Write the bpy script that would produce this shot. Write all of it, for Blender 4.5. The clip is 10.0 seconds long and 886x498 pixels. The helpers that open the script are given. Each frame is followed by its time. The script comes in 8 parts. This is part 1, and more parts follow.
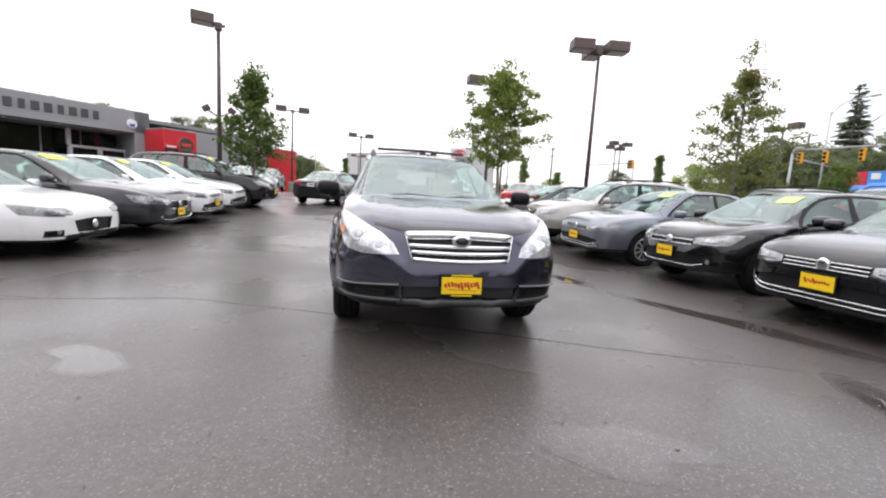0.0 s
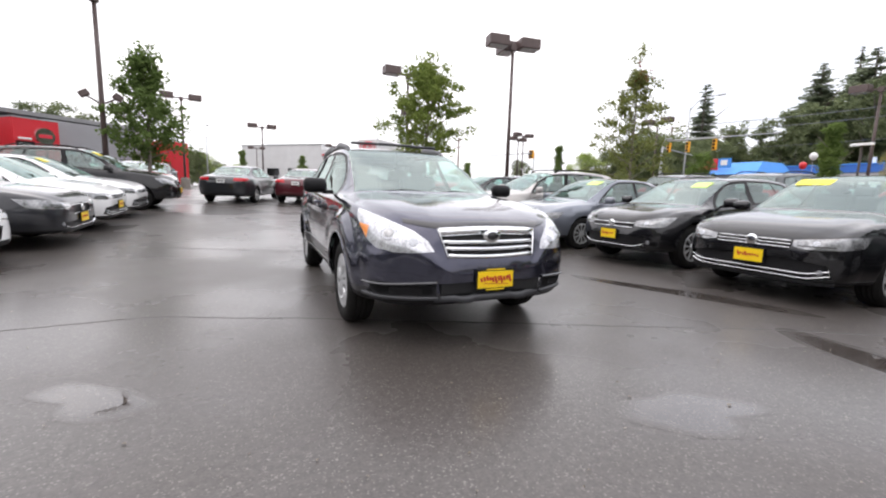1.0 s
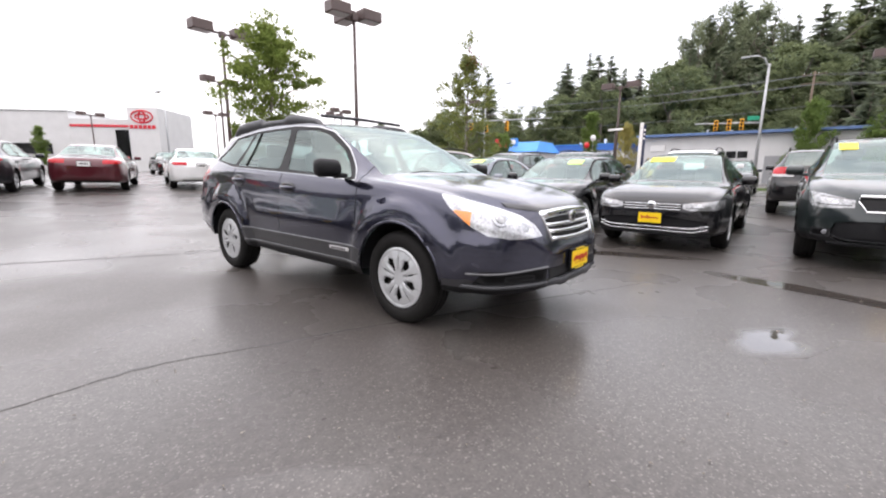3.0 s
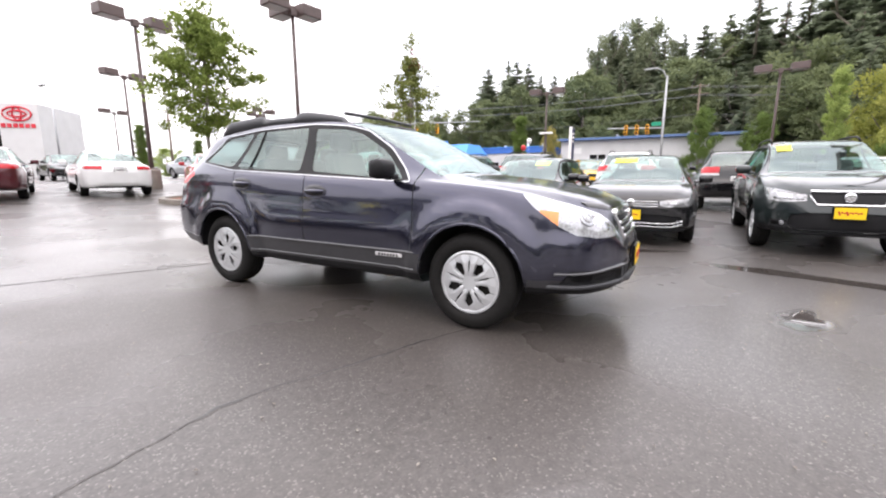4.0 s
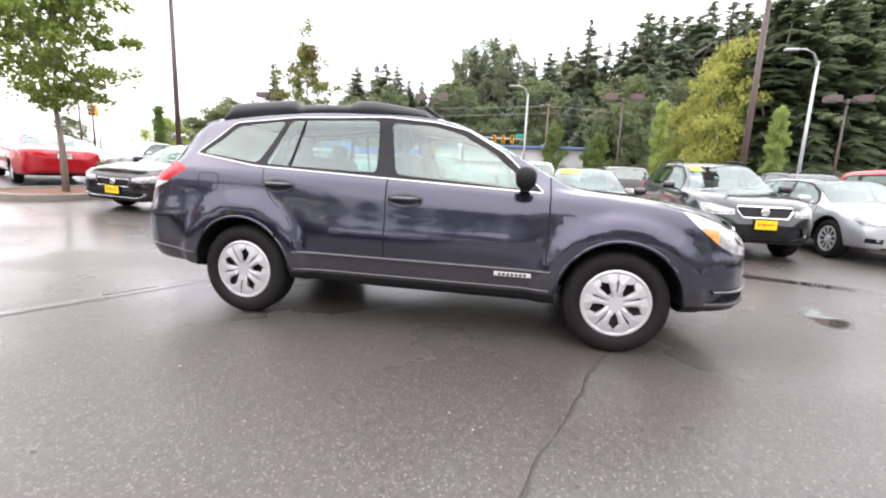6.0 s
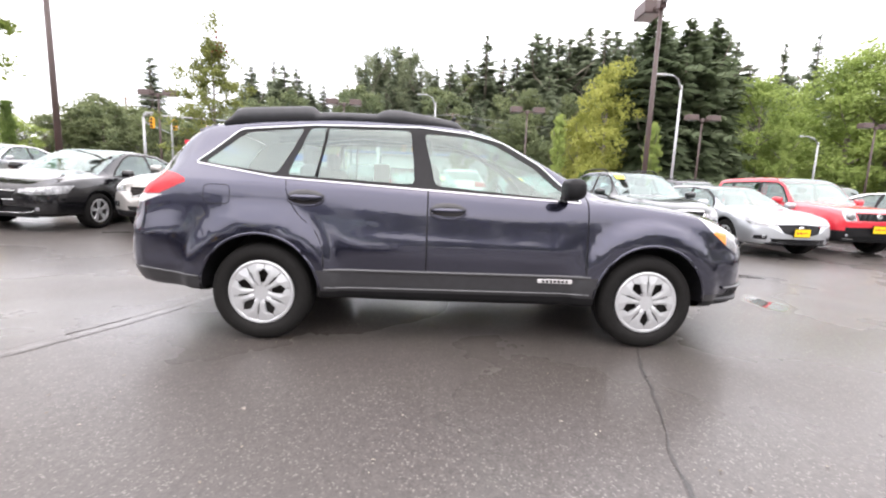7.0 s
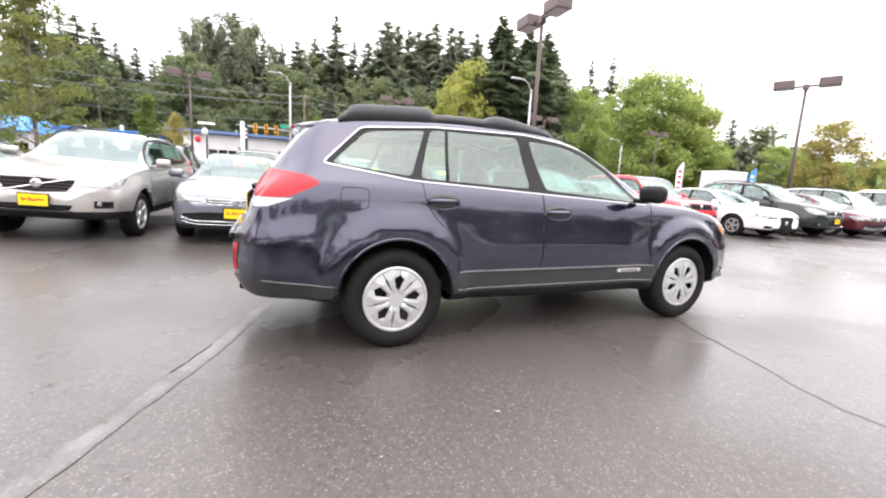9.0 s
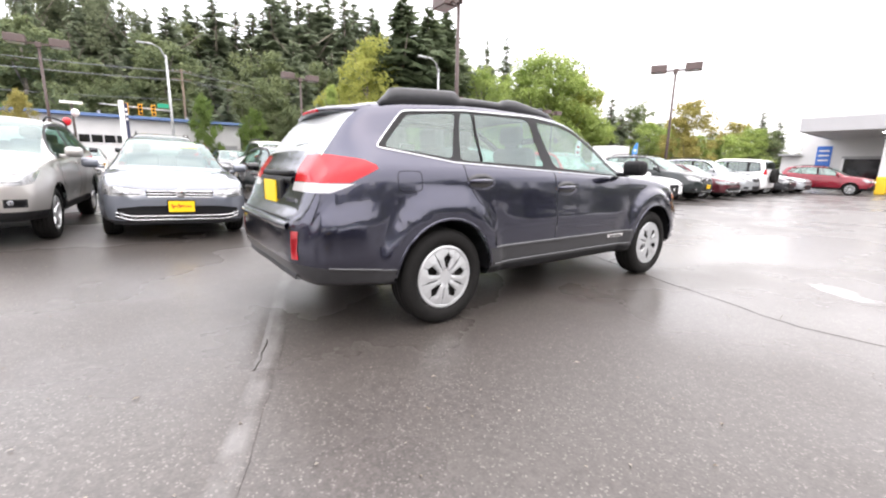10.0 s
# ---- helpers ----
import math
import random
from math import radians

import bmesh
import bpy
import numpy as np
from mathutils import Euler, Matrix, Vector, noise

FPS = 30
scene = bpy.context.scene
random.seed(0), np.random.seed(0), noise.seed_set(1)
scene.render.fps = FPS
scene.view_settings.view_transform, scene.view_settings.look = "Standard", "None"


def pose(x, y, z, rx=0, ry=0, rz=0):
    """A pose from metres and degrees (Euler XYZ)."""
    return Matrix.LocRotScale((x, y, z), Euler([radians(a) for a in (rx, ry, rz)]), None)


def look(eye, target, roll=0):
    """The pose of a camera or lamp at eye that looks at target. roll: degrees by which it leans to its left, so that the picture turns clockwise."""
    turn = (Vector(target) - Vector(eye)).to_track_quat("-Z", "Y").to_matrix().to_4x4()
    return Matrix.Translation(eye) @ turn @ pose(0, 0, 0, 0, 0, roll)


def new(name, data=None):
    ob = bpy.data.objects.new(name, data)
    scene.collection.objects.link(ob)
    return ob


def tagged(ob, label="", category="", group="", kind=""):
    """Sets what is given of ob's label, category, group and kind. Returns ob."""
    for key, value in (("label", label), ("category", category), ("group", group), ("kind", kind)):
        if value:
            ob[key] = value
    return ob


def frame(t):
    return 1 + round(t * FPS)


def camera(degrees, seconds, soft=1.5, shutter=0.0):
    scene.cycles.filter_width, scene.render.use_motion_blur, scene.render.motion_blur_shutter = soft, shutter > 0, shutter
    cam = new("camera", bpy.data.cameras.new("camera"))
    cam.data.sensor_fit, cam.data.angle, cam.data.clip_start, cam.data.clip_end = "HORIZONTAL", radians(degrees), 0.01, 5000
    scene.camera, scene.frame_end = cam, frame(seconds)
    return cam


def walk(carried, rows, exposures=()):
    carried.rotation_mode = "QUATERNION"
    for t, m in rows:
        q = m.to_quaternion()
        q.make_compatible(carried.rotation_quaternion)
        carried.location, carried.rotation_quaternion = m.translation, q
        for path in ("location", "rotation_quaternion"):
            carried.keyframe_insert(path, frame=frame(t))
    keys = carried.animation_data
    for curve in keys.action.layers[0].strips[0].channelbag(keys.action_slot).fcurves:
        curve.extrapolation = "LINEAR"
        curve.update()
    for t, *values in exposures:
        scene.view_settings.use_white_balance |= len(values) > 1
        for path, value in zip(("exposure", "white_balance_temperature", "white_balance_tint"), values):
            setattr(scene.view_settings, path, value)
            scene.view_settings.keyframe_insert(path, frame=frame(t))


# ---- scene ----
# ---- camera ----
cam = camera(93.6, 10.0, soft=2.1)
PATH = [
    (0, (-0.709, -5.102, 1.112), (-0.311, -3.158, 0.861), 3.3),
    (0.5, (-1.132, -5.001, 1.108), (-0.553, -3.102, 0.864), 2.7),
    (1, (-1.532, -4.838, 1.106), (-0.718, -3.032, 0.834), 1.7),
    (1.5, (-1.919, -4.548, 1.106), (-0.948, -2.825, 0.811), 1.7),
    (2, (-2.312, -4.252, 1.094), (-1.135, -2.673, 0.744), 1.0),
    (2.5, (-2.642, -3.873, 1.103), (-1.328, -2.401, 0.773), 2.5),
    (3, (-2.957, -3.502, 1.101), (-1.443, -2.246, 0.743), 0.6),
    (3.2, (-3.054, -3.324, 1.089), (-1.481, -2.138, 0.743), 0.3),
    (4.3, (-3.521, -2.31, 1.081), (-1.751, -1.445, 0.737), 0.3),
    (4.5, (-3.535, -2.101, 1.089), (-1.725, -1.321, 0.751), 0.4),
    (5, (-3.666, -1.633, 1.092), (-1.793, -1.02, 0.749), -1.6),
    (5.5, (-3.686, -1.17, 1.097), (-1.763, -0.715, 0.79), -0.2),
    (5.7, (-3.693, -0.994, 1.099), (-1.768, -0.557, 0.78), 1.3),
    (6.8, (-3.756, 0.044, 1.109), (-1.779, 0.051, 0.809), 2.8),
    (7, (-3.761, 0.236, 1.097), (-1.782, 0.152, 0.817), 2.2),
    (7.5, (-3.773, 0.753, 1.106), (-1.807, 0.501, 0.838), 2.9),
    (8, (-3.691, 1.214, 1.116), (-1.768, 0.753, 0.82), 4.6),
    (8.5, (-3.647, 1.71, 1.124), (-1.777, 1.083, 0.791), 2.2),
    (9, (-3.504, 2.163, 1.127), (-1.687, 1.386, 0.821), 3.0),
    (9.5, (-3.406, 2.646, 1.106), (-1.692, 1.675, 0.761), 2.2),
    (10, (-3.183, 3.069, 1.101), (-1.598, 1.911, 0.72), 1.1),
]
EXPOSURES = [(0, 0.88, 6600, 14.5), (2.5, 1.06, 6640, 16), (4.5, 1.54, 6700, 17), (7.0, 1.80, 6720, 17), (8.5, 1.84, 6760, 16.5), (10, 1.84, 6760, 15.5)]
walk(cam, [(t, look(eye, target, roll)) for t, eye, target, roll in PATH], exposures=EXPOSURES)

# ---- world and light ----
SUN_EL, SUN_ROT = radians(64), radians(262)
world = bpy.data.worlds.new("overcast")
scene.world = world
world.use_nodes = True
wn, wl = world.node_tree.nodes, world.node_tree.links
wn.clear()
sky = wn.new("ShaderNodeTexSky")
sky.sky_type, sky.sun_disc, sky.sun_elevation, sky.sun_rotation = "NISHITA", False, SUN_EL, SUN_ROT
sky.air_density, sky.dust_density = 1.0, 2.0
sky_gain = wn.new("ShaderNodeVectorMath")
sky_gain.operation = "SCALE"
sky_gain.inputs[3].default_value = 0.10
wl.new(sky.outputs[0], sky_gain.inputs[0])
cloud_co = wn.new("ShaderNodeTexCoord")
cloud_map = wn.new("ShaderNodeMapping")
cloud_map.inputs["Scale"].default_value = (1.0, 1.0, 3.2)
cloud = wn.new("ShaderNodeTexNoise")
cloud.inputs["Scale"].default_value, cloud.inputs["Detail"].default_value = 1.6, 5.0
cloud_ramp = wn.new("ShaderNodeValToRGB")
cloud_ramp.color_ramp.elements[0].position, cloud_ramp.color_ramp.elements[0].color = 0.32, (0.60, 0.635, 0.69, 1)
cloud_ramp.color_ramp.elements[1].position, cloud_ramp.color_ramp.elements[1].color = 0.68, (1.0, 1.0, 1.0, 1)
wl.new(cloud_co.outputs["Generated"], cloud_map.inputs[0])
wl.new(cloud_map.outputs[0], cloud.inputs["Vector"])
wl.new(cloud.outputs[0], cloud_ramp.inputs[0])
sky_mix = wn.new("ShaderNodeMix")
sky_mix.data_type = "RGBA"
sky_mix.inputs[0].default_value = 0.88
wl.new(sky_gain.outputs[0], sky_mix.inputs[6])
wl.new(cloud_ramp.outputs[0], sky_mix.inputs[7])
lift_sep = wn.new("ShaderNodeSeparateXYZ")
wl.new(cloud_co.outputs["Generated"], lift_sep.inputs[0])
lift_map = wn.new("ShaderNodeMapRange")  # an overcast sky is brightest overhead
lift_map.inputs["From Min"].default_value, lift_map.inputs["From Max"].default_value = 0.05, 0.95
lift_map.inputs["To Min"].default_value, lift_map.inputs["To Max"].default_value = 0.95, 1.50
wl.new(lift_sep.outputs[2], lift_map.inputs[0])
glow_dot, glow = wn.new("ShaderNodeVectorMath"), wn.new("ShaderNodeMath")  # the cloud is thinnest towards the north-east
glow_dot.operation, glow_dot.inputs[1].default_value = "DOT_PRODUCT", (0.628, 0.440, 0.643)
wl.new(cloud_co.outputs["Generated"], glow_dot.inputs[0])
glow.operation, glow.inputs[1].default_value, glow.inputs[2].default_value = "MULTIPLY_ADD", 0.23, 0.88
wl.new(glow_dot.outputs["Value"], glow.inputs[0])
sky_level = wn.new("ShaderNodeMath")
sky_level.operation = "MULTIPLY"
wl.new(glow.outputs[0], sky_level.inputs[0])
wl.new(lift_map.outputs[0], sky_level.inputs[1])
back = wn.new("ShaderNodeBackground")
wl.new(sky_level.outputs[0], back.inputs[1])
wl.new(sky_mix.outputs[2], back.inputs[0])
wout = wn.new("ShaderNodeOutputWorld")
wl.new(back.outputs[0], wout.inputs[0])

sun_lamp = new("sun", bpy.data.lights.new("sun", "SUN"))
sun_lamp.data.energy, sun_lamp.data.angle, sun_lamp.data.color = 0.6, radians(110), (1.0, 0.97, 0.93)
sun_lamp.rotation_euler = (radians(26), 0, radians(-82))


# ---- materials ----
def material(name, rgb, rough=0.5, metal=0.0, scale=8.0, vary=0.15, bump=0.0, bump_scale=60.0, coat=0.0, rough_vary=0.0, spec=0.5):
    """A surface whose colour drifts at two scales, with optional relief and clear coat."""
    m = bpy.data.materials.new(name)
    m.use_nodes = True
    n, l = m.node_tree.nodes, m.node_tree.links
    b = n["Principled BSDF"]
    b.inputs["Roughness"].default_value, b.inputs["Metallic"].default_value = rough, metal
    b.inputs["Coat Weight"].default_value, b.inputs["Coat Roughness"].default_value = coat, 0.03
    b.inputs["Coat IOR"].default_value = 1.55 if coat == 1.0 else 1.5
    b.inputs["Specular IOR Level"].default_value = spec
    co = n.new("ShaderNodeTexCoord")
    big, fine = n.new("ShaderNodeTexNoise"), n.new("ShaderNodeTexNoise")
    big.inputs["Scale"].default_value, big.inputs["Detail"].default_value = scale, 4
    fine.inputs["Scale"].default_value, fine.inputs["Detail"].default_value = bump_scale, 3
    for t in (big, fine):
        l.new(co.outputs["Object"], t.inputs["Vector"])
    add = n.new("ShaderNodeMath")
    add.operation = "MULTIPLY_ADD"
    add.inputs[1].default_value = 0.6
    l.new(big.outputs[0], add.inputs[0])
    half = n.new("ShaderNodeMath")
    half.operation, half.inputs[1].default_value = "MULTIPLY", 0.4
    l.new(fine.outputs[0], half.inputs[0])
    l.new(half.outputs[0], add.inputs[2])
    ramp = n.new("ShaderNodeValToRGB")
    ramp.color_ramp.elements[0].position, ramp.color_ramp.elements[1].position = 0.3, 0.7
    ramp.color_ramp.elements[0].color = (*[c * (1 - vary) for c in rgb], 1)
    ramp.color_ramp.elements[1].color = (*[min(1.0, c * (1 + vary)) for c in rgb], 1)
    l.new(add.outputs[0], ramp.inputs[0])
    l.new(ramp.outputs[0], b.inputs["Base Color"])
    if rough_vary:
        r = n.new("ShaderNodeMapRange")
        r.inputs["To Min"].default_value, r.inputs["To Max"].default_value = max(0.02, rough - rough_vary), min(1.0, rough + rough_vary)
        l.new(big.outputs[0], r.inputs[0])
        l.new(r.outputs[0], b.inputs["Roughness"])
    if bump:
        bp = n.new("ShaderNodeBump")
        bp.inputs["Strength"].default_value, bp.inputs["Distance"].default_value = bump, 0.01
        l.new(fine.outputs[0], bp.inputs["Height"])
        l.new(bp.outputs[0], b.inputs["Normal"])
    return m


def paint(name, rgb, metal=0.25, rough=0.32):
    """Car paint under clear coat, wet with fine rain beads."""
    m = material(name, rgb, rough, metal, scale=3.0, vary=0.06, coat=1.0, bump_scale=420.0, spec=0.12)
    n, l = m.node_tree.nodes, m.node_tree.links
    b = n["Principled BSDF"]
    co = n.new("ShaderNodeTexCoord")
    bead = n.new("ShaderNodeTexVoronoi")
    bead.inputs["Scale"].default_value = 95.0
    l.new(co.outputs["Object"], bead.inputs["Vector"])
    lim = n.new("ShaderNodeMapRange")
    lim.inputs["From Min"].default_value, lim.inputs["From Max"].default_value = 0.0, 0.35
    lim.inputs["To Min"].default_value, lim.inputs["To Max"].default_value = 1.0, 0.0
    l.new(bead.outputs["Distance"], lim.inputs[0])
    bp = n.new("ShaderNodeBump")
    bp.inputs["Strength"].default_value, bp.inputs["Distance"].default_value = 0.03, 0.0006
    l.new(lim.outputs[0], bp.inputs["Height"])
    l.new(bp.outputs[0], b.inputs["Coat Normal"])
    return m


def pane_material(name, tint, gloss=0.10):
    """Clear glass: tinted see-through with a mirror coat that grows at grazing angles."""
    m = bpy.data.materials.new(name)
    m.use_nodes = True
    n, l = m.node_tree.nodes, m.node_tree.links
    n.clear()
    tr, gl, mix = n.new("ShaderNodeBsdfTransparent"), n.new("ShaderNodeBsdfGlossy"), n.new("ShaderNodeMixShader")
    tr.inputs[0].default_value = (*tint, 1)
    gl.inputs["Roughness"].default_value = 0.02
    gl.inputs["Color"].default_value = (0.88, 1.0, 0.96, 1)
    fr = n.new("ShaderNodeLayerWeight")
    fr.inputs[0].default_value = 0.5
    rise = n.new("ShaderNodeMath")
    rise.operation, rise.inputs[1].default_value = "POWER", 4.0
    l.new(fr.outputs["Facing"], rise.inputs[0])
    lift = n.new("ShaderNodeMath")
    lift.operation, lift.inputs[1].default_value, lift.inputs[2].default_value, lift.use_clamp = "MULTIPLY_ADD", 0.55, gloss, True
    l.new(rise.outputs[0], lift.inputs[0])
    l.new(lift.outputs[0], mix.inputs[0])
    l.new(tr.outputs[0], mix.inputs[1])
    l.new(gl.outputs[0], mix.inputs[2])
    out = n.new("ShaderNodeOutputMaterial")
    l.new(mix.outputs[0], out.inputs[0])
    return m


def asphalt_material(name="wet_asphalt", over=None, flood=False, wear=(4.0, .35, .65), most=1.0):
    """Wet asphalt. over: a colour laid on it in worn patches, flood: smooth standing water; both fade out with the mesh's 'depth'."""
    m = material(name, (0.045, 0.043, 0.042), 0.4, scale=0.35, vary=0.25)
    n, l = m.node_tree.nodes, m.node_tree.links
    b = n["Principled BSDF"]
    co = n.new("ShaderNodeTexCoord")
    patch, grain, stone = n.new("ShaderNodeTexNoise"), n.new("ShaderNodeTexNoise"), n.new("ShaderNodeTexVoronoi")
    patch.inputs["Scale"].default_value, patch.inputs["Detail"].default_value = 0.45, 6
    grain.inputs["Scale"].default_value, grain.inputs["Detail"].default_value = 70.0, 6
    stone.inputs["Scale"].default_value = 125.0
    for t in (patch, grain, stone):
        l.new(co.outputs["Object"], t.inputs["Vector"])
    pick = n.new("ShaderNodeMapRange")
    pick.inputs["From Min"].default_value, pick.inputs["From Max"].default_value = 0.90, 0.98
    sep = n.new("ShaderNodeSeparateColor")
    l.new(stone.outputs["Color"], sep.inputs[0])
    l.new(sep.outputs[0], pick.inputs[0])
    tone = n.new("ShaderNodeValToRGB")
    tone.color_ramp.elements[0].position, tone.color_ramp.elements[0].color = 0.39, (0.040, 0.034, 0.030, 1)
    tone.color_ramp.elements[1].position, tone.color_ramp.elements[1].color = 0.63, (0.074, 0.064, 0.058, 1)
    grit, rough_mix = n.new("ShaderNodeTexNoise"), n.new("ShaderNodeMix")
    grit.inputs["Scale"].default_value, grit.inputs["Detail"].default_value = 24.0, 5
    l.new(co.outputs["Object"], grit.inputs["Vector"])
    rough_mix.inputs[0].default_value = 0.45
    l.new(grain.outputs[0], rough_mix.inputs[2])
    l.new(grit.outputs[0], rough_mix.inputs[3])
    l.new(rough_mix.outputs[0], tone.inputs[0])
    chips = n.new("ShaderNodeMix")
    chips.data_type = "RGBA"
    chips.inputs[7].default_value = (0.140, 0.127, 0.115, 1)
    l.new(pick.outputs[0], chips.inputs[0])
    l.new(tone.outputs[0], chips.inputs[6])
    l.new(chips.outputs[2], b.inputs["Base Color"])
    depth = n.new("ShaderNodeAttribute")
    depth.attribute_name = "depth"
    if over:
        worn, lim, both, laid = n.new("ShaderNodeTexNoise"), n.new("ShaderNodeMapRange"), n.new("ShaderNodeMath"), n.new("ShaderNodeMix")
        worn.inputs["Scale"].default_value, worn.inputs["Detail"].default_value = wear[0], 8
        l.new(co.outputs["Object"], worn.inputs["Vector"])
        lim.inputs["From Min"].default_value, lim.inputs["From Max"].default_value, lim.inputs["To Max"].default_value = wear[1], wear[2], most
        l.new(worn.outputs[0], lim.inputs[0])
        both.operation = "MULTIPLY"
        l.new(lim.outputs[0], both.inputs[0])
        l.new(depth.outputs["Fac"], both.inputs[1])
        laid.data_type = "RGBA"
        laid.inputs[7].default_value = (*over, 1)
        l.new(both.outputs[0], laid.inputs[0])
        l.new(chips.outputs[2], laid.inputs[6])
        l.new(laid.outputs[2], b.inputs["Base Color"])
    wet = n.new("ShaderNodeMapRange")
    wet.inputs["From Min"].default_value, wet.inputs["From Max"].default_value = 0.36, 0.66
    wet.inputs["To Min"].default_value, wet.inputs["To Max"].default_value = 0.20, 0.40
    b.inputs["IOR"].default_value = 1.45
    wet.interpolation_type = "SMOOTHSTEP"
    l.new(patch.outputs[0], wet.inputs[0])
    stone_rough = n.new("ShaderNodeMath")
    stone_rough.operation, stone_rough.inputs[1].default_value = "ADD", 0.26
    l.new(wet.outputs[0], stone_rough.inputs[0])
    l.new(stone_rough.outputs[0], b.inputs["Roughness"])
    b.inputs["Coat Weight"].default_value, b.inputs["Coat IOR"].default_value = 0.85, 1.33
    l.new(wet.outputs[0], b.inputs["Coat Roughness"])
    dry = n.new("ShaderNodeMapRange")  # how far the grain stands out of the water
    dry.inputs["From Min"].default_value, dry.inputs["From Max"].default_value = 0.03, 0.5
    dry.inputs["To Min"].default_value, dry.inputs["To Max"].default_value = 1.0, 0.03
    l.new(depth.outputs["Fac"], dry.inputs[0])
    if flood:
        calm = n.new("ShaderNodeMath")
        calm.operation = "MULTIPLY"
        l.new(wet.outputs[0], calm.inputs[0])
        l.new(dry.outputs[0], calm.inputs[1])
        calm_stone = n.new("ShaderNodeMath")
        calm_stone.operation = "MULTIPLY"
        l.new(stone_rough.outputs[0], calm_stone.inputs[0])
        l.new(dry.outputs[0], calm_stone.inputs[1])
        l.new(calm_stone.outputs[0], b.inputs["Roughness"])
        l.new(calm.outputs[0], b.inputs["Coat Roughness"])
    deep = n.new("ShaderNodeMapRange")
    deep.inputs["From Min"].default_value, deep.inputs["From Max"].default_value = 0.36, 0.62
    deep.inputs["To Min"].default_value, deep.inputs["To Max"].default_value = 0.09, 0.32
    deep.interpolation_type = "SMOOTHSTEP"
    l.new(patch.outputs[0], deep.inputs[0])
    bp = n.new("ShaderNodeBump")
    bp.inputs["Distance"].default_value = 0.011
    l.new(deep.outputs[0], bp.inputs["Strength"])
    if flood:
        flat = n.new("ShaderNodeMath")
        flat.operation = "MULTIPLY"
        l.new(deep.outputs[0], flat.inputs[0])
        l.new(dry.outputs[0], flat.inputs[1])
        l.new(flat.outputs[0], bp.inputs["Strength"])
    l.new(rough_mix.outputs[0], bp.inputs["Height"])
    l.new(bp.outputs[0], b.inputs["Normal"])
    return m


def leaf_material(name, dark, light, clumps=9.0):
    m = material(name, dark, 0.75, scale=1.5, vary=0.2, spec=0.15)
    n, l = m.node_tree.nodes, m.node_tree.links
    g = n.new("ShaderNodeNewGeometry")
    mix = n.new("ShaderNodeMix")
    mix.data_type = "RGBA"
    mix.inputs[6].default_value, mix.inputs[7].default_value = (*dark, 1), (*light, 1)
    # each leaf, each clump and each tree has its own shade
    clump, info, one, two = n.new("ShaderNodeTexNoise"), n.new("ShaderNodeObjectInfo"), n.new("ShaderNodeMath"), n.new("ShaderNodeMath")
    clump.inputs["Scale"].default_value, clump.inputs["Detail"].default_value = clumps, 2.0
    spot = n.new("ShaderNodeTexCoord")
    l.new(spot.outputs["Object"], clump.inputs["Vector"])
    spanned = n.new("ShaderNodeMapRange")
    spanned.inputs["From Min"].default_value, spanned.inputs["From Max"].default_value, spanned.inputs["To Max"].default_value = .32, .68, .5
    l.new(clump.outputs[0], spanned.inputs[0])
    for node, gain, source in ((one, .25, g.outputs["Random Per Island"]), (two, .25, info.outputs["Random"])):
        node.operation, node.inputs[1].default_value = "MULTIPLY_ADD", gain
        l.new(source, node.inputs[0])
    l.new(spanned.outputs[0], one.inputs[2])
    l.new(one.outputs[0], two.inputs[2])
    l.new(two.outputs[0], mix.inputs[0])
    l.new(mix.outputs[2], n["Principled BSDF"].inputs["Base Color"])
    through_leaf, blend = n.new("ShaderNodeBsdfTranslucent"), n.new("ShaderNodeMixShader")
    blend.inputs[0].default_value = 0.42
    l.new(mix.outputs[2], through_leaf.inputs[0])
    l.new(n["Principled BSDF"].outputs[0], blend.inputs[1])
    l.new(through_leaf.outputs[0], blend.inputs[2])
    l.new(blend.outputs[0], n["Material Output"].inputs[0])
    return m


ASPHALT = asphalt_material()
WATER = asphalt_material("standing_water", flood=True)
CRACK = asphalt_material("crack_tar", (0.012, 0.011, 0.010), wear=(2.0, .25, .60), most=.85)
LINE = asphalt_material("worn_white_paint", (0.27, 0.265, 0.26), wear=(3.5, .34, .74), most=.5)
KERB = material("wet_concrete", (0.21, 0.185, 0.16), 0.6, scale=4, vary=0.25, bump=0.3, bump_scale=90)
MULCH = material("bark_mulch", (0.16, 0.075, 0.045), 0.9, scale=14, vary=0.5, bump=1.0, bump_scale=45)
GRASS = material("grass_verge", (0.07, 0.11, 0.03), 0.9, scale=0.8, vary=0.4, bump=0.6)
PLASTIC = material("black_plastic", (0.011, 0.011, 0.012), 0.45, scale=20, vary=0.2, bump=0.06, bump_scale=300, spec=0.18)
GREY_PLASTIC = material("grey_plastic", (0.035, 0.036, 0.040), 0.42, scale=20, vary=0.15)
SEAM = material("panel_gap", (0.006, 0.006, 0.007), 0.8)
CHROME = material("chrome", (0.78, 0.79, 0.80), 0.12, 1.0, vary=0.04)
TRIM = material("window_chrome", (0.42, 0.43, 0.44), 0.16, 1.0, vary=0.05)
SILVER = material("silver_wheel_paint", (0.52, 0.53, 0.54), 0.30, 0.5, vary=0.05, coat=0.4)
DARKMETAL = material("brake_dark_metal", (0.06, 0.05, 0.045), 0.6, 0.6, vary=0.3)
STEEL = material("black_steel_wheel", (0.022, 0.018, 0.016), 0.6, 0.1, vary=0.3)
RUBBER = material("tyre_rubber", (0.011, 0.0105, 0.010), 0.7, scale=30, vary=0.25, bump=0.2, bump_scale=180, spec=0.15)
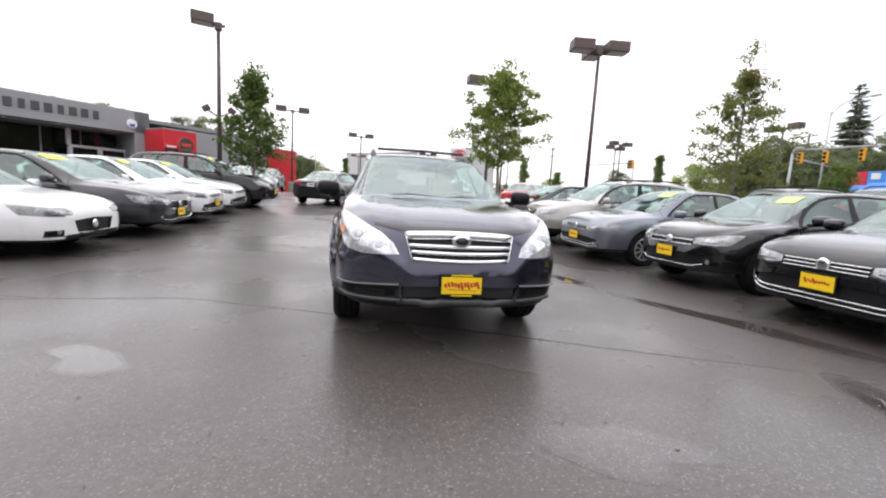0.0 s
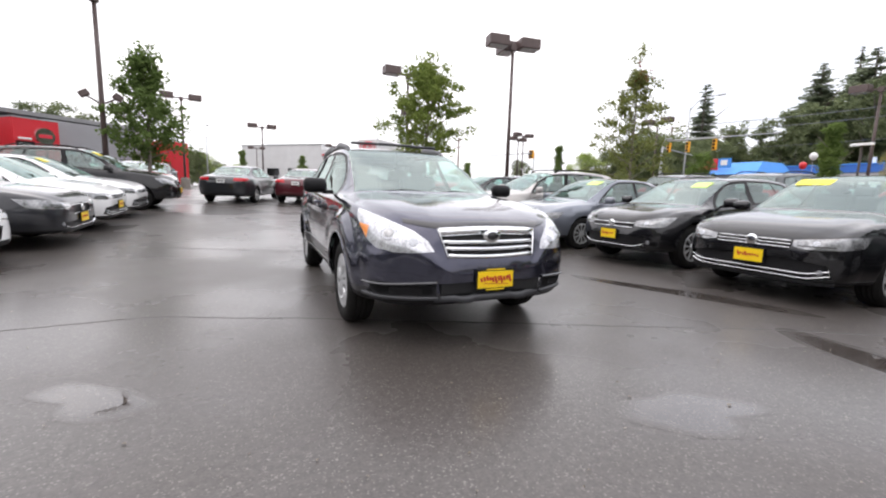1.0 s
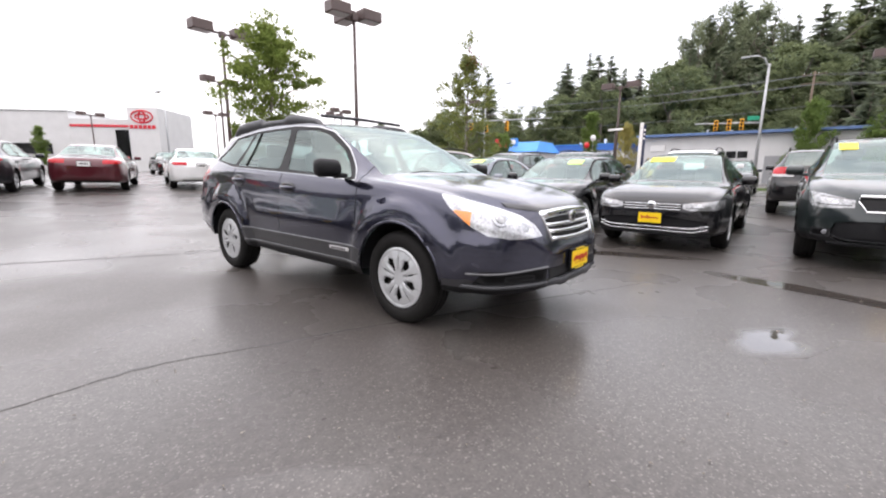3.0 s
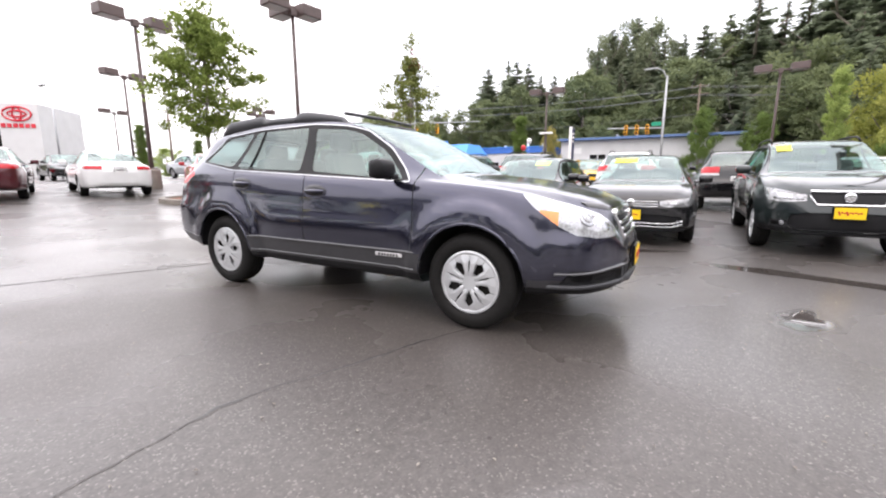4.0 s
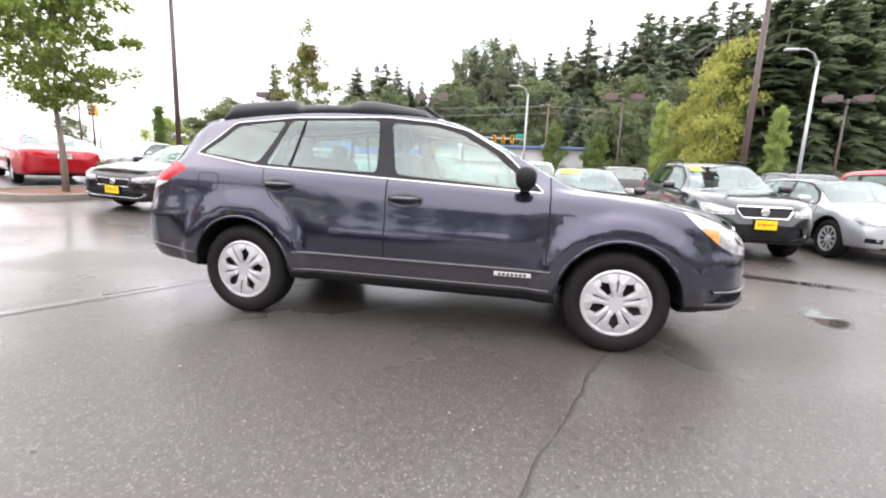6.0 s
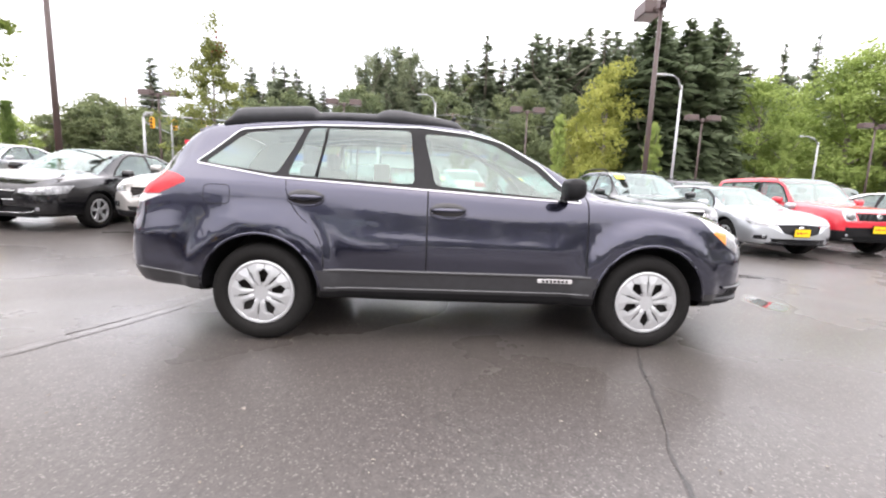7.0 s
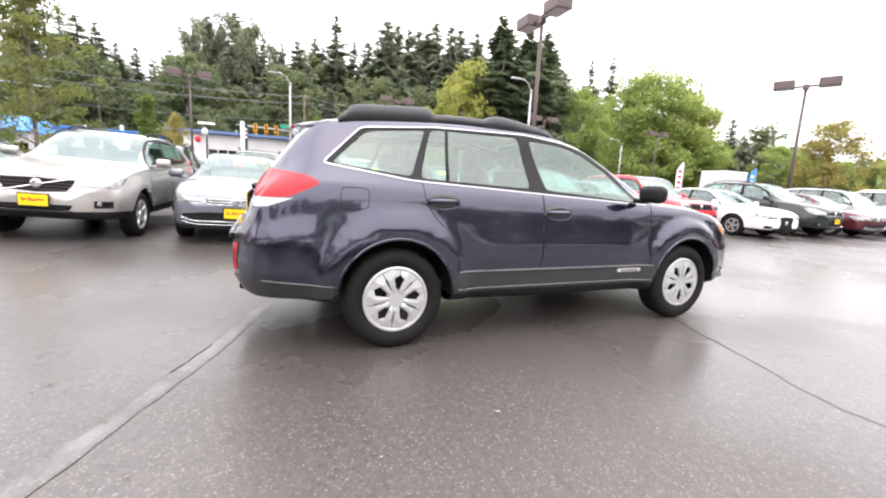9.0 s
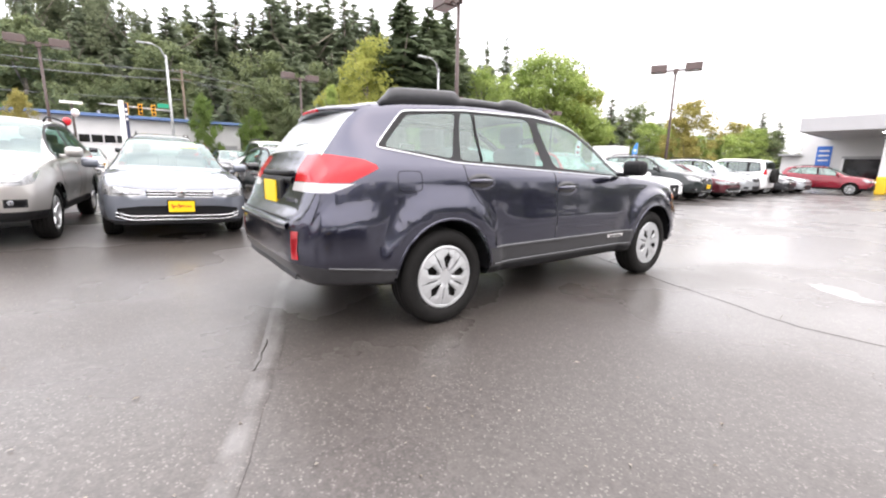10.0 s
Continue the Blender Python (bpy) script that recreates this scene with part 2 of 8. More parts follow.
LENS = material("headlamp_lens", (0.26, 0.265, 0.27), 0.18, 0.6, scale=16, vary=0.75, coat=1.0)
LENS_CLEAR = material("clear_headlamp_lens", (0.50, 0.51, 0.53), 0.16, 0.55, scale=15, vary=0.5, coat=1.0)
CLADDING = material("wet_grey_cladding", (0.026, 0.026, 0.029), 0.38, scale=20, vary=0.2, bump=0.05, bump_scale=300, coat=0.35)
LEDGE = material("wet_plastic_ledge", (0.055, 0.056, 0.060), 0.35, scale=20, vary=0.15, coat=0.6)
LENS_RING = material("lamp_reflector_bowl", (0.34, 0.35, 0.37), 0.2, 0.7, scale=30, vary=0.2, coat=1.0)
SMOKED = material("smoked_plastic", (0.012, 0.011, 0.013), 0.15, vary=0.1, coat=0.6)
AMBER = material("amber_lens", (0.85, 0.28, 0.06), 0.2, vary=0.1, coat=1.0)
REDLENS = material("red_lens", (0.42, 0.005, 0.012), 0.18, scale=20, vary=0.2, coat=0.35, spec=0.25)
WHITELENS = material("white_lens", (0.50, 0.49, 0.49), 0.2, vary=0.08, coat=1.0)
YELLOW = material("yellow_plate", (0.85, 0.58, 0.01), 0.4, scale=20, vary=0.06)
SCRIPT_RED = material("plate_red", (0.45, 0.03, 0.02), 0.5)
STICKER = material("yellow_sticker", (0.85, 0.72, 0.05), 0.5, vary=0.1)
LIME = material("lime_sticker", (0.62, 0.85, 0.22), 0.5, vary=0.1)
WHITE = material("white_sheet", (0.78, 0.78, 0.77), 0.6, vary=0.05)
SEAT = material("grey_seat_fabric", (0.10, 0.10, 0.105), 0.85, scale=25, vary=0.2, bump=0.2)
CABIN = material("cabin_trim", (0.045, 0.045, 0.048), 0.7, scale=12, vary=0.2)
GLASS = pane_material("window_glass", (0.50, 0.67, 0.63), 0.115)
SCREEN = pane_material("windscreen_glass", (0.72, 0.90, 0.84), 0.165)
MILKY = pane_material("misted_rear_glass", (0.55, 0.62, 0.62), 0.2)
mn, ml = MILKY.node_tree.nodes, MILKY.node_tree.links
milk, milk_mix = mn.new("ShaderNodeBsdfDiffuse"), mn.new("ShaderNodeMixShader")  # a white diffuse share mixed into the pane
milk.inputs[0].default_value, milk_mix.inputs[0].default_value = (0.75, 0.77, 0.78, 1), 0.42
mout = next(x for x in mn if x.type == "OUTPUT_MATERIAL")
ml.new(mout.inputs[0].links[0].from_socket, milk_mix.inputs[1])
ml.new(milk.outputs[0], milk_mix.inputs[2])
ml.new(milk_mix.outputs[0], mout.inputs[0])
TINTED = pane_material("tinted_glass", (0.20, 0.22, 0.23), 0.14)


# ---- building helpers ----
def gz(x, y):
    """Height of the lot: level by the car, rising gently towards the north and the east."""
    def ramp(v, a, b):
        u = min(max(v - a, 0.0), b - a)
        return u * u / (u + 1.2)
    return 0.040 * ramp(y, 1.5, 22) + 0.022 * ramp(x, 3, 14)


def mesh_of(name, verts, faces, mats=(), smooth=False):
    me = bpy.data.meshes.new(name)
    me.from_pydata([tuple(v) for v in verts], [], [tuple(q) for q in faces])
    for m in mats:
        me.materials.append(m)
    if smooth:
        me.polygons.foreach_set("use_smooth", [True] * len(me.polygons))
    me.update()
    return me


def part(name, bm, mat, parent, label="", smooth=False):
    me = bpy.data.meshes.new(name)
    bm.to_mesh(me)
    bm.free()
    me.materials.append(mat)
    if smooth:
        me.polygons.foreach_set("use_smooth", [True] * len(me.polygons))
    ob = new(name, me)
    ob.parent = parent
    return tagged(ob, label)


def thing(name, m, label, category, group=""):
    ob = new(name)
    ob.empty_display_size = 0.2
    ob.matrix_world = m
    return tagged(ob, label, category, group)


def add_box(bm, cx, cy, cz, sx, sy, sz, bevel=0.0, turn=None):
    got = bmesh.ops.create_cube(bm, size=1.0, matrix=Matrix.Translation((cx, cy, cz)) @ (turn or Matrix()) @ Matrix.Diagonal((sx, sy, sz, 1)))
    if bevel:
        edges = list({e for v in got["verts"] for e in v.link_edges})
        bmesh.ops.bevel(bm, geom=edges, offset=bevel, segments=2, affect="EDGES", profile=0.5)
    return bm


def box(cx, cy, cz, sx, sy, sz, bevel=0.0, turn=None):
    return add_box(bmesh.new(), cx, cy, cz, sx, sy, sz, bevel, turn)


def add_tube(bm, points, radii, sides=10):
    """A tube along points with a radius at each."""
    rings = []
    pts = [Vector(p) for p in points]
    for i, p in enumerate(pts):
        d = (pts[min(i + 1, len(pts) - 1)] - pts[max(i - 1, 0)]).normalized()
        a = d.orthogonal().normalized() if abs(d.z) < 0.95 else Vector((1, 0, 0))
        a = (a - d * a.dot(d)).normalized()
        b = d.cross(a)
        rings.append([bm.verts.new(p + radii[i] * (math.cos(t) * a + math.sin(t) * b)) for t in [2 * math.pi * k / sides for k in range(sides)]])
    for r, s in zip(rings, rings[1:]):
        for k in range(sides):
            bm.faces.new((r[k], r[(k + 1) % sides], s[(k + 1) % sides], s[k]))
    bm.faces.new(rings[0][::-1])
    bm.faces.new(rings[-1])
    return bm


def tube(points, radii, sides=10):
    return add_tube(bmesh.new(), points, radii, sides)


def lathe(profile, steps=32):
    """Turns (radius, offset) points round the local y axis."""
    bm = bmesh.new()
    rings = [[bm.verts.new((r * math.cos(t), o, r * math.sin(t))) for t in [2 * math.pi * k / steps for k in range(steps)]] for r, o in profile]
    for a, b in zip(rings, rings[1:]):
        for k in range(steps):
            bm.faces.new((a[k], b[k], b[(k + 1) % steps], a[(k + 1) % steps]))
    return bm


# ---- ground ----
def spread(lo, hi, fine_lo, fine_hi, step):
    v = list(np.arange(fine_lo, fine_hi + 0.01, step))
    a = fine_lo
    d = step
    while a > lo:
        d *= 1.5
        a -= d
        v.insert(0, a)
    a, d = fine_hi, step
    while a < hi:
        d *= 1.5
        a += d
        v.append(a)
    return v


gx, gy = spread(-900, 900, -26, 34, 0.5), spread(-900, 900, -40, 40, 0.5)
verts = [(x, y, gz(x, y)) for y in gy for x in gx]
nx = len(gx)
faces = [(j * nx + i, j * nx + i + 1, (j + 1) * nx + i + 1, (j + 1) * nx + i) for j in range(len(gy) - 1) for i in range(nx - 1)]
ground = new("ground", mesh_of("ground", verts, faces, [ASPHALT], True))
tagged(ground, "wet dark asphalt of a large car lot", "ground", kind="structure")


def ribbon(name, pts, width, mat, lift, label, category, seed=1, wobble=0.4):
    """A thin band laid along pts on the ground, with an uneven edge."""
    rng = random.Random(seed)
    line = []
    for (x0, y0), (x1, y1) in zip(pts, pts[1:]):
        n = max(2, int(math.hypot(x1 - x0, y1 - y0) / 0.07))
        line += [(x0 + (x1 - x0) * k / n, y0 + (y1 - y0) * k / n) for k in range(n)]
    line.append(pts[-1])
    vs, fs = [], []
    for i, (x, y) in enumerate(line):
        xa, ya = line[max(0, i - 1)]
        xb, yb = line[min(len(line) - 1, i + 1)]
        d = math.hypot(xb - xa, yb - ya) or 1
        nxx, nyy = -(yb - ya) / d, (xb - xa) / d
        j = rng.uniform(-1, 1) * 0.012 * wobble
        half = width / 2 * (1 + wobble * rng.uniform(-1, 0.6))
        for s in (-1.5, -.6, .6, 1.5):
            w = s * half + j
            vs.append((x + nxx * w, y + nyy * w, gz(x, y) + (lift if abs(s) < 1 else lift * .3)))
        if i:
            fs += [(4 * i - 4 + k, 4 * i + k, 4 * i + 1 + k, 4 * i - 3 + k) for k in range(3)]
    me = mesh_of(name, vs, fs, [mat])
    me.attributes.new("depth", "FLOAT", "POINT").data.foreach_set("value", [0.0, 1.0, 1.0, 0.0] * len(line))
    return tagged(new(name, me), label, category, kind="structure")


ribbon("pavement_crack", [(-9, -1.3), (-6, -0.95), (-3.77, -0.88), (-2.9, -0.82), (-2.4, -0.79), (-2.1, -.87), (-1.75, -1.03), (-1.24, -1.19), (-0.9, -1.34), (0.44, -1.91), (1.21, -2.26), (2.43, -2.77), (3.21, -3.2), (4.16, -3.75)], 0.017, CRACK, 0.004,
       "dark sealed joint across the wet asphalt", "crack", 3, 0.6)
ribbon("pavement_crack", [(-9, -0.9), (-4.6, -0.6), (-3.5, -0.83)], 0.012, CRACK, 0.004, "thin dark crack in the wet asphalt", "crack", 4, 0.7)
ribbon("painted_line", [(-3.2, 3.55), (-1.77, 2.94), (-0.66, 2.5), (0.4, 2.16), (1.4, 1.8), (3.1, 1.25)], 0.085, LINE, 0.005, "worn white painted bay line on asphalt", "line", 5, 0.10)
ribbon("pavement_crack", [(-0.95, 2.66), (-0.75, 2.585), (-0.55, 2.50)], 0.009, CRACK, 0.008, "short broken crack along the painted line", "crack", 6, 0.9)


def gm(x, y):
    """The ground sheet's own height, straight between its half-metre lines."""
    i, j = math.floor(x * 2) / 2, math.floor(y * 2) / 2
    u, v = (x - i) * 2, (y - j) * 2
    return gz(i, j) * (1 - u) * (1 - v) + gz(i + .5, j) * u * (1 - v) + gz(i, j + .5) * (1 - u) * v + gz(i + .5, j + .5) * u * v


def puddle(cx, cy, rx, ry, turn, seed, label="shallow rain puddle lying on the asphalt"):
    rng = random.Random(seed)
    ph = [rng.uniform(0, 6.28) for _ in range(5)]
    vs = [(cx, cy, gm(cx, cy) + 0.0006)]
    n, deep = 48, [1.0]
    for u in (.35, .65, .82, 1.0):
        for k in range(n):
            a = 2 * math.pi * k / n
            r = u * (1 + sum(0.22 / (i + 1) * math.sin((i + 2) * a + ph[i]) for i in range(5)))
            x, y = rx * r * math.cos(a), ry * r * math.sin(a)
            px, py = cx + x * math.cos(turn) - y * math.sin(turn), cy + x * math.sin(turn) + y * math.cos(turn)
            vs.append((px, py, gm(px, py) + 0.0006))
            deep.append(max(0, 1 - u))
    fs = [(0, 1 + k, 1 + (k + 1) % n) for k in range(n)]
    for q in range(3):
        fs += [(1 + q * n + k, 1 + (q + 1) * n + k, 1 + (q + 1) * n + (k + 1) % n, 1 + q * n + (k + 1) % n) for k in range(n)]
    me = mesh_of("puddle", vs, fs, [WATER], True)
    me.attributes.new("depth", "FLOAT", "POINT").data.foreach_set("value", deep)
    return tagged(new("puddle", me), label, "puddle", "rain puddles")


for row in ((2.35, -3.85, 1.15, 0.26, 1.20, 1), (0.52, -3.5, 0.40, 0.22, -0.5, 2), (-2.32, -2.29, 0.36, 0.18, 2.60, 9), (3.0, -1.55, 1.35, 0.24, -1.08, 12), (2.2, 0.75, .9, .2, -1.3, 21)):
    puddle(*row)


# ---- vehicles ----
from mathutils.bvhtree import BVHTree


def pchip(xs, ys, x):
    """Monotone cubic through the points, so that panels never bulge past them."""
    xs, ys = np.asarray(xs, float), np.asarray(ys, float)
    h, d = np.diff(xs), np.diff(ys) / np.diff(xs)
    m = np.zeros(len(xs))
    for i in range(1, len(xs) - 1):
        if d[i - 1] * d[i] > 0:
            w1, w2 = 2 * h[i] + h[i - 1], h[i] + 2 * h[i - 1]
            m[i] = (w1 + w2) / (w1 / d[i - 1] + w2 / d[i])
    m[0], m[-1] = d[0], d[-1]
    i = np.clip(np.searchsorted(xs, x) - 1, 0, len(h) - 1)
    t = (x - xs[i]) / h[i]
    return ys[i] * (1 + 2 * t) * (1 - t) ** 2 + m[i] * h[i] * t * (1 - t) ** 2 + ys[i + 1] * t * t * (3 - 2 * t) + m[i + 1] * h[i] * t * t * (t - 1)


def rounded(pts, per):
    """Catmull-Rom through pts, `per` samples a span."""
    out = []
    for i in range(len(pts) - 1):
        p0, p1, p2, p3 = (np.array(pts[min(max(k, 0), len(pts) - 1)]) for k in (i - 1, i, i + 1, i + 2))
        d1, d2, d3 = (max(1e-6, np.linalg.norm(b - a)) ** 0.5 for a, b in ((p0, p1), (p1, p2), (p2, p3)))
        m1 = (p2 - p1) + 0 if i == 0 else d2 * ((p1 - p0) / d1 - (p2 - p0) / (d1 + d2) + (p2 - p1) / d2)
        m2 = (p2 - p1) + 0 if i == len(pts) - 2 else d2 * ((p2 - p1) / d2 - (p3 - p1) / (d2 + d3) + (p3 - p2) / d3)
        for k in range(per):
            t = k / per
            out.append((2 * t**3 - 3 * t**2 + 1) * p1 + (t**3 - 2 * t**2 + t) * m1 + (-2 * t**3 + 3 * t**2) * p2 + (t**3 - t**2) * m2)
    return out + [np.array(pts[-1])]


# Rows: forward, underside, belt, top of the centre line, half width, half width of the roof edge.
WAGON = [(-2.375, .56, .70, .735, .56, .50), (-2.355, .47, .76, .79, .66, .58), (-2.31, .41, .80, .83, .735, .65), (-2.27, .385, .86, .93, .79, .66), (-2.22, .37, .98, 1.09, .83, .655), (-2.15, .36, 1.06, 1.19, .855, .645), (-2.05, .35, 1.10, 1.32, .872, .63),
         (-1.93, .34, 1.13, 1.46, .886, .602), (-1.80, .33, 1.135, 1.535, .893, .59), (-1.4, .31, 1.13, 1.58, .905, .605), (-.8, .29, 1.115, 1.605, .905, .62), (-.2, .28, 1.09, 1.595, .905, .625),
         (.15, .28, 1.075, 1.55, .905, .615), (.5, .28, 1.06, 1.40, .905, .65), (.9, .28, 1.04, 1.19, .905, .70), (1.12, .28, 1.03, 1.085, .905, .74), (1.5, .29, .995, 1.048, .903, .74),
         (1.75, .30, .955, 1.012, .888, .715), (1.95, .30, .89, .975, .845, .655), (2.09, .305, .82, .938, .785, .57), (2.16, .31, .775, .908, .725, .50), (2.21, .315, .735, .875, .645, .43), (2.25, .32, .695, .815, .56, .38),
         (2.285, .335, .65, .71, .49, .33), (2.31, .36, .60, .635, .43, .30), (2.33, .41, .545, .575, .33, .24)]
SEDAN = [(-2.33, .47, .74, .78, .42, .38), (-2.28, .37, .86, .92, .64, .56), (-2.17, .31, .95, 1.02, .79, .66), (-1.9, .27, .985, 1.06, .86, .69), (-1.6, .25, .985, 1.10, .885, .67), (-1.2, .24, .98, 1.29, .89, .60),
         (-.8, .24, .965, 1.41, .89, .565), (-.2, .24, .95, 1.45, .89, .57), (.25, .24, .94, 1.425, .89, .57), (.6, .24, .93, 1.30, .89, .61), (1.0, .24, .92, 1.09, .89, .68), (1.2, .24, .91, .985, .888, .70),
         (1.6, .25, .885, .945, .885, .70), (1.95, .25, .83, .895, .865, .68), (2.11, .25, .785, .855, .832, .65), (2.20, .255, .75, .815, .785, .60), (2.265, .265, .715, .765, .71, .55), (2.305, .285, .66, .69, .64, .50), (2.33, .34, .57, .60, .54, .42)]
BOXY = [(-2.10, .48, .95, 1.0, .60, .52), (-2.06, .38, 1.0, 1.15, .77, .66), (-2.0, .34, 1.02, 1.40, .85, .66), (-1.92, .31, 1.03, 1.60, .885, .66), (-1.6, .28, 1.04, 1.66, .895, .68), (-.5, .27, 1.04, 1.69, .9, .69),
        (.1, .27, 1.04, 1.67, .9, .68), (.35, .27, 1.04, 1.58, .9, .69), (.7, .27, 1.04, 1.26, .9, .74), (.88, .27, 1.03, 1.10, .9, .78), (1.3, .28, 1.0, 1.06, .895, .78), (1.75, .3, .95, 1.02, .88, .76),
        (1.98, .33, .88, .95, .82, .70), (2.08, .38, .76, .84, .70, .6), (2.12, .45, .66, .74, .5, .4)]

# For each body: rear-window span, roof header, cowl, axles, tyre radius, side windows, door seams and lamps in side view.
KINDS = {
    "wagon": dict(rows=WAGON, back=(-2.14, -1.87), screen=(.10, 1.06), axles=(1.37, -1.37), tyre=.345, gap=.055,
                  panes=[[(-.18, 1.125), (-.27, 1.50), (.05, 1.485), (.25, 1.435), (.52, 1.29), (.78, 1.06)], [(-1.205, 1.162), (-1.085, 1.507), (-.365, 1.517), (-.325, 1.130)],
                         [(-1.785, 1.232), (-1.54, 1.458), (-1.125, 1.503), (-1.27, 1.170)]],
                  frame=[(-1.85, 1.222), (-1.58, 1.482), (-1.05, 1.53), (-.3, 1.545), (.08, 1.512), (.30, 1.462), (.58, 1.305), (.87, 1.035), (-1.27, 1.137)],
                  seams=(.90, -.23, -1.20), tail=[(-1.87, 1.09), (-1.88, 1.115), (-1.95, 1.145), (-2.12, 1.172), (-2.6, 1.172), (-2.6, 1.00), (-2.05, 1.005)], tail_in=.42,
                  head=[(1.70, .99), (1.80, .89), (1.965, .765), (2.10, .695), (2.6, .675), (2.6, 1.2), (1.7, 1.2)], head_front=[(.435, .70), (.60, .69), (.68, .685), (.72, .70), (.95, .74), (.95, 1.05), (.88, .995), (.71, .915), (.55, .835), (.47, .77)]),
    "sedan": dict(rows=SEDAN, back=(-1.55, -.95), screen=(.22, 1.14), axles=(1.36, -1.30), tyre=.325, gap=.04,
                  panes=[[(-.22, .985), (-.25, 1.36), (.12, 1.355), (.33, 1.29), (.72, 1.04), (.84, .96)], [(-1.12, 1.04), (-.98, 1.22), (-.62, 1.345), (-.33, 1.36), (-.30, .99)]],
                  frame=[(-1.24, 1.03), (-1.03, 1.245), (-.64, 1.375), (-.3, 1.39), (.14, 1.38), (.36, 1.305), (.78, 1.04), (.93, .935), (-.9, .985)],
                  seams=(.98, -.27, -1.12), tail=[(-1.86, .93), (-2.0, .985), (-2.6, .985), (-2.6, .868), (-2.1, .868)], tail_in=.42,
                  head=[(1.80, .80), (1.96, .655), (2.6, .60), (2.6, 1.1), (1.80, 1.1)], head_front=[(.40, .645), (.62, .615), (.95, .64), (.95, .80), (.74, .765), (.40, .705)]),
    "boxy": dict(rows=BOXY, back=(-2.04, -1.93), screen=(.10, .85), axles=(1.28, -1.29), tyre=.35, gap=.05,
                 panes=[[(-.22, 1.08), (-.24, 1.53), (.20, 1.52), (.38, 1.42), (.66, 1.09)], [(-1.22, 1.09), (-1.20, 1.53), (-.34, 1.54), (-.34, 1.08)], [(-1.82, 1.15), (-1.72, 1.50), (-1.34, 1.53), (-1.34, 1.12)]],
                 frame=[(-1.88, 1.13), (-1.76, 1.53), (-1.3, 1.56), (-.3, 1.57), (.22, 1.55), (.42, 1.44), (.74, 1.06), (-1.3, 1.075)],
                 seams=(.80, -.28, -1.24), tail=[(-1.99, .98), (-1.99, 1.22), (-2.6, 1.22), (-2.6, .98)], tail_in=.56,
                 head=[(1.90, 1.0), (1.95, .70), (2.6, .70), (2.6, 1.0)], head_front=[(.50, .76), (.70, .76), (.74, .86), (.70, .95), (.50, .95)]),
}
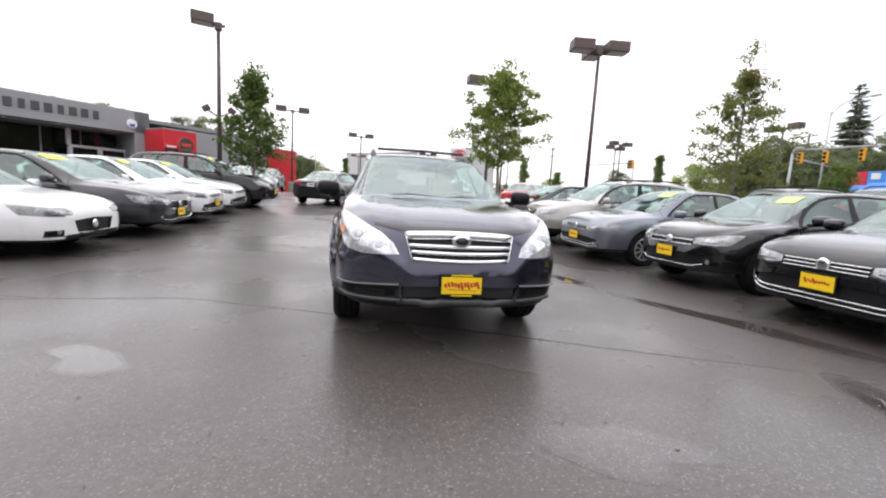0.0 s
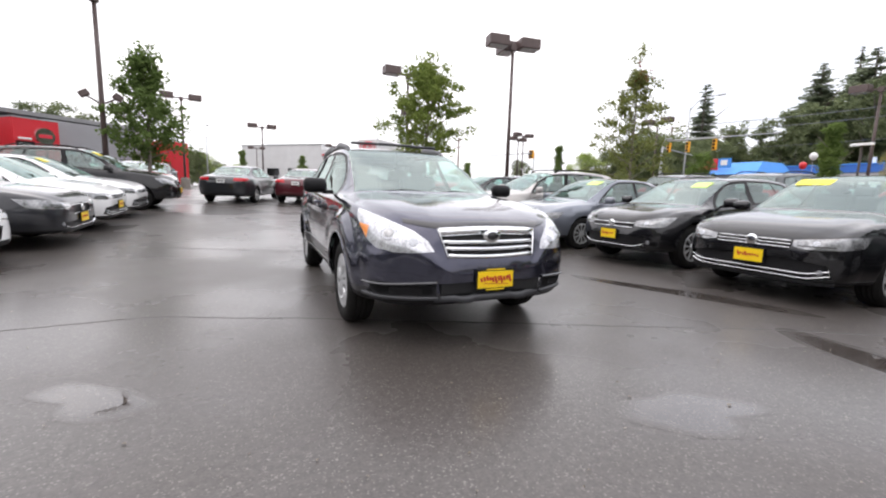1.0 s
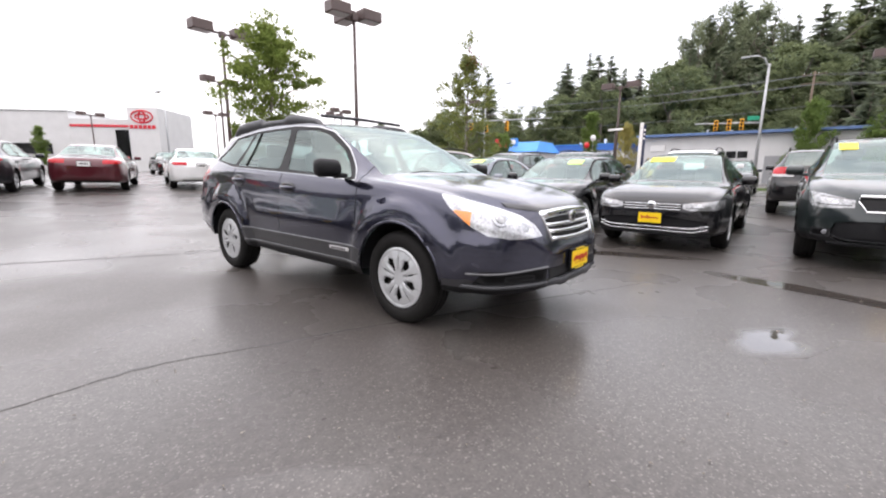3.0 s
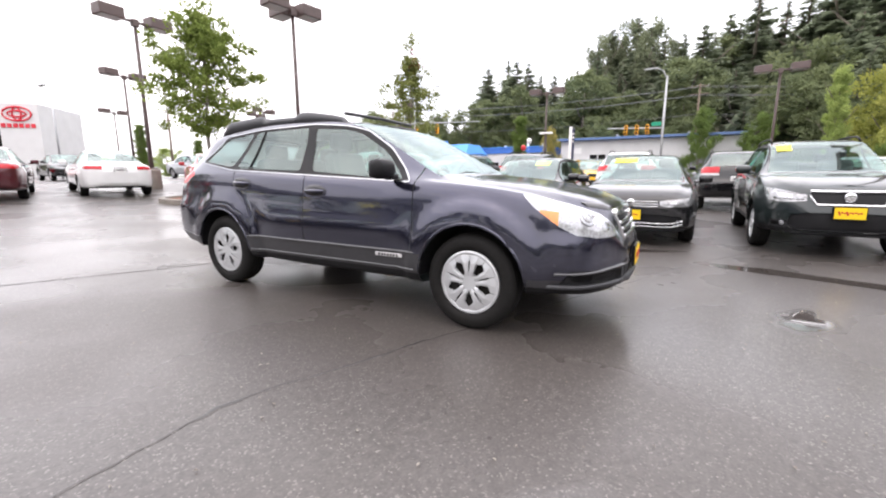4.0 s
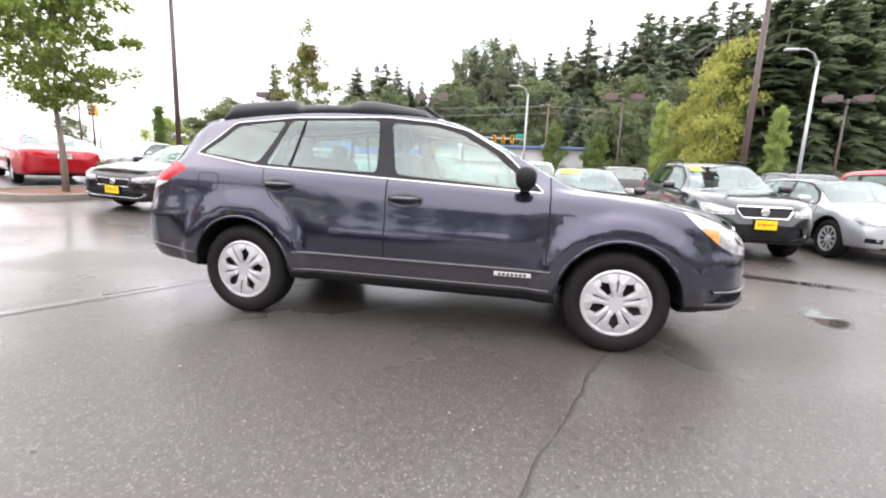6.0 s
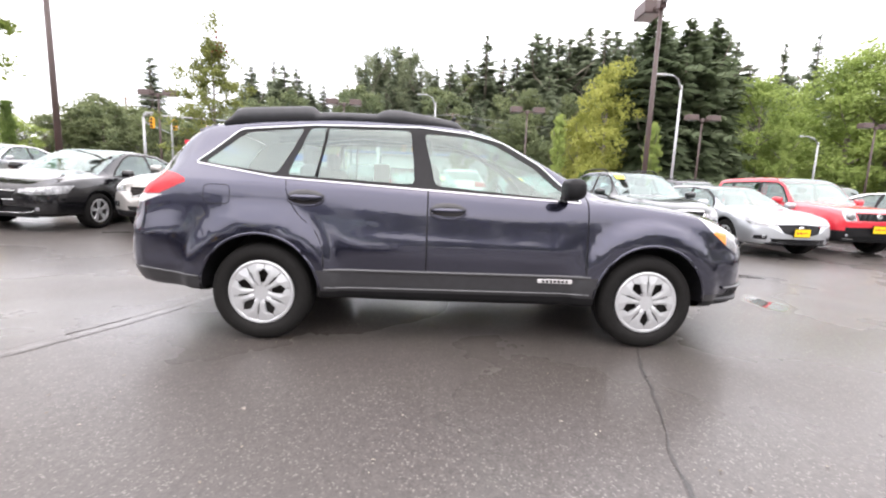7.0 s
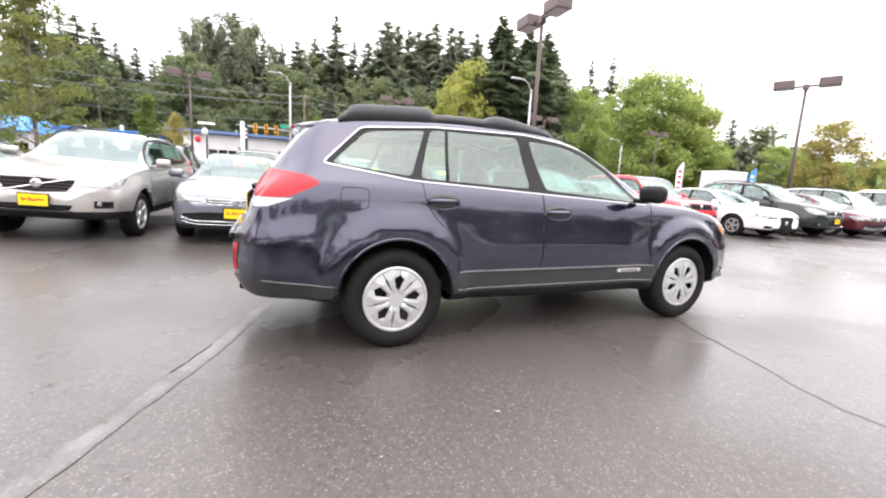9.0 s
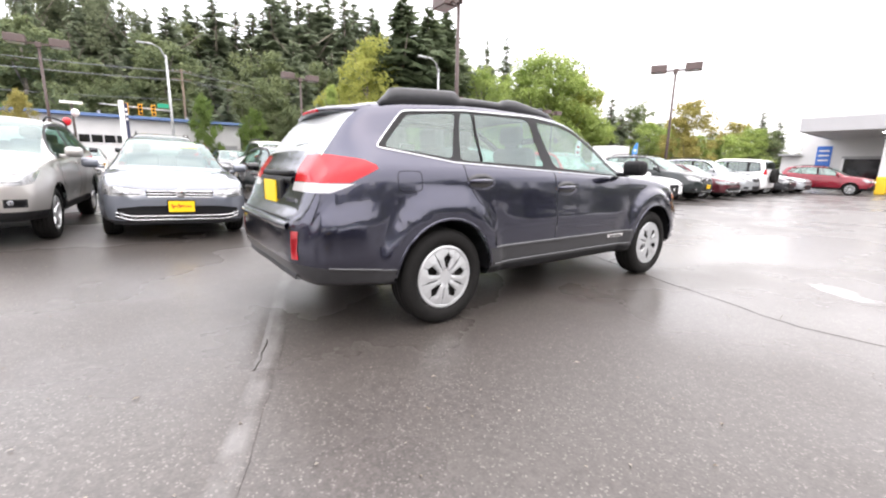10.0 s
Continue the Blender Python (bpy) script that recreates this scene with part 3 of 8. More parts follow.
# What sets the bodies apart: base kind, length/width/height factors, grille outlines (front view), seat of the plate.
STYLES = {
    "wagon": dict(kind="wagon", s=(1, 1, 1), grille=[(0, .655), (.34, .66), (.375, .75), (.40, .845), (0, .855)], lower=[(0, .365), (.40, .38), (.42, .485), (0, .49)], plate=.50),
    "compact": dict(kind="sedan", slim=[(.40, .645), (.60, .605), (.95, .63), (.95, .775), (.72, .755), (.40, .71)], s=(.99, 1.0, 1.0), grille=[(0, .615), (.385, .63), (.395, .705), (0, .712)], lower=[(0, .29), (.56, .30), (.74, .34), (.70, .475), (.45, .505), (0, .51)], plate=.50, band=CHROME, bars=3, lines=2),
    "hatch": dict(kind="wagon", slim=[(.43, .735), (.70, .715), (.95, .77), (.95, .91), (.74, .885), (.43, .815)], s=(.90, .99, .905), grille=[(0, .69), (.42, .705), (.43, .785), (0, .775)], lower=[(0, .35), (.50, .36), (.62, .40), (.60, .54), (.4, .57), (0, .575)], plate=.57, band=CHROME, bars=2, lines=1),
    "suv": dict(kind="wagon", slim=[(.43, .735), (.70, .715), (.95, .77), (.95, .91), (.74, .885), (.43, .815)], s=(.96, .985, 1.03), grille=[(0, .695), (.33, .70), (.40, .80), (.39, .85), (0, .86)], lower=[(0, .34), (.52, .35), (.62, .41), (.58, .56), (.40, .59), (0, .60)], plate=.60, rails=True, framed=True, skirt=.40),
    "crossover": dict(kind="wagon", slim=[(.50, .745), (.70, .725), (.95, .77), (.95, .91), (.74, .885), (.50, .815)], s=(.97, .99, 1.01), grille=[(0, .66), (.32, .68), (.38, .76), (.40, .835), (0, .845)], lower=[(0, .43), (.36, .44), (.40, .51), (0, .515)], plate=.56, rails=True, slash=True, skirt=.43),
    "big_suv": dict(kind="wagon", slim=[(.43, .735), (.70, .715), (.95, .77), (.95, .91), (.74, .885), (.43, .815)], s=(1.0, 1.05, 1.08), grille=[(0, .67), (.40, .70), (.42, .81), (0, .83)], lower=[(0, .34), (.42, .37), (.44, .50), (0, .50)], plate=.54, rails=True),
    "saloon": dict(kind="sedan", s=(1.04, 1.03, 1.0), grille=[(0, .50), (.30, .54), (.36, .66), (0, .69)], lower=[(0, .29), (.56, .31), (.64, .42), (0, .43)], plate=.46, band=CHROME),
    "low_saloon": dict(kind="sedan", s=(1.06, 1.06, 1.0), grille=[(0, .40), (.26, .46), (.36, .62), (0, .68)], lower=[(0, .28), (.50, .30), (.52, .36), (0, .36)], plate=.86),
    "spindle": dict(kind="sedan", s=(1.03, 1.02, .98), grille=[(0, .30), (.36, .31), (.27, .47), (.34, .69), (0, .705)], lower=[(0, .28), (.20, .28), (.20, .295), (0, .295)], plate=.46),
    "coupe": dict(kind="sedan", s=(.915, 1.04, .91), grille=[(0, .36), (.36, .38), (.42, .56), (0, .58)], lower=[(0, .29), (.30, .29), (.32, .33), (0, .33)], plate=.45),
    "sport_hatch": dict(kind="wagon", slim=[(.43, .735), (.70, .715), (.95, .77), (.95, .91), (.74, .885), (.43, .815)], s=(.935, 1.0, .88), grille=[(0, .50), (.34, .58), (.44, .76), (0, .78)], lower=[(0, .37), (.52, .38), (.55, .46), (0, .46)], plate=.60),
    "jeep": dict(kind="boxy", s=(1, 1, 1), grille=[(0, .77), (.46, .77), (.46, .93), (0, .93)], lower=[(0, .36), (.70, .38), (.70, .63), (0, .64)], plate=.60, skirt=.56),
    "tall_jeep": dict(kind="boxy", s=(.98, 1.02, 1.09), grille=[(0, .77), (.46, .77), (.46, .93), (0, .93)], lower=[(0, .46), (.56, .48), (.58, .62), (0, .62)], plate=.56),
}


def inside(poly, u, v):
    hit = False
    for (a, b), (c, d) in zip(poly, poly[1:] + poly[:1]):
        if (b > v) != (d > v) and u < a + (v - b) / (d - b) * (c - a):
            hit = not hit
    return hit


def grown(poly, by):
    """A convex outline moved outwards (or inwards, by < 0)."""
    cx, cz = sum(p[0] for p in poly) / len(poly), sum(p[1] for p in poly) / len(poly)
    area = sum(a * d - c * b for (a, b), (c, d) in zip(poly, poly[1:] + poly[:1]))
    way = 1 if area > 0 else -1
    lines = []
    for (a, b), (c, d) in zip(poly, poly[1:] + poly[:1]):
        n = math.hypot(c - a, d - b)
        lines.append((way * (d - b) / n, -way * (c - a) / n, a, b))
    out = []
    for (n1, m1, a, b), (n2, m2, c, d) in zip(lines[-1:] + lines[:-1], lines):
        p, q = n1 * a + m1 * b + by, n2 * c + m2 * d + by
        det = n1 * m2 - n2 * m1
        out.append(((p * m2 - q * m1) / det, (n1 * q - n2 * p) / det) if abs(det) > 1e-6 else (c + n2 * by, d + m2 * by))
    return out


def cut(bm, poly, side, keep, close=True):
    """Splits faces along an outline seen from the side (forward, z) or from the front (y, z)."""
    us, vs = [p[0] for p in poly], [p[1] for p in poly]
    u0, u1, v0, v1 = min(us) - .02, max(us) + .02, min(vs) - .02, max(vs) + .02
    segs = list(zip(poly, poly[1:] + poly[:1])) if close else list(zip(poly, poly[1:]))
    ix = 0 if side else 1
    for (a, b), (c, d) in segs:
        faces = []
        for q in bm.faces:
            m = q.calc_center_median()
            if not keep(m):
                continue
            lo = min(v.co[ix] if side else abs(v.co[1]) for v in q.verts)
            hi = max(v.co[ix] if side else abs(v.co[1]) for v in q.verts)
            zl, zh = min(v.co.z for v in q.verts), max(v.co.z for v in q.verts)
            if hi < u0 or lo > u1 or zh < v0 or zl > v1:
                continue
            faces.append(q)
        flips = ((1,) if side else (1, -1))
        for s in flips:
            some = [q for q in faces if q.is_valid] if s == 1 else [q for q in bm.faces if q.is_valid and keep(q.calc_center_median())]
            geom = list({v for q in some for v in q.verts}) + list({e for q in some for e in q.edges}) + some
            if side:
                co, no = (a, 0, b), (d - b, 0, -(c - a))
            else:
                co, no = (0, s * a, b), (0, d - b, -s * (c - a))
            if geom and (abs(no[0]) + abs(no[1]) + abs(no[2])) > 1e-6:
                bmesh.ops.bisect_plane(bm, geom=geom, dist=1e-5, plane_co=co, plane_no=no)


def shell(style, dense):
    """The bare body surface: sections lofted along the car, as a bmesh with its grid marks."""
    st, (sx, sy, sz) = STYLES[style], STYLES[style]["s"]
    kd = KINDS[st["kind"]]
    rows = np.array(kd["rows"]) * (sx, sz, sz, sz, sy, sy)
    lo, hi = rows[0, 0], rows[-1, 0]
    marks = [v * sx for v in (*kd["back"], *kd["screen"])]
    step = 0.045 if dense else 0.14
    fs = sorted(set([round(v, 4) for v in list(np.arange(lo + .3, hi - .3, step)) + list(rows[:5, 0]) + list(rows[-8:, 0]) + marks + [lo + .02, lo + .08, lo + .14, lo + .22, hi - .02, hi - .045, hi - .09, hi - .13, hi - .19, hi - .25, hi - .30]]))
    fs = [v for i, v in enumerate(fs) if i == 0 or v - fs[i - 1] > .008]
    curves = [pchip(rows[:, 0], rows[:, k], np.array(fs)) for k in range(1, 6)]
    per = 4 if dense else 2
    bm = bmesh.new()
    rings = []
    for f, zb, zl, zt, w, wr in zip(fs, *curves):
        ze = zt - min(.045, .4 * max(.01, zt - zl))
        half = [(0, zb), (.7 * w, zb), (.93 * w, zb + .02), (.975 * w, zb + min(.09, .22 * (zl - zb))), (w, zb + .5 * (zl - zb)), (.984 * w, zl - min(.13, .30 * (zl - zb))), (.962 * w, zl - min(.035, .1 * (zl - zb))), (.935 * w, zl + .004),
                (wr + .45 * (.935 * w - wr), zl + .52 * (ze - zl)), (wr, ze), (wr - .05, ze + .5 * (zt - ze)), (.55 * wr, zt - .12 * (zt - ze)), (0, zt)]
        p = rounded(half, per)
        ring = [bm.verts.new((f, y, z)) for y, z in p] + [bm.verts.new((f, -y, z)) for y, z in reversed(p[1:-1])]
        rings.append(ring)
    n = len(rings[0])
    top = {}
    for i, (a, b) in enumerate(zip(rings, rings[1:])):
        for k in range(n):
            q = bm.faces.new((a[k], b[k], b[(k + 1) % n], a[(k + 1) % n]))
            q.smooth = True
            j = k if k < n / 2 else n - 1 - k
            q.material_index = 0
            if j >= 10 * per:
                top[q.index] = 1
            mid = (fs[i] + fs[i + 1]) / 2
            edge = j >= 9 * per + (per > 2)
            if edge and marks[2] < mid < marks[3]:
                q.material_index = 1
            elif edge and marks[0] < mid < marks[1]:
                q.material_index = 2
            elif edge and mid > marks[3]:
                q.material_index = 3
            elif edge and marks[1] < mid < marks[2]:
                q.material_index = 4
    # flared arches, a hollow along the doors and a shoulder above it
    for v in bm.verts:
        y = abs(v.co.y)
        if y < .62 * sy:
            continue
        out, z = 0.0, v.co.z / sz
        for axle in kd["axles"]:
            r = math.hypot(v.co.x - axle * sx, (v.co.z - kd["tyre"]) * .93)
            u = min(1, max(0, (kd["tyre"] + .215 - r) / .06))
            out += .038 * u * u * (3 - 2 * u) * min(1, max(0, (kd["rows"][8][2] - .02 - z) / .12)) * min(1, max(0, (2.22 * sx - abs(v.co.x)) / .18))
        along_x = min(1, max(0, (kd["axles"][0] * sx - .45 - v.co.x) / .25)) * min(1, max(0, (v.co.x - kd["axles"][1] * sx - .45) / .25))
        belt = kd["rows"][8][2]
        if st["kind"] == "wagon":
            u, w = min(1, max(0, (-v.co.x / sx - 1.80) / .12)), min(1, max(0, (.835 - z) / .045))
            out += .024 * u * w * w * (3 - 2 * w) * min(1, max(0, (z - .42) / .08))
            u, w = min(1, max(0, (v.co.x / sx - 1.80) / .12)), min(1, max(0, (.715 - z) / .05))
            out += .016 * u * w * w * (3 - 2 * w) * min(1, max(0, (z - .40) / .08)) * min(1, max(0, (2.2 - v.co.x / sx) / .15))
        out += along_x * (-.022 * math.exp(-((z - belt * .59) / .10) ** 2) + .006 * math.exp(-((z - belt * .79) / .045) ** 2))
        v.co.y += math.copysign(out, v.co.y)
    # two ridges run along the bonnet, with a shallow dish between them
    for v in bm.verts:
        u = (v.co.x - marks[3]) / (hi - marks[3])
        if 0 < u < .95 and v.co.z > .62 * sz:
            y = abs(v.co.y) / sy
            fade = min(1, u / .1, (.95 - u) / .25)
            v.co.z += fade * (.008 * math.exp(-((y - .52 + .14 * u) / .07) ** 2) - .002 * math.exp(-((y - .30) / .12) ** 2))
    bm.faces.new(rings[0])
    bm.faces.new(rings[-1][::-1])
    bmesh.ops.recalc_face_normals(bm, faces=bm.faces)
    return bm, kd, st, marks


def eased(poly, reach):
    """An outline with its corners rounded off by short chords."""
    out = []
    for a, b, c in zip(poly[-1:] + poly[:-1], poly, poly[1:] + poly[:1]):
        va, vc = np.subtract(a, b), np.subtract(c, b)
        la, lc = np.linalg.norm(va), np.linalg.norm(vc)
        r = min(reach, .38 * la, .38 * lc)
        p, q = b + va / la * r, b + vc / lc * r
        out += [tuple((1 - t) ** 2 * p + 2 * t * (1 - t) * np.array(b) + t * t * q) for t in (0, .33, .67, 1)]
    return out


def scaled(poly, su, sv):
    return [(u * su, v * sv) for u, v in poly]


def body_parts(style, dense=False):
    """Cuts the shell into its panels, panes and lamps. Returns meshes by name, and a probe of the surface."""
    bm, kd, st, marks = shell(style, dense)
    sx, sy, sz = st["s"]
    bm.normal_update()
    bm.verts.ensure_lookup_table()
    bare = BVHTree.FromBMesh(bm)
    bm.faces.ensure_lookup_table()
    vn = [v.normal.copy() for v in bm.verts]
    ring = [([v.index for v in q.verts]) for q in bm.faces]
    co = [v.co.copy() for v in bm.verts]

    def smooth_normal(p):
        _, no, i, _ = bare.find_nearest(p)
        ids = ring[i]
        if len(ids) > 6:
            return no
        ws = [1 / (1e-5 + (co[k] - p).length_squared) for k in ids]
        out = Vector()
        for k, w in zip(ids, ws):
            out += vn[k] * w
        return out.normalized()

    soften = (lambda p: eased(p, .042)) if dense else (lambda p: p)
    panes = [soften(scaled(p, sx, sz)) for p in kd["panes"]]
    frame_out = soften(scaled(kd["frame"], sx, sz))
    frame_in = grown(frame_out, -.008)
    tail, head, head_front = scaled(kd["tail"], sx, sz), scaled(kd["head"], sx, sz), scaled(st.get("slim", kd["head_front"]), sy, sz)
    grille, lower = scaled(st["grille"], sy, sz), scaled(st["lower"], sy, sz)
    seams = [f * sx for f in kd["seams"]]
    wheels = [(f * sx, kd["tyre"] * (1 if sz < 1.05 else 1.06)) for f in kd["axles"]]
    outer = lambda m: abs(m.y) > .5 * sy
    upper = lambda m: abs(m.y) > .4 and m.z > .85 * sz
    front = lambda m: m.x > 1.45 * sx
    rear = lambda m: m.x < -1.6 * sx
    arches = []
    for f, r in wheels:
        ra = r + kd["gap"]
        arches.append([(f + ra * math.cos(a), r + .01 + ra * math.sin(a)) for a in [2 * math.pi * k / 28 for k in range(28)]])
    for a in arches:
        cut(bm, a, True, lambda m: outer(m) and m.z < .95)
    for a in arches:
        bmesh.ops.delete(bm, geom=[q for q in bm.faces if abs(q.calc_center_median().y) > .5 * sy and inside(a, q.calc_center_median().x, q.calc_center_median().z)], context="FACES")
    for p in (frame_out, frame_in, *panes):
        cut(bm, p, True, upper)
    cut(bm, tail, True, lambda m: rear(m))
    low = tail[-2]
    under = [(low[0] + .58 * sx, low[1]), low, (low[0], low[1] - .055 * sz), (low[0] + .43 * sx, low[1] - .055 * sz)]
    if st["kind"] == "wagon":
        cut(bm, under, True, rear)
    cut(bm, [(kd["tail_in"] * sy, .7), (kd["tail_in"] * sy, 1.4)], False, rear, False)
    cut(bm, head, True, lambda m: front(m) and abs(m.y) > .3)
    cut(bm, head_front, False, front)
    if style == "wagon":
        for f in (1.84, 1.955):
            cut(bm, [(f, .7), (f, 1.1)], True, lambda m: front(m) and abs(m.y) > .3, False)
    if style == "wagon":
        cut(bm, [(1.7, .885), (2.1, .845)], True, lambda m: front(m) and abs(m.y) > .3, False)
    cut(bm, grille, False, lambda m: front(m) and m.x > 1.9 * sx)
    cut(bm, lower, False, lambda m: front(m) and m.x > 1.8 * sx)
    zc = .52 if style == "wagon" else st.get("skirt", .36) * sz
    z2 = zc - (.15 if style == "wagon" else .05)
    if style == "wagon":
        cut(bm, [(-2.7, .556), (-1.70, .446)], True, lambda m: rear(m) and m.z < .62, False)
    for zz in ((zc, z2, .42) if style == "wagon" else (zc, z2)):
        cut(bm, [(-3, zz), (3, zz)], True, lambda m: True, False)
    g = .005
    for f in seams[:2] if style == "wagon" else seams:
        for d in (-g, g):
            cut(bm, [(f + d, .2), (f + d, 1.25 * sz)], True, lambda m: outer(m) and m.z < 1.2 * sz, False)
    ztop_door = [p[1] for p in frame_out]

    def name_of(q):
        m = q.calc_center_median()
        if q.material_index in (1, 2):
            return ("windscreen", "rear_window")[q.material_index - 1]
        if upper(m) and inside(frame_out, m.x, m.z) and abs(q.normal.y) > .3:
            if not inside(frame_in, m.x, m.z):
                return "window_trim" + ("L" if m.y > 0 else "R")
            for i, p in enumerate(panes):
                if inside(p, m.x, m.z):
                    return f"side_window{i}{'L' if m.y > 0 else 'R'}"
            return "pillar_trim" + ("L" if m.y > 0 else "R")
        if rear(m) and inside(tail, m.x, m.z) and abs(m.y) > kd["tail_in"] * sy:
            return "tail_lamp" + ("L" if m.y > 0 else "R")
        if st["kind"] == "wagon" and rear(m) and inside(under, m.x, m.z) and abs(m.y) > kd["tail_in"] * sy:
            return "reversing_lamp" + ("L" if m.y > 0 else "R")
        if front(m) and inside(head_front, abs(m.y), m.z) and inside(head, m.x, m.z):
            if style == "wagon" and 1.84 < m.x < 1.955 and m.z < .885 - .1 * (m.x - 1.7):
                return "indicator" + ("L" if m.y > 0 else "R")
            return "headlamp" + ("L" if m.y > 0 else "R")
        if m.x > 1.9 * sx and inside(grille, abs(m.y), m.z):
            return "grille"
        if m.x > 1.8 * sx and inside(lower, abs(m.y), m.z):
            return "lower_grille"
        if m.z < z2 and not (style == "wagon" and m.x > 1.75 and m.z > .41):
            return "sill"
        if m.z < zc and (style == "wagon" or "skirt" in st or abs(m.y) < .6) and not (style == "wagon" and (m.x > 1.72 and m.z > .42 or m.x < -1.72 and m.z > .446 - .11 * (m.x + 1.70))):
            return "cladding" + ("F" if m.x > wheels[0][0] else "B" if m.x < wheels[1][0] else "M") + ("L" if m.y > 0 else "R")
        if q.material_index == 3 and m.x < 2.24 * sx:
            return "bonnet"
        if q.material_index == 4:
            return "roof"
        if outer(m) and m.z < 1.2 * sz:
            for f in seams[:2] if style == "wagon" else seams:
                if abs(m.x - f) < g and m.z > z2:
                    return f"panel_gap{seams.index(f)}{'L' if m.y > 0 else 'R'}"
            if seams[1] < m.x < seams[0]:
                return "front_door" + ("L" if m.y > 0 else "R")
            if seams[2] < m.x < seams[1]:
                return "rear_door" + ("L" if m.y > 0 else "R")
        return "body"

    groups = {}
    bm.normal_update()
    for q in bm.faces:
        groups.setdefault(name_of(q), []).append(q)
    push = {"windscreen": -.003, "rear_window": -.004, "window_trim": .004, "grille": -.02, "lower_grille": -.025, "panel_gap": -.004, "sill": -.004}
    meshes = {}
    for name, quads in groups.items():
        ids, vs, fcs, nos = {}, [], [], []
        off = push.get(name.rstrip("LRFB012"), -.006 if name.startswith("side_window") else -.003 if name.startswith("pillar") else .0)
        for q in quads:
            ring_ids = []
            for v in q.verts:
                if v not in ids:
                    ids[v] = len(vs)
                    no = smooth_normal(v.co)
                    nos.append(no)
                    vs.append(v.co + no * off)
                ring_ids.append(ids[v])
            fcs.append(ring_ids)
        me = bpy.data.meshes.new(name)
        me.from_pydata([tuple(v) for v in vs], [], fcs)
        me.polygons.foreach_set("use_smooth", [True] * len(me.polygons))
        me.normals_split_custom_set_from_vertices([tuple(v) for v in nos])
        meshes[name] = me
    bm.free()

    def probe(y, z, way=-1):
        """Forward place of the skin at (y, z), seen from the front (way -1) or from behind (way 1)."""
        hit, no, _, _ = bare.ray_cast(Vector((-4.0 * way, y, z)), Vector((way, 0, 0)))
        return (hit, no) if hit else (Vector((-2.3 * way, y, z)), Vector((-way, 0, 0)))
    def beside(f, z, way=1):
        """Half width of the skin at (forward, z)."""
        hit, _, _, _ = bare.ray_cast(Vector((f, 3.0 * way, z)), Vector((0, -way, 0)))
        return abs(hit.y) if hit else .9
    def above(f, y):
        """Height of the skin at (forward, y), seen from above."""
        hit, _, _, _ = bare.ray_cast(Vector((f, y, 3.0)), Vector((0, 0, -1)))
        return hit.z if hit else 1.0
    probe.beside, probe.above = beside, above
    return meshes, probe, kd, st, wheels, marks


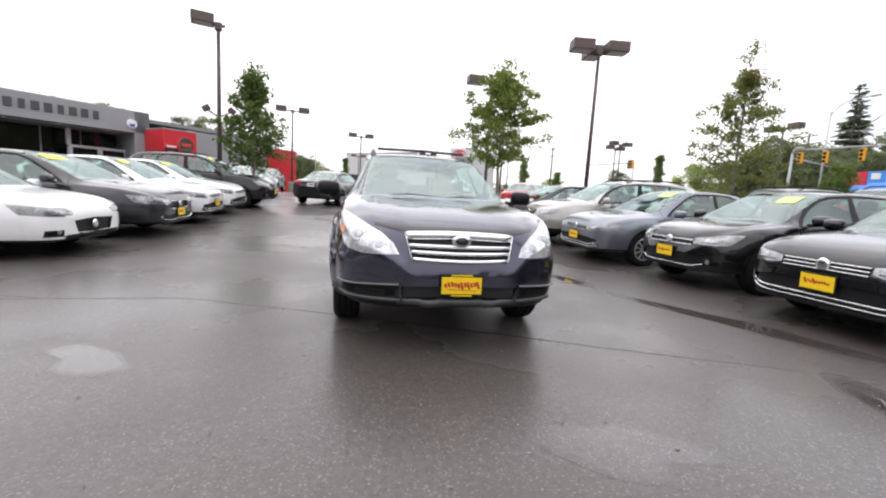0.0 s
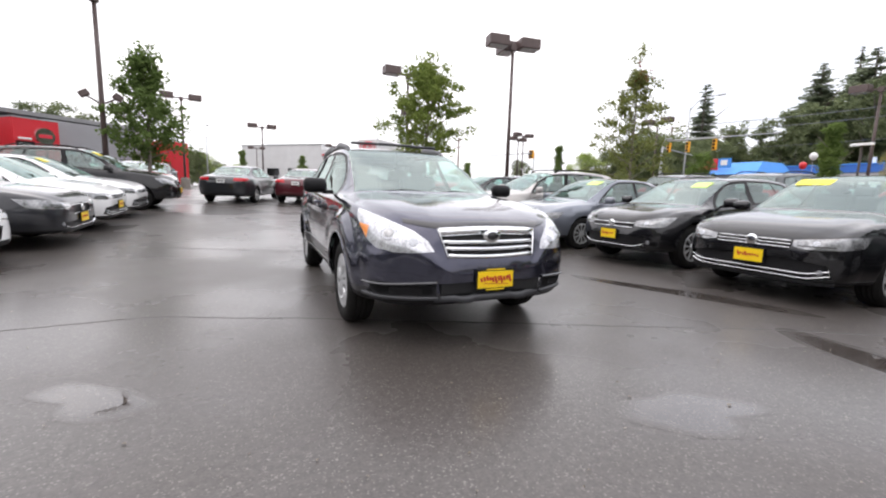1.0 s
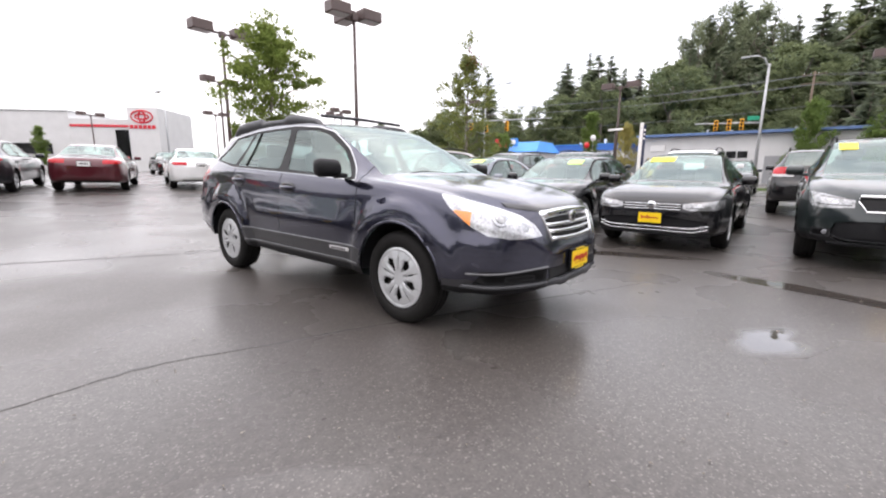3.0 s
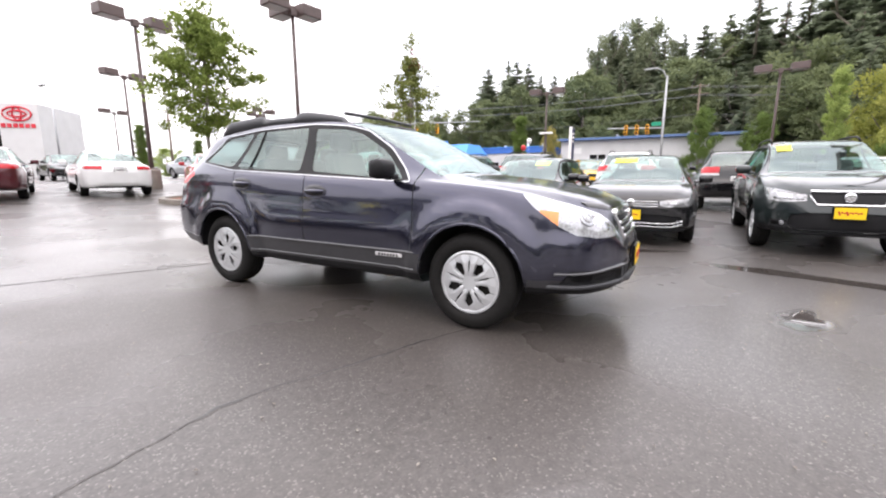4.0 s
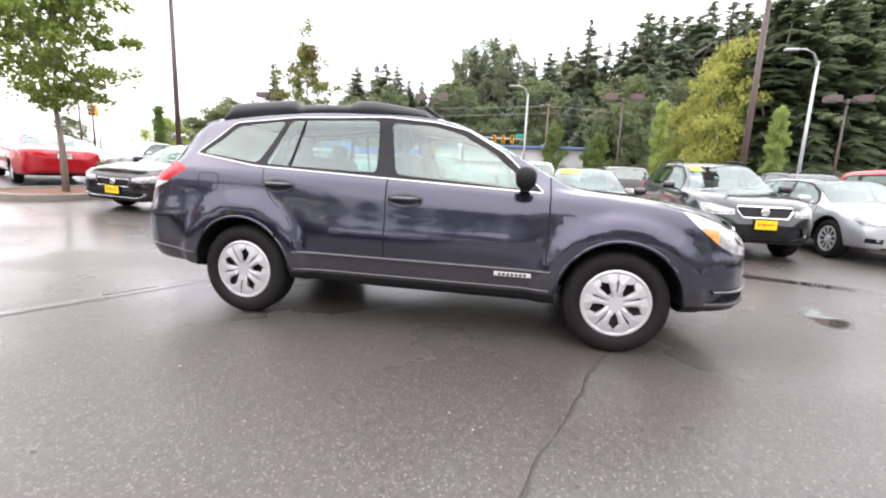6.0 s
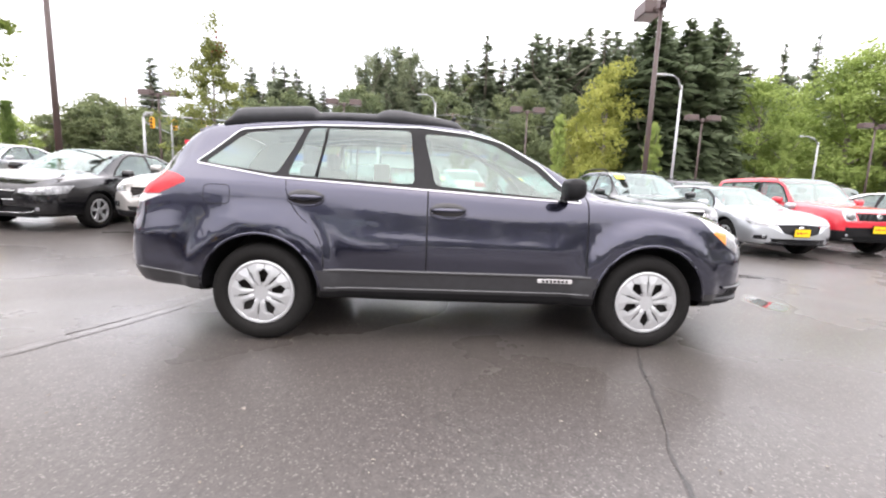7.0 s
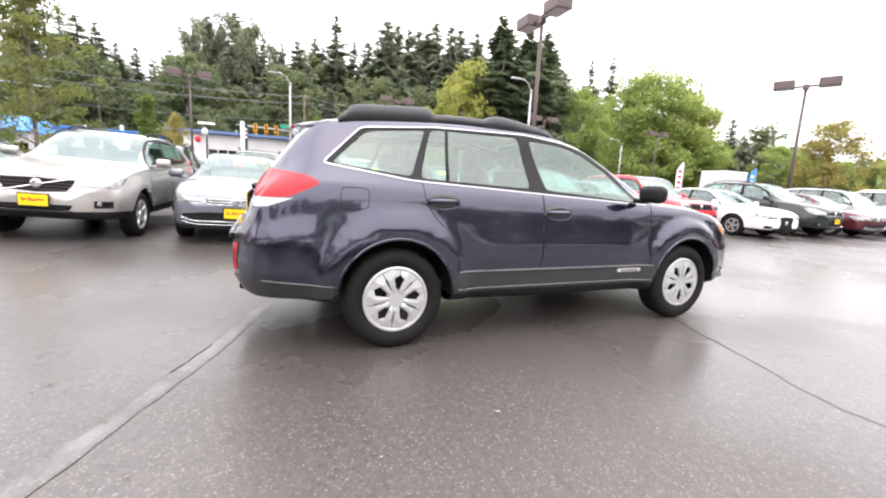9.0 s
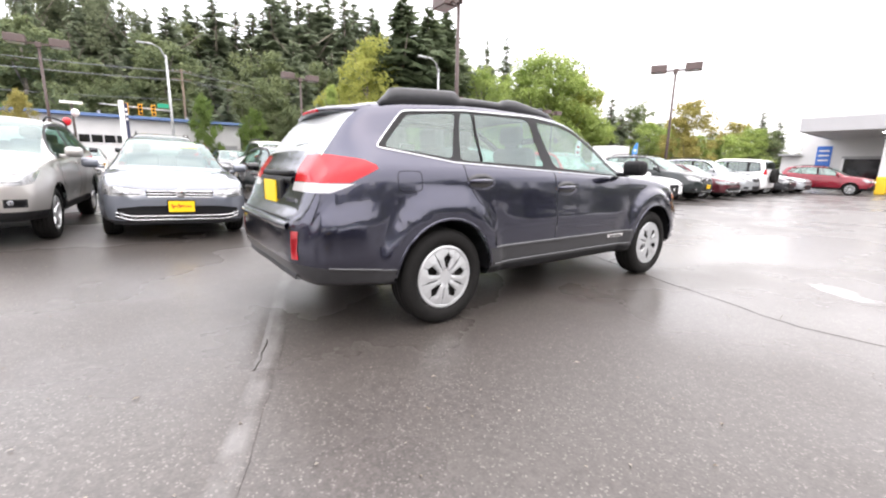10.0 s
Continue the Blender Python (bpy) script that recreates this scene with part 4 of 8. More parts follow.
def wheel_meshes(kind, r):
    """Tyre, rim and dark backing of a wheel about the local y axis, outer face towards -y."""
    w = .21
    k = r / .345
    tyre = lathe([(.225 * k, -.07), (.235 * k, -.10), (.27 * k, -.112), (.31 * k, -.108), (.335 * k, -.088), (r - .002, -.065), (r, -.05), (r - .006, -.048), (r - .006, -.042), (r, -.04), (r, -.005), (r - .006, -.003), (r - .006, .003), (r, .005),
                  (r, .04), (r - .006, .042), (r - .006, .048), (r, .05), (.335 * k, .088), (.30 * k, .108), (.22 * k, .10)], 44 if kind == "cover" else 28)
    turn = 48 if kind == "cover" else 32
    ro = .222 * k
    rim = bmesh.new()
    lip = [(ro, -.065), (ro + .004, -.096), (ro - .006, -.101), (ro - .018, -.098), (ro - .026, -.07)]
    rings = [[rim.verts.new((a * math.cos(t), o, a * math.sin(t))) for t in [2 * math.pi * i / turn for i in range(turn)]] for a, o in lip]
    for a, b in zip(rings, rings[1:]):
        for i in range(turn):
            rim.faces.new((a[i], b[i], b[(i + 1) % turn], a[(i + 1) % turn]))

    def slab(a0, a1, r0, r1, o0, o1, pinch=1.0, lean=0.0):
        """A spoke between two angles, thick, bowed outwards."""
        cols = []
        steps = 5
        for i in range(steps + 1):
            rr = r0 + (r1 - r0) * i / steps
            oo = o0 + (o1 - o0) * i / steps - .008 * math.sin(math.pi * i / steps)
            mid, hw = (a0 + a1) / 2, (a1 - a0) / 2 * (1 + (pinch - 1) * i / steps)
            cols.append([rim.verts.new((rr * math.cos(t), oo + dd, rr * math.sin(t))) for t, dd in ((mid - hw, .014 - lean), (mid - hw * .85, -lean), (mid + hw * .85, lean), (mid + hw, .014 + lean))])
        for p, q in zip(cols, cols[1:]):
            for i in range(3):
                rim.faces.new((p[i], q[i], q[i + 1], p[i + 1]))
    if kind == "cover":
        # five broad split spokes, five windows between them, a window at the foot
        for i in range(5):
            a = radians(90 + 72 * i)
            for s in (1, -1):
                for r0, r1, w0, w1, o0, o1 in ((.052, .080, .56, .52, -.101, -.106), (.080, .142, .45, .40, -.106, -.106), (.142, .156, .40, .52, -.106, -.104), (.156, .170, .52, .615, -.104, -.102), (.170, .212, .618, .622, -.102, -.094)):
                    gap = .085 if .079 < r0 < .15 else .02
                    cols = []
                    for rr, hw, oo in ((r0, w0, o0), ((r0 + r1) / 2, (w0 + w1) / 2, (o0 + o1) / 2), (r1, w1, o1)):
                        edge = .012 if r0 < .15 and r0 > .06 else 0
                        cols.append([rim.verts.new((rr * k * math.cos(a + s * t), oo + dd, rr * k * math.sin(a + s * t))) for t, dd in ((gap * .35, .020), (gap * .6, .001), (hw * .55, -.003), (hw - .04, .001), (hw, .002 + edge))])
                    for p, q in zip(cols, cols[1:]):
                        for n in range(4):
                            rim.faces.new((p[n], q[n], q[n + 1], p[n + 1]))
        outer_ring = [[rim.verts.new((q * k * math.cos(t), o, q * k * math.sin(t))) for t in [2 * math.pi * i / 56 for i in range(56)]] for q, o in ((.196, -.082), (.200, -.096), (.208, -.099), (.216, -.097), (.219, -.09))]
        for a, b in zip(outer_ring, outer_ring[1:]):
            for i in range(56):
                rim.faces.new((a[i], b[i], b[(i + 1) % 56], a[(i + 1) % 56]))
        hub_r = .060
    else:
        count = {"five": 5, "ten": 10, "seven": 7, "twin": 10}[kind]
        for i in range(count):
            a = 2 * math.pi * i / count + (.17 * (-1) ** i if kind == "twin" else 0)
            hw = {5: .24, 10: .10, 7: .15}[count]
            slab(a - hw * 1.5, a + hw * 1.5, .045 * k, ro - .012, -.075, -.094, .65 if count == 5 else .62)
        hub_r = .055
    c = [rim.verts.new((hub_r * k * math.cos(t), -.098, hub_r * k * math.sin(t))) for t in [2 * math.pi * i / 20 for i in range(20)]]
    d = [rim.verts.new((hub_r * k * 1.15 * math.cos(t), -.075, hub_r * k * 1.15 * math.sin(t))) for t in [2 * math.pi * i / 20 for i in range(20)]]
    rim.faces.new(c)
    for i in range(20):
        rim.faces.new((d[i], c[i], c[(i + 1) % 20], d[(i + 1) % 20]))
    back = lathe([(.0, -.03), (.16 * k, -.03), (.17 * k, -.045), (ro + .003, -.05), (ro + .003, .09), (.0, .09)], 28)
    out = []
    for name, b, m in (("wheel", tyre, RUBBER), ("rim", rim, SILVER), ("brake", back, STEEL if kind == "cover" else DARKMETAL)):
        bmesh.ops.recalc_face_normals(b, faces=b.faces)
        me = bpy.data.meshes.new(name)
        b.to_mesh(me)
        b.free()
        me.materials.append(m)
        me.polygons.foreach_set("use_smooth", [name != "rim"] * len(me.polygons))
        out.append(me)
    return out


def seat_bm(x, y, z, width=.5):
    bm = bmesh.new()
    add_box(bm, x, y, z + .10, .50, width, .16, .05)
    add_box(bm, x - .27, y, z + .42, .14, width * .94, .56, .06, Matrix.Rotation(radians(-14), 4, "Y"))
    add_box(bm, x - .36, y, z + .80, .09, .26, .16, .04)
    add_box(bm, x - .35, y, z + .70, .03, .14, .10)
    return bm


def skin_patch(probe, y0, y1, z0, z1, out, way=-1, n=7):
    """A plate that follows the skin between two heights, a little proud of it."""
    bm = bmesh.new()
    rows = []
    for z in np.linspace(z0, z1, 4):
        row = []
        for y in np.linspace(y0, y1, n):
            hit, no = probe(y, z, way)
            row.append(bm.verts.new(hit + no * out))
        rows.append(row)
    for a, b in zip(rows, rows[1:]):
        for i in range(n - 1):
            bm.faces.new((a[i], a[i + 1], b[i + 1], b[i]))
    bmesh.ops.solidify(bm, geom=bm.faces[:], thickness=-.003)
    bmesh.ops.recalc_face_normals(bm, faces=bm.faces)
    return bm


def skin_band(probe, pts, height, out, way=-1):
    """A bar that follows the skin along (y, z) points."""
    bm = bmesh.new()
    cols = []
    for y, z in pts:
        hit, no = probe(y, z, way)
        f = Vector((no.x, no.y, 0)).normalized()
        cols.append([bm.verts.new(Vector((hit.x, y, z + dz)) + f * d) for d, dz in ((-.02, -height / 2), (out, -height * .42), (out * 1.4, 0), (out, height * .42), (-.02, height / 2))])
    for a, b in zip(cols, cols[1:]):
        for i in range(4):
            bm.faces.new((a[i], b[i], b[i + 1], a[i + 1]))
    bmesh.ops.recalc_face_normals(bm, faces=bm.faces)
    return bm


def skin_disc(probe, y, z, radius, out, way=-1):
    """A shallow dome set on the skin."""
    bm = bmesh.new()
    bmesh.ops.create_uvsphere(bm, u_segments=16, v_segments=8, radius=radius)
    hit, no = probe(y, z, way)
    bmesh.ops.scale(bm, verts=bm.verts, vec=(.12, 1, 1))
    bmesh.ops.rotate(bm, verts=bm.verts, matrix=Vector((1, 0, 0)).rotation_difference(no).to_matrix())
    bmesh.ops.translate(bm, verts=bm.verts, vec=hit + no * (out - radius * .10))
    return bm


WHEELS, BODIES = {}, {}
LOOKS = {"windscreen": ("windscreen", SCREEN), "rear_window": ("rear_window", SCREEN), "side_window": ("side_window", GLASS), "window_trim": ("window_trim", PLASTIC), "pillar_trim": ("pillar_trim", PLASTIC),
         "tail_lamp": ("tail_lamp", REDLENS), "headlamp": ("headlamp", LENS), "grille": ("grille", PLASTIC), "lower_grille": ("lower_grille", PLASTIC), "sill": ("underbody", PLASTIC),
         "reversing_lamp": ("reversing_lamp", WHITELENS), "indicator": ("indicator", AMBER), "cladding": ("cladding", PLASTIC), "panel_gap": ("panel_gap", SEAM)}


def vehicle(style, m, colour, label, category, rim="ten", plate="front", trim=None, sticker=None, group="parked vehicles", dense=False, tint=None, band=None, mirror=None, clad=None, name="car"):
    """One parked vehicle with its panels, panes, lamps, wheels and cabin. Forward is local +x."""
    car = thing(name, m, label, category, group)
    if style not in BODIES:
        BODIES[style] = body_parts(style, dense)
        for me in BODIES[style][0].values():
            me.materials.append(PLASTIC)
    meshes, probe, kd, st, wheels, marks = BODIES[style]
    sx, sy, sz = st["s"]
    made = {}
    for key, me in meshes.items():
        stem = next((k for k in ("windscreen", "rear_window", "side_window", "window_trim", "pillar_trim", "tail_lamp", "reversing_lamp", "indicator", "headlamp", "lower_grille", "grille", "sill", "cladding", "panel_gap", "front_door", "rear_door") if key.startswith(k)), key)
        label2, mat = LOOKS.get(stem, (stem, colour))
        if stem == "window_trim" and trim:
            mat = trim
        if stem == "cladding" and clad:
            mat = clad
        if tint and (key.startswith("side_window1") or key.startswith("side_window2") or stem == "rear_window"):
            mat = tint
        ob = new(label2, me)
        ob.material_slots[0].link = "OBJECT"
        ob.material_slots[0].material = mat
        ob.parent = car
        made[key] = ob
    # wheels and arches
    for f, r in wheels:
        if (rim, r) not in WHEELS:
            WHEELS[rim, r] = wheel_meshes(rim, r)
        for s in (1, -1):
            hub = new("wheel", WHEELS[rim, r][0])
            hub.parent = car
            hub.matrix_basis = pose(f, s * (.905 * sy - .113), r, 0, 0, 180 if s > 0 else 0) @ pose(0, 0, 0, 0, (0 if f > 0 else -28) if rim == "cover" else 17 * s + 23 * f, 0)
            for name2, me in (("rim", WHEELS[rim, r][1]), ("brake", WHEELS[rim, r][2])):
                o = new(name2, me)
                o.parent = hub
            ra = r + kd["gap"] + .004
            b = bmesh.new()
            prev = None
            for i in range(19):
                a = math.pi * i / 18
                row = [b.verts.new((f + ra * math.cos(a), s * yy, r + .01 + ra * math.sin(a))) for yy in (.905 * sy, .52 * sy)]
                cen = b.verts.new((f, s * .52 * sy, r))
                if prev:
                    b.faces.new((prev[0], row[0], row[1], prev[1]))
                    b.faces.new((prev[1], row[1], cen))
                prev = row
            part("wheel_arch", b, PLASTIC, car)
    # cabin: tub, dashboard, seats
    zf = .40 * sz
    tub = bmesh.new()
    add_box(tub, (marks[3] + marks[0]) / 2 - .1, 0, zf, marks[3] - marks[0] - .5, 1.45 * sy, .06)
    add_box(tub, marks[3] - .42, 0, zf + .36 * sz, .34, 1.42 * sy, .24 * sz, .05)
    part("cabin_tub", tub, CABIN, car)
    zs = (.50 if st["kind"] == "sedan" else .60) * sz
    for y in (.36, -.36):
        part("seat", seat_bm(.10 * sx, y * sy, zs), SEAT, car)
    part("rear_cushion", box(-.80 * sx, 0, zs + .10, .50, 1.30 * sy, .16, .05), SEAT, car)
    part("rear_backrest", box(-1.07 * sx, 0, zs + .40, .14, 1.26 * sy, .52, .05, Matrix.Rotation(radians(-14), 4, "Y")), SEAT, car)
    for y in (.38 * sy, -.38 * sy):
        part("headrest", box(-1.15 * sx, y, zs + .72, .09, .26, .16, .04), SEAT, car)
    # mirrors
    fm = kd["seams"][0] * sx - .18
    zm = pchip([r[0] * sx for r in kd["rows"]], [r[2] * sz for r in kd["rows"]], fm) + .085
    for s in (1, -1):
        b = box(fm, s * (.905 * sy + .115), zm, .105, .21, .14, .042)
        for v in b.verts:
            if v.co.x > fm:
                v.co.x += .03 * (1 - abs(v.co.z - zm) / .1)
        add_box(b, fm + .01, s * (.905 * sy - .0), zm - .06, .07, .10, .04, .01)
        part("door_mirror", b, mirror or colour, car, smooth=True)
    # door handles
    for f in (kd["seams"][1], kd["seams"][2]) if style != "wagon" else ():
        for s in (1, -1):
            zz = pchip([r[0] * sx for r in kd["rows"]], [r[2] * sz for r in kd["rows"]], f * sx) - .125 * sz
            part("door_handle", box(f * sx + .14, s * (.905 * sy + .012), zz, .20, .028, .035, .012), colour, car, smooth=True)
    # grille bars and band
    zs_g = [p[1] * sz for p in st["grille"]]
    wg = max(p[0] for p in st["grille"]) * sy
    if st["kind"] == "boxy":
        for i in range(7):
            y = -wg + .10 + (2 * wg - .20) * i / 6
            hit, _ = probe(y, sum(zs_g) / len(zs_g))
            part("grille_slot", box(hit.x + .005, y, sum(zs_g) / len(zs_g), .03, .055, .13, .008), SEAM, car)
        for y in (-.6 * sy, .6 * sy):
            hit, _ = probe(y, .86 * sz)
            lamp = lathe([(0, -.04), (.06, -.035), (.085, -.01), (.09, .05)], 20)
            bmesh.ops.rotate(lamp, verts=lamp.verts, matrix=Matrix.Rotation(radians(90), 3, "Z"))
            bmesh.ops.translate(lamp, verts=lamp.verts, vec=(hit.x + .02, y, .86 * sz))
            part("round_headlamp", lamp, LENS, car, smooth=True)
    elif (st.get("band") or band) and not st.get("framed") and not st.get("slash"):
        count = st.get("bars", 2)
        for i in range(count):
            z = min(zs_g) + (max(zs_g) - min(zs_g)) * (.14 + .74 * i / max(1, count - 1))
            part("grille_bar", skin_band(probe, [(t * wg * .96, z) for t in np.linspace(-1, 1, 15)], .011 if count > 2 else .015, .003), band or st["band"], car, smooth=True)
    outline = scaled(st["grille"], sy, sz)
    if st.get("framed"):
        full = [(y, z) for y, z in outline[1:-1]]
        part("grille_frame", skin_band(probe, [(t * full[-1][0], full[-1][1] + .01) for t in np.linspace(-1, 1, 13)], .034, .012), CHROME, car, "bright silver grille frame", True)
        part("grille_frame", skin_band(probe, [(t * full[0][0], full[0][1] - .008) for t in np.linspace(-1, 1, 13)], .030, .012), CHROME, car, "bright silver grille frame", True)
        for s in (1, -1):
            for (ya, za), (yb, zb) in zip(full, full[1:]):
                part("frame_side", skin_band(probe, [(s * (ya + (yb - ya) * t), za + (zb - za) * t) for t in np.linspace(0, 1, 5)], .034, .012), CHROME, car, smooth=True)
    if st.get("slash"):
        for k in range(5):
            z = outline[0][1] + .035 + .042 * k
            part("grille_slat", skin_band(probe, [(y, z) for y in np.linspace(-.38 * sy, .38 * sy, 13)], .012, .004), DARKMETAL, car, smooth=True)
        part("grille_slash", skin_band(probe, [(.34 * t * sy, (outline[0][1] + outline[-1][1]) / 2 + .09 * t) for t in np.linspace(-1, 1, 9)], .022, .010), CHROME, car, "diagonal silver grille bar", True)
    hit, no = probe(0, sum(zs_g) / len(zs_g))
    badge = lathe([(0, -.016), (.040, -.015), (.058, -.010), (.062, 0)], 20)
    bmesh.ops.rotate(badge, verts=badge.verts, matrix=Matrix.Rotation(radians(90), 3, "Z"))
    bmesh.ops.translate(badge, verts=badge.verts, vec=(hit.x + .006, 0, sum(zs_g) / len(zs_g) + .01))
    if plate != "rear" and style != "wagon":
        part("badge", badge, CHROME, car, smooth=True)
    else:
        badge.free()
    # front face: lower strip, side intakes, fog lamps, and the dark bezel with a projector in each headlamp
    if style != "wagon" and plate != "rear":
        zl, wl2 = [p[1] * sz for p in st["lower"]], max(p[0] for p in st["lower"]) * sy
        low = min(zl) + .02
        shiny = (st.get("band") or band) and st["kind"] != "boxy" and not st.get("framed") and not st.get("slash")
        for i in range(st.get("lines", 1)):
            rise = low + .012 + .05 * i
            part("lower_strip", skin_band(probe, [(y, rise + .05 * max(0, abs(y) / wl2 - .75) / .25) for y in np.linspace(-wl2 * .97, wl2 * .97, 21)], .014, .006), CHROME if shiny else PLASTIC, car, smooth=True)
        part("chin", skin_band(probe, [(y, low - .035) for y in np.linspace(-wl2, wl2, 15)], .05, .010), PLASTIC, car, smooth=True)
        for s in (1, -1):
            if wl2 < .62:
                part("side_intake", skin_patch(probe, s * .60 * sy, s * .78 * sy, low + .03, low + .125 * sz, .003), PLASTIC, car, smooth=True)
            part("fog_lamp", skin_disc(probe, s * .655 * sy, low + .085, .030, .006), LENS_RING, car, smooth=True)
            if st["kind"] != "boxy":
                poly = scaled(st.get("slim", kd["head_front"]), sy, sz)
                zm = (poly[0][1] + poly[-1][1]) / 2
                lens = made.get("headlamp" + ("L" if s > 0 else "R"))
                if lens:
                    part("projector", skin_disc(probe, s * .60 * sy, zm + .012, .034, .003), LENS_RING, lens, smooth=True)
                    part("lamp_shroud", skin_band(probe, [(s * y * sy, zm - .022 + .02 * (y - .45)) for y in np.linspace(.45, .74, 9)], .012, .002), SMOKED, lens, smooth=True)
                    part("lamp_brow", skin_band(probe, [(s * y * sy, zm + .048 + .10 * (y - .45)) for y in np.linspace(.47, .74, 9)], .010, .002), DARKMETAL, lens, smooth=True)
    # plate: yellow card with unreadable red script, or a white one
    ways = [(-1, st["plate"] * sz if st["plate"] < .8 else .50)] if plate == "front" else [(1, .86 * sz)] if plate == "rear" else []
    for way, z in ways:
        hit, no = probe(0, z, way)
        x = hit.x - way * .018
        holder = part("plate_frame", box(x, 0, z, .014, .33, .175, .006), PLASTIC, car)
        part("plate", box(x - way * .009, 0, z, .006, .305, .145), YELLOW if plate == "front" else WHITE, car, "yellow dealer plate with red script" if plate == "front" else "white dealer plate")
        if plate == "front":
            bars = bmesh.new()
            rng = random.Random(int(abs(m.translation.x * 31 + m.translation.y * 17)))
            for i in range(9):
                add_box(bars, x - way * .0125, -.105 + .026 * i, z + rng.uniform(-.004, .008), .002, .020, .018 + (.03 if i in (0, 3) else 0) + rng.uniform(0, .008), 0, Matrix.Rotation(radians(-way * 20), 4, "X"))
            part("plate_script", bars, SCRIPT_RED, car)
        else:
            bars = bmesh.new()
            for i in range(6):
                add_box(bars, x - way * .0125, -.09 + .036 * i, z, .002, .024, .05)
            part("plate_script", bars, SEAM, car)
    # stickers high on the windscreen
    if sticker:
        mat, ys, long = sticker
        f1, f2 = marks[2] + .16, marks[2] + .34
        pts = []
        zc = [pchip([r[0] * sx for r in kd["rows"]], [r[3] * sz for r in kd["rows"]], f) for f in (f1, f2)]
        b = bmesh.new()
        vs = [b.verts.new((f, y, z + .006)) for f, z, y in ((f1, zc[0] - .012, ys), (f1, zc[0] - .012, ys + long), (f2, zc[1] - .012, ys + long), (f2, zc[1] - .012, ys))]
        vs2 = [b.verts.new(v.co + Vector((.003, 0, .003))) for v in vs]
        b.faces.new(vs2)
        b.faces.new(vs[::-1])
        for i in range(4):
            b.faces.new((vs[i], vs[(i + 1) % 4], vs2[(i + 1) % 4], vs2[i]))
        part("price_sticker", b, mat, car)
    # roof rails
    if st.get("rails"):
        for s in (1, -1):
            pts = []
            for f in np.linspace(-1.55 * sx, .0, 9):
                zt = pchip([r[0] * sx for r in kd["rows"]], [r[3] * sz for r in kd["rows"]], f)
                e = abs(f / sx + .775) / .775
                pts.append((f, s * .58 * sy, zt + .035 - .05 * max(0, e - .85) / .15))
            part("roof_rail", tube(pts, [.016] * 9, 8), PLASTIC, car, smooth=True)
    return car, made, probe, wheels


def stand(x, y, heading):
    """A pose on the lot's slope, facing heading degrees from +x."""
    z, e = gz(x, y), .8
    n = Vector((gz(x - e, y) - gz(x + e, y), gz(x, y - e) - gz(x, y + e), 2 * e)).normalized()
    f = Vector((math.cos(radians(heading)), math.sin(radians(heading)), 0))
    f = (f - n * f.dot(n)).normalized()
    s = n.cross(f)
    return Matrix(((f.x, s.x, n.x, x), (f.y, s.y, n.y, y), (f.z, s.z, n.z, z), (0, 0, 0, 1)))


GRAPHITE = paint("graphite_blue_paint", (0.042, 0.043, 0.068), 0.85, 0.20)
# rain rivulets that run along the bonnet and roof
gn, gl = GRAPHITE.node_tree.nodes, GRAPHITE.node_tree.links
run_co, run_map, run, run_bump = gn.new("ShaderNodeTexCoord"), gn.new("ShaderNodeMapping"), gn.new("ShaderNodeTexNoise"), gn.new("ShaderNodeBump")
run_map.inputs["Scale"].default_value = (2.2, 17.0, 1.0)
run.inputs["Scale"].default_value, run.inputs["Detail"].default_value, run.inputs["Distortion"].default_value = 1.0, 6.0, 0.6
run_bump.inputs["Strength"].default_value, run_bump.inputs["Distance"].default_value = 0.40, 0.007
gl.new(run_co.outputs["Object"], run_map.inputs[0])
gl.new(run_map.outputs[0], run.inputs["Vector"])
gl.new(run.outputs[0], run_bump.inputs["Height"])
gl.new(run_bump.outputs[0], gn["Principled BSDF"].inputs["Coat Normal"])
BLACKP = paint("black_paint", (0.006, 0.006, 0.007), 0.0, 0.25)
WHITEP = paint("white_paint", (0.78, 0.78, 0.78), 0.0, 0.35)
SILVERP = paint("silver_paint", (0.42, 0.44, 0.46), 0.6, 0.32)
BEIGEP = paint("warm_silver_paint", (0.40, 0.385, 0.365), 0.55, 0.32)
BLUEGREYP = paint("blue_grey_paint", (0.17, 0.185, 0.215), 0.5, 0.3)
DARKGREYP = paint("dark_grey_paint", (0.028, 0.029, 0.033), 0.3, 0.28)
REDP = paint("red_paint", (0.40, 0.010, 0.018), 0.1, 0.3)
ORANGEREDP = paint("orange_red_paint", (0.55, 0.026, 0.040), 0.0, 0.32)
CRIMSONP = paint("crimson_paint", (0.20, 0.010, 0.022), 0.2, 0.3)
MAROONP = paint("maroon_paint", (0.08, 0.012, 0.018), 0.3, 0.3)
GREENBLACKP = paint("green_black_paint", (0.016, 0.022, 0.022), 0.3, 0.3)
YELLOWP = paint("yellow_paint", (0.75, 0.42, 0.01), 0.0, 0.35)

hero, hp, probe, hero_wheels = vehicle("wagon", pose(0, 0, 0, 0, 0, -90), GRAPHITE, "wet dark graphite-blue station wagon standing alone on the asphalt", "car", rim="cover", plate="none", trim=TRIM, group="",
                                       dense=True, mirror=PLASTIC, name="station_wagon")
for k in ("headlampL", "headlampR"):
    hp[k].material_slots[0].material = LENS_CLEAR
hp["rear_window"].material_slots[0].material = MILKY
tagged(hp["rear_window"], "misted rear glass")
for key, o in hp.items():
    if key.startswith("cladding") or key == "sill":
        tagged(o, "dark grey unpainted plastic")
    if key.startswith("cladding"):
        o.material_slots[0].material = CLADDING


def roof_z(f):
    return pchip([r[0] for r in WAGON], [r[3] for r in WAGON], f)


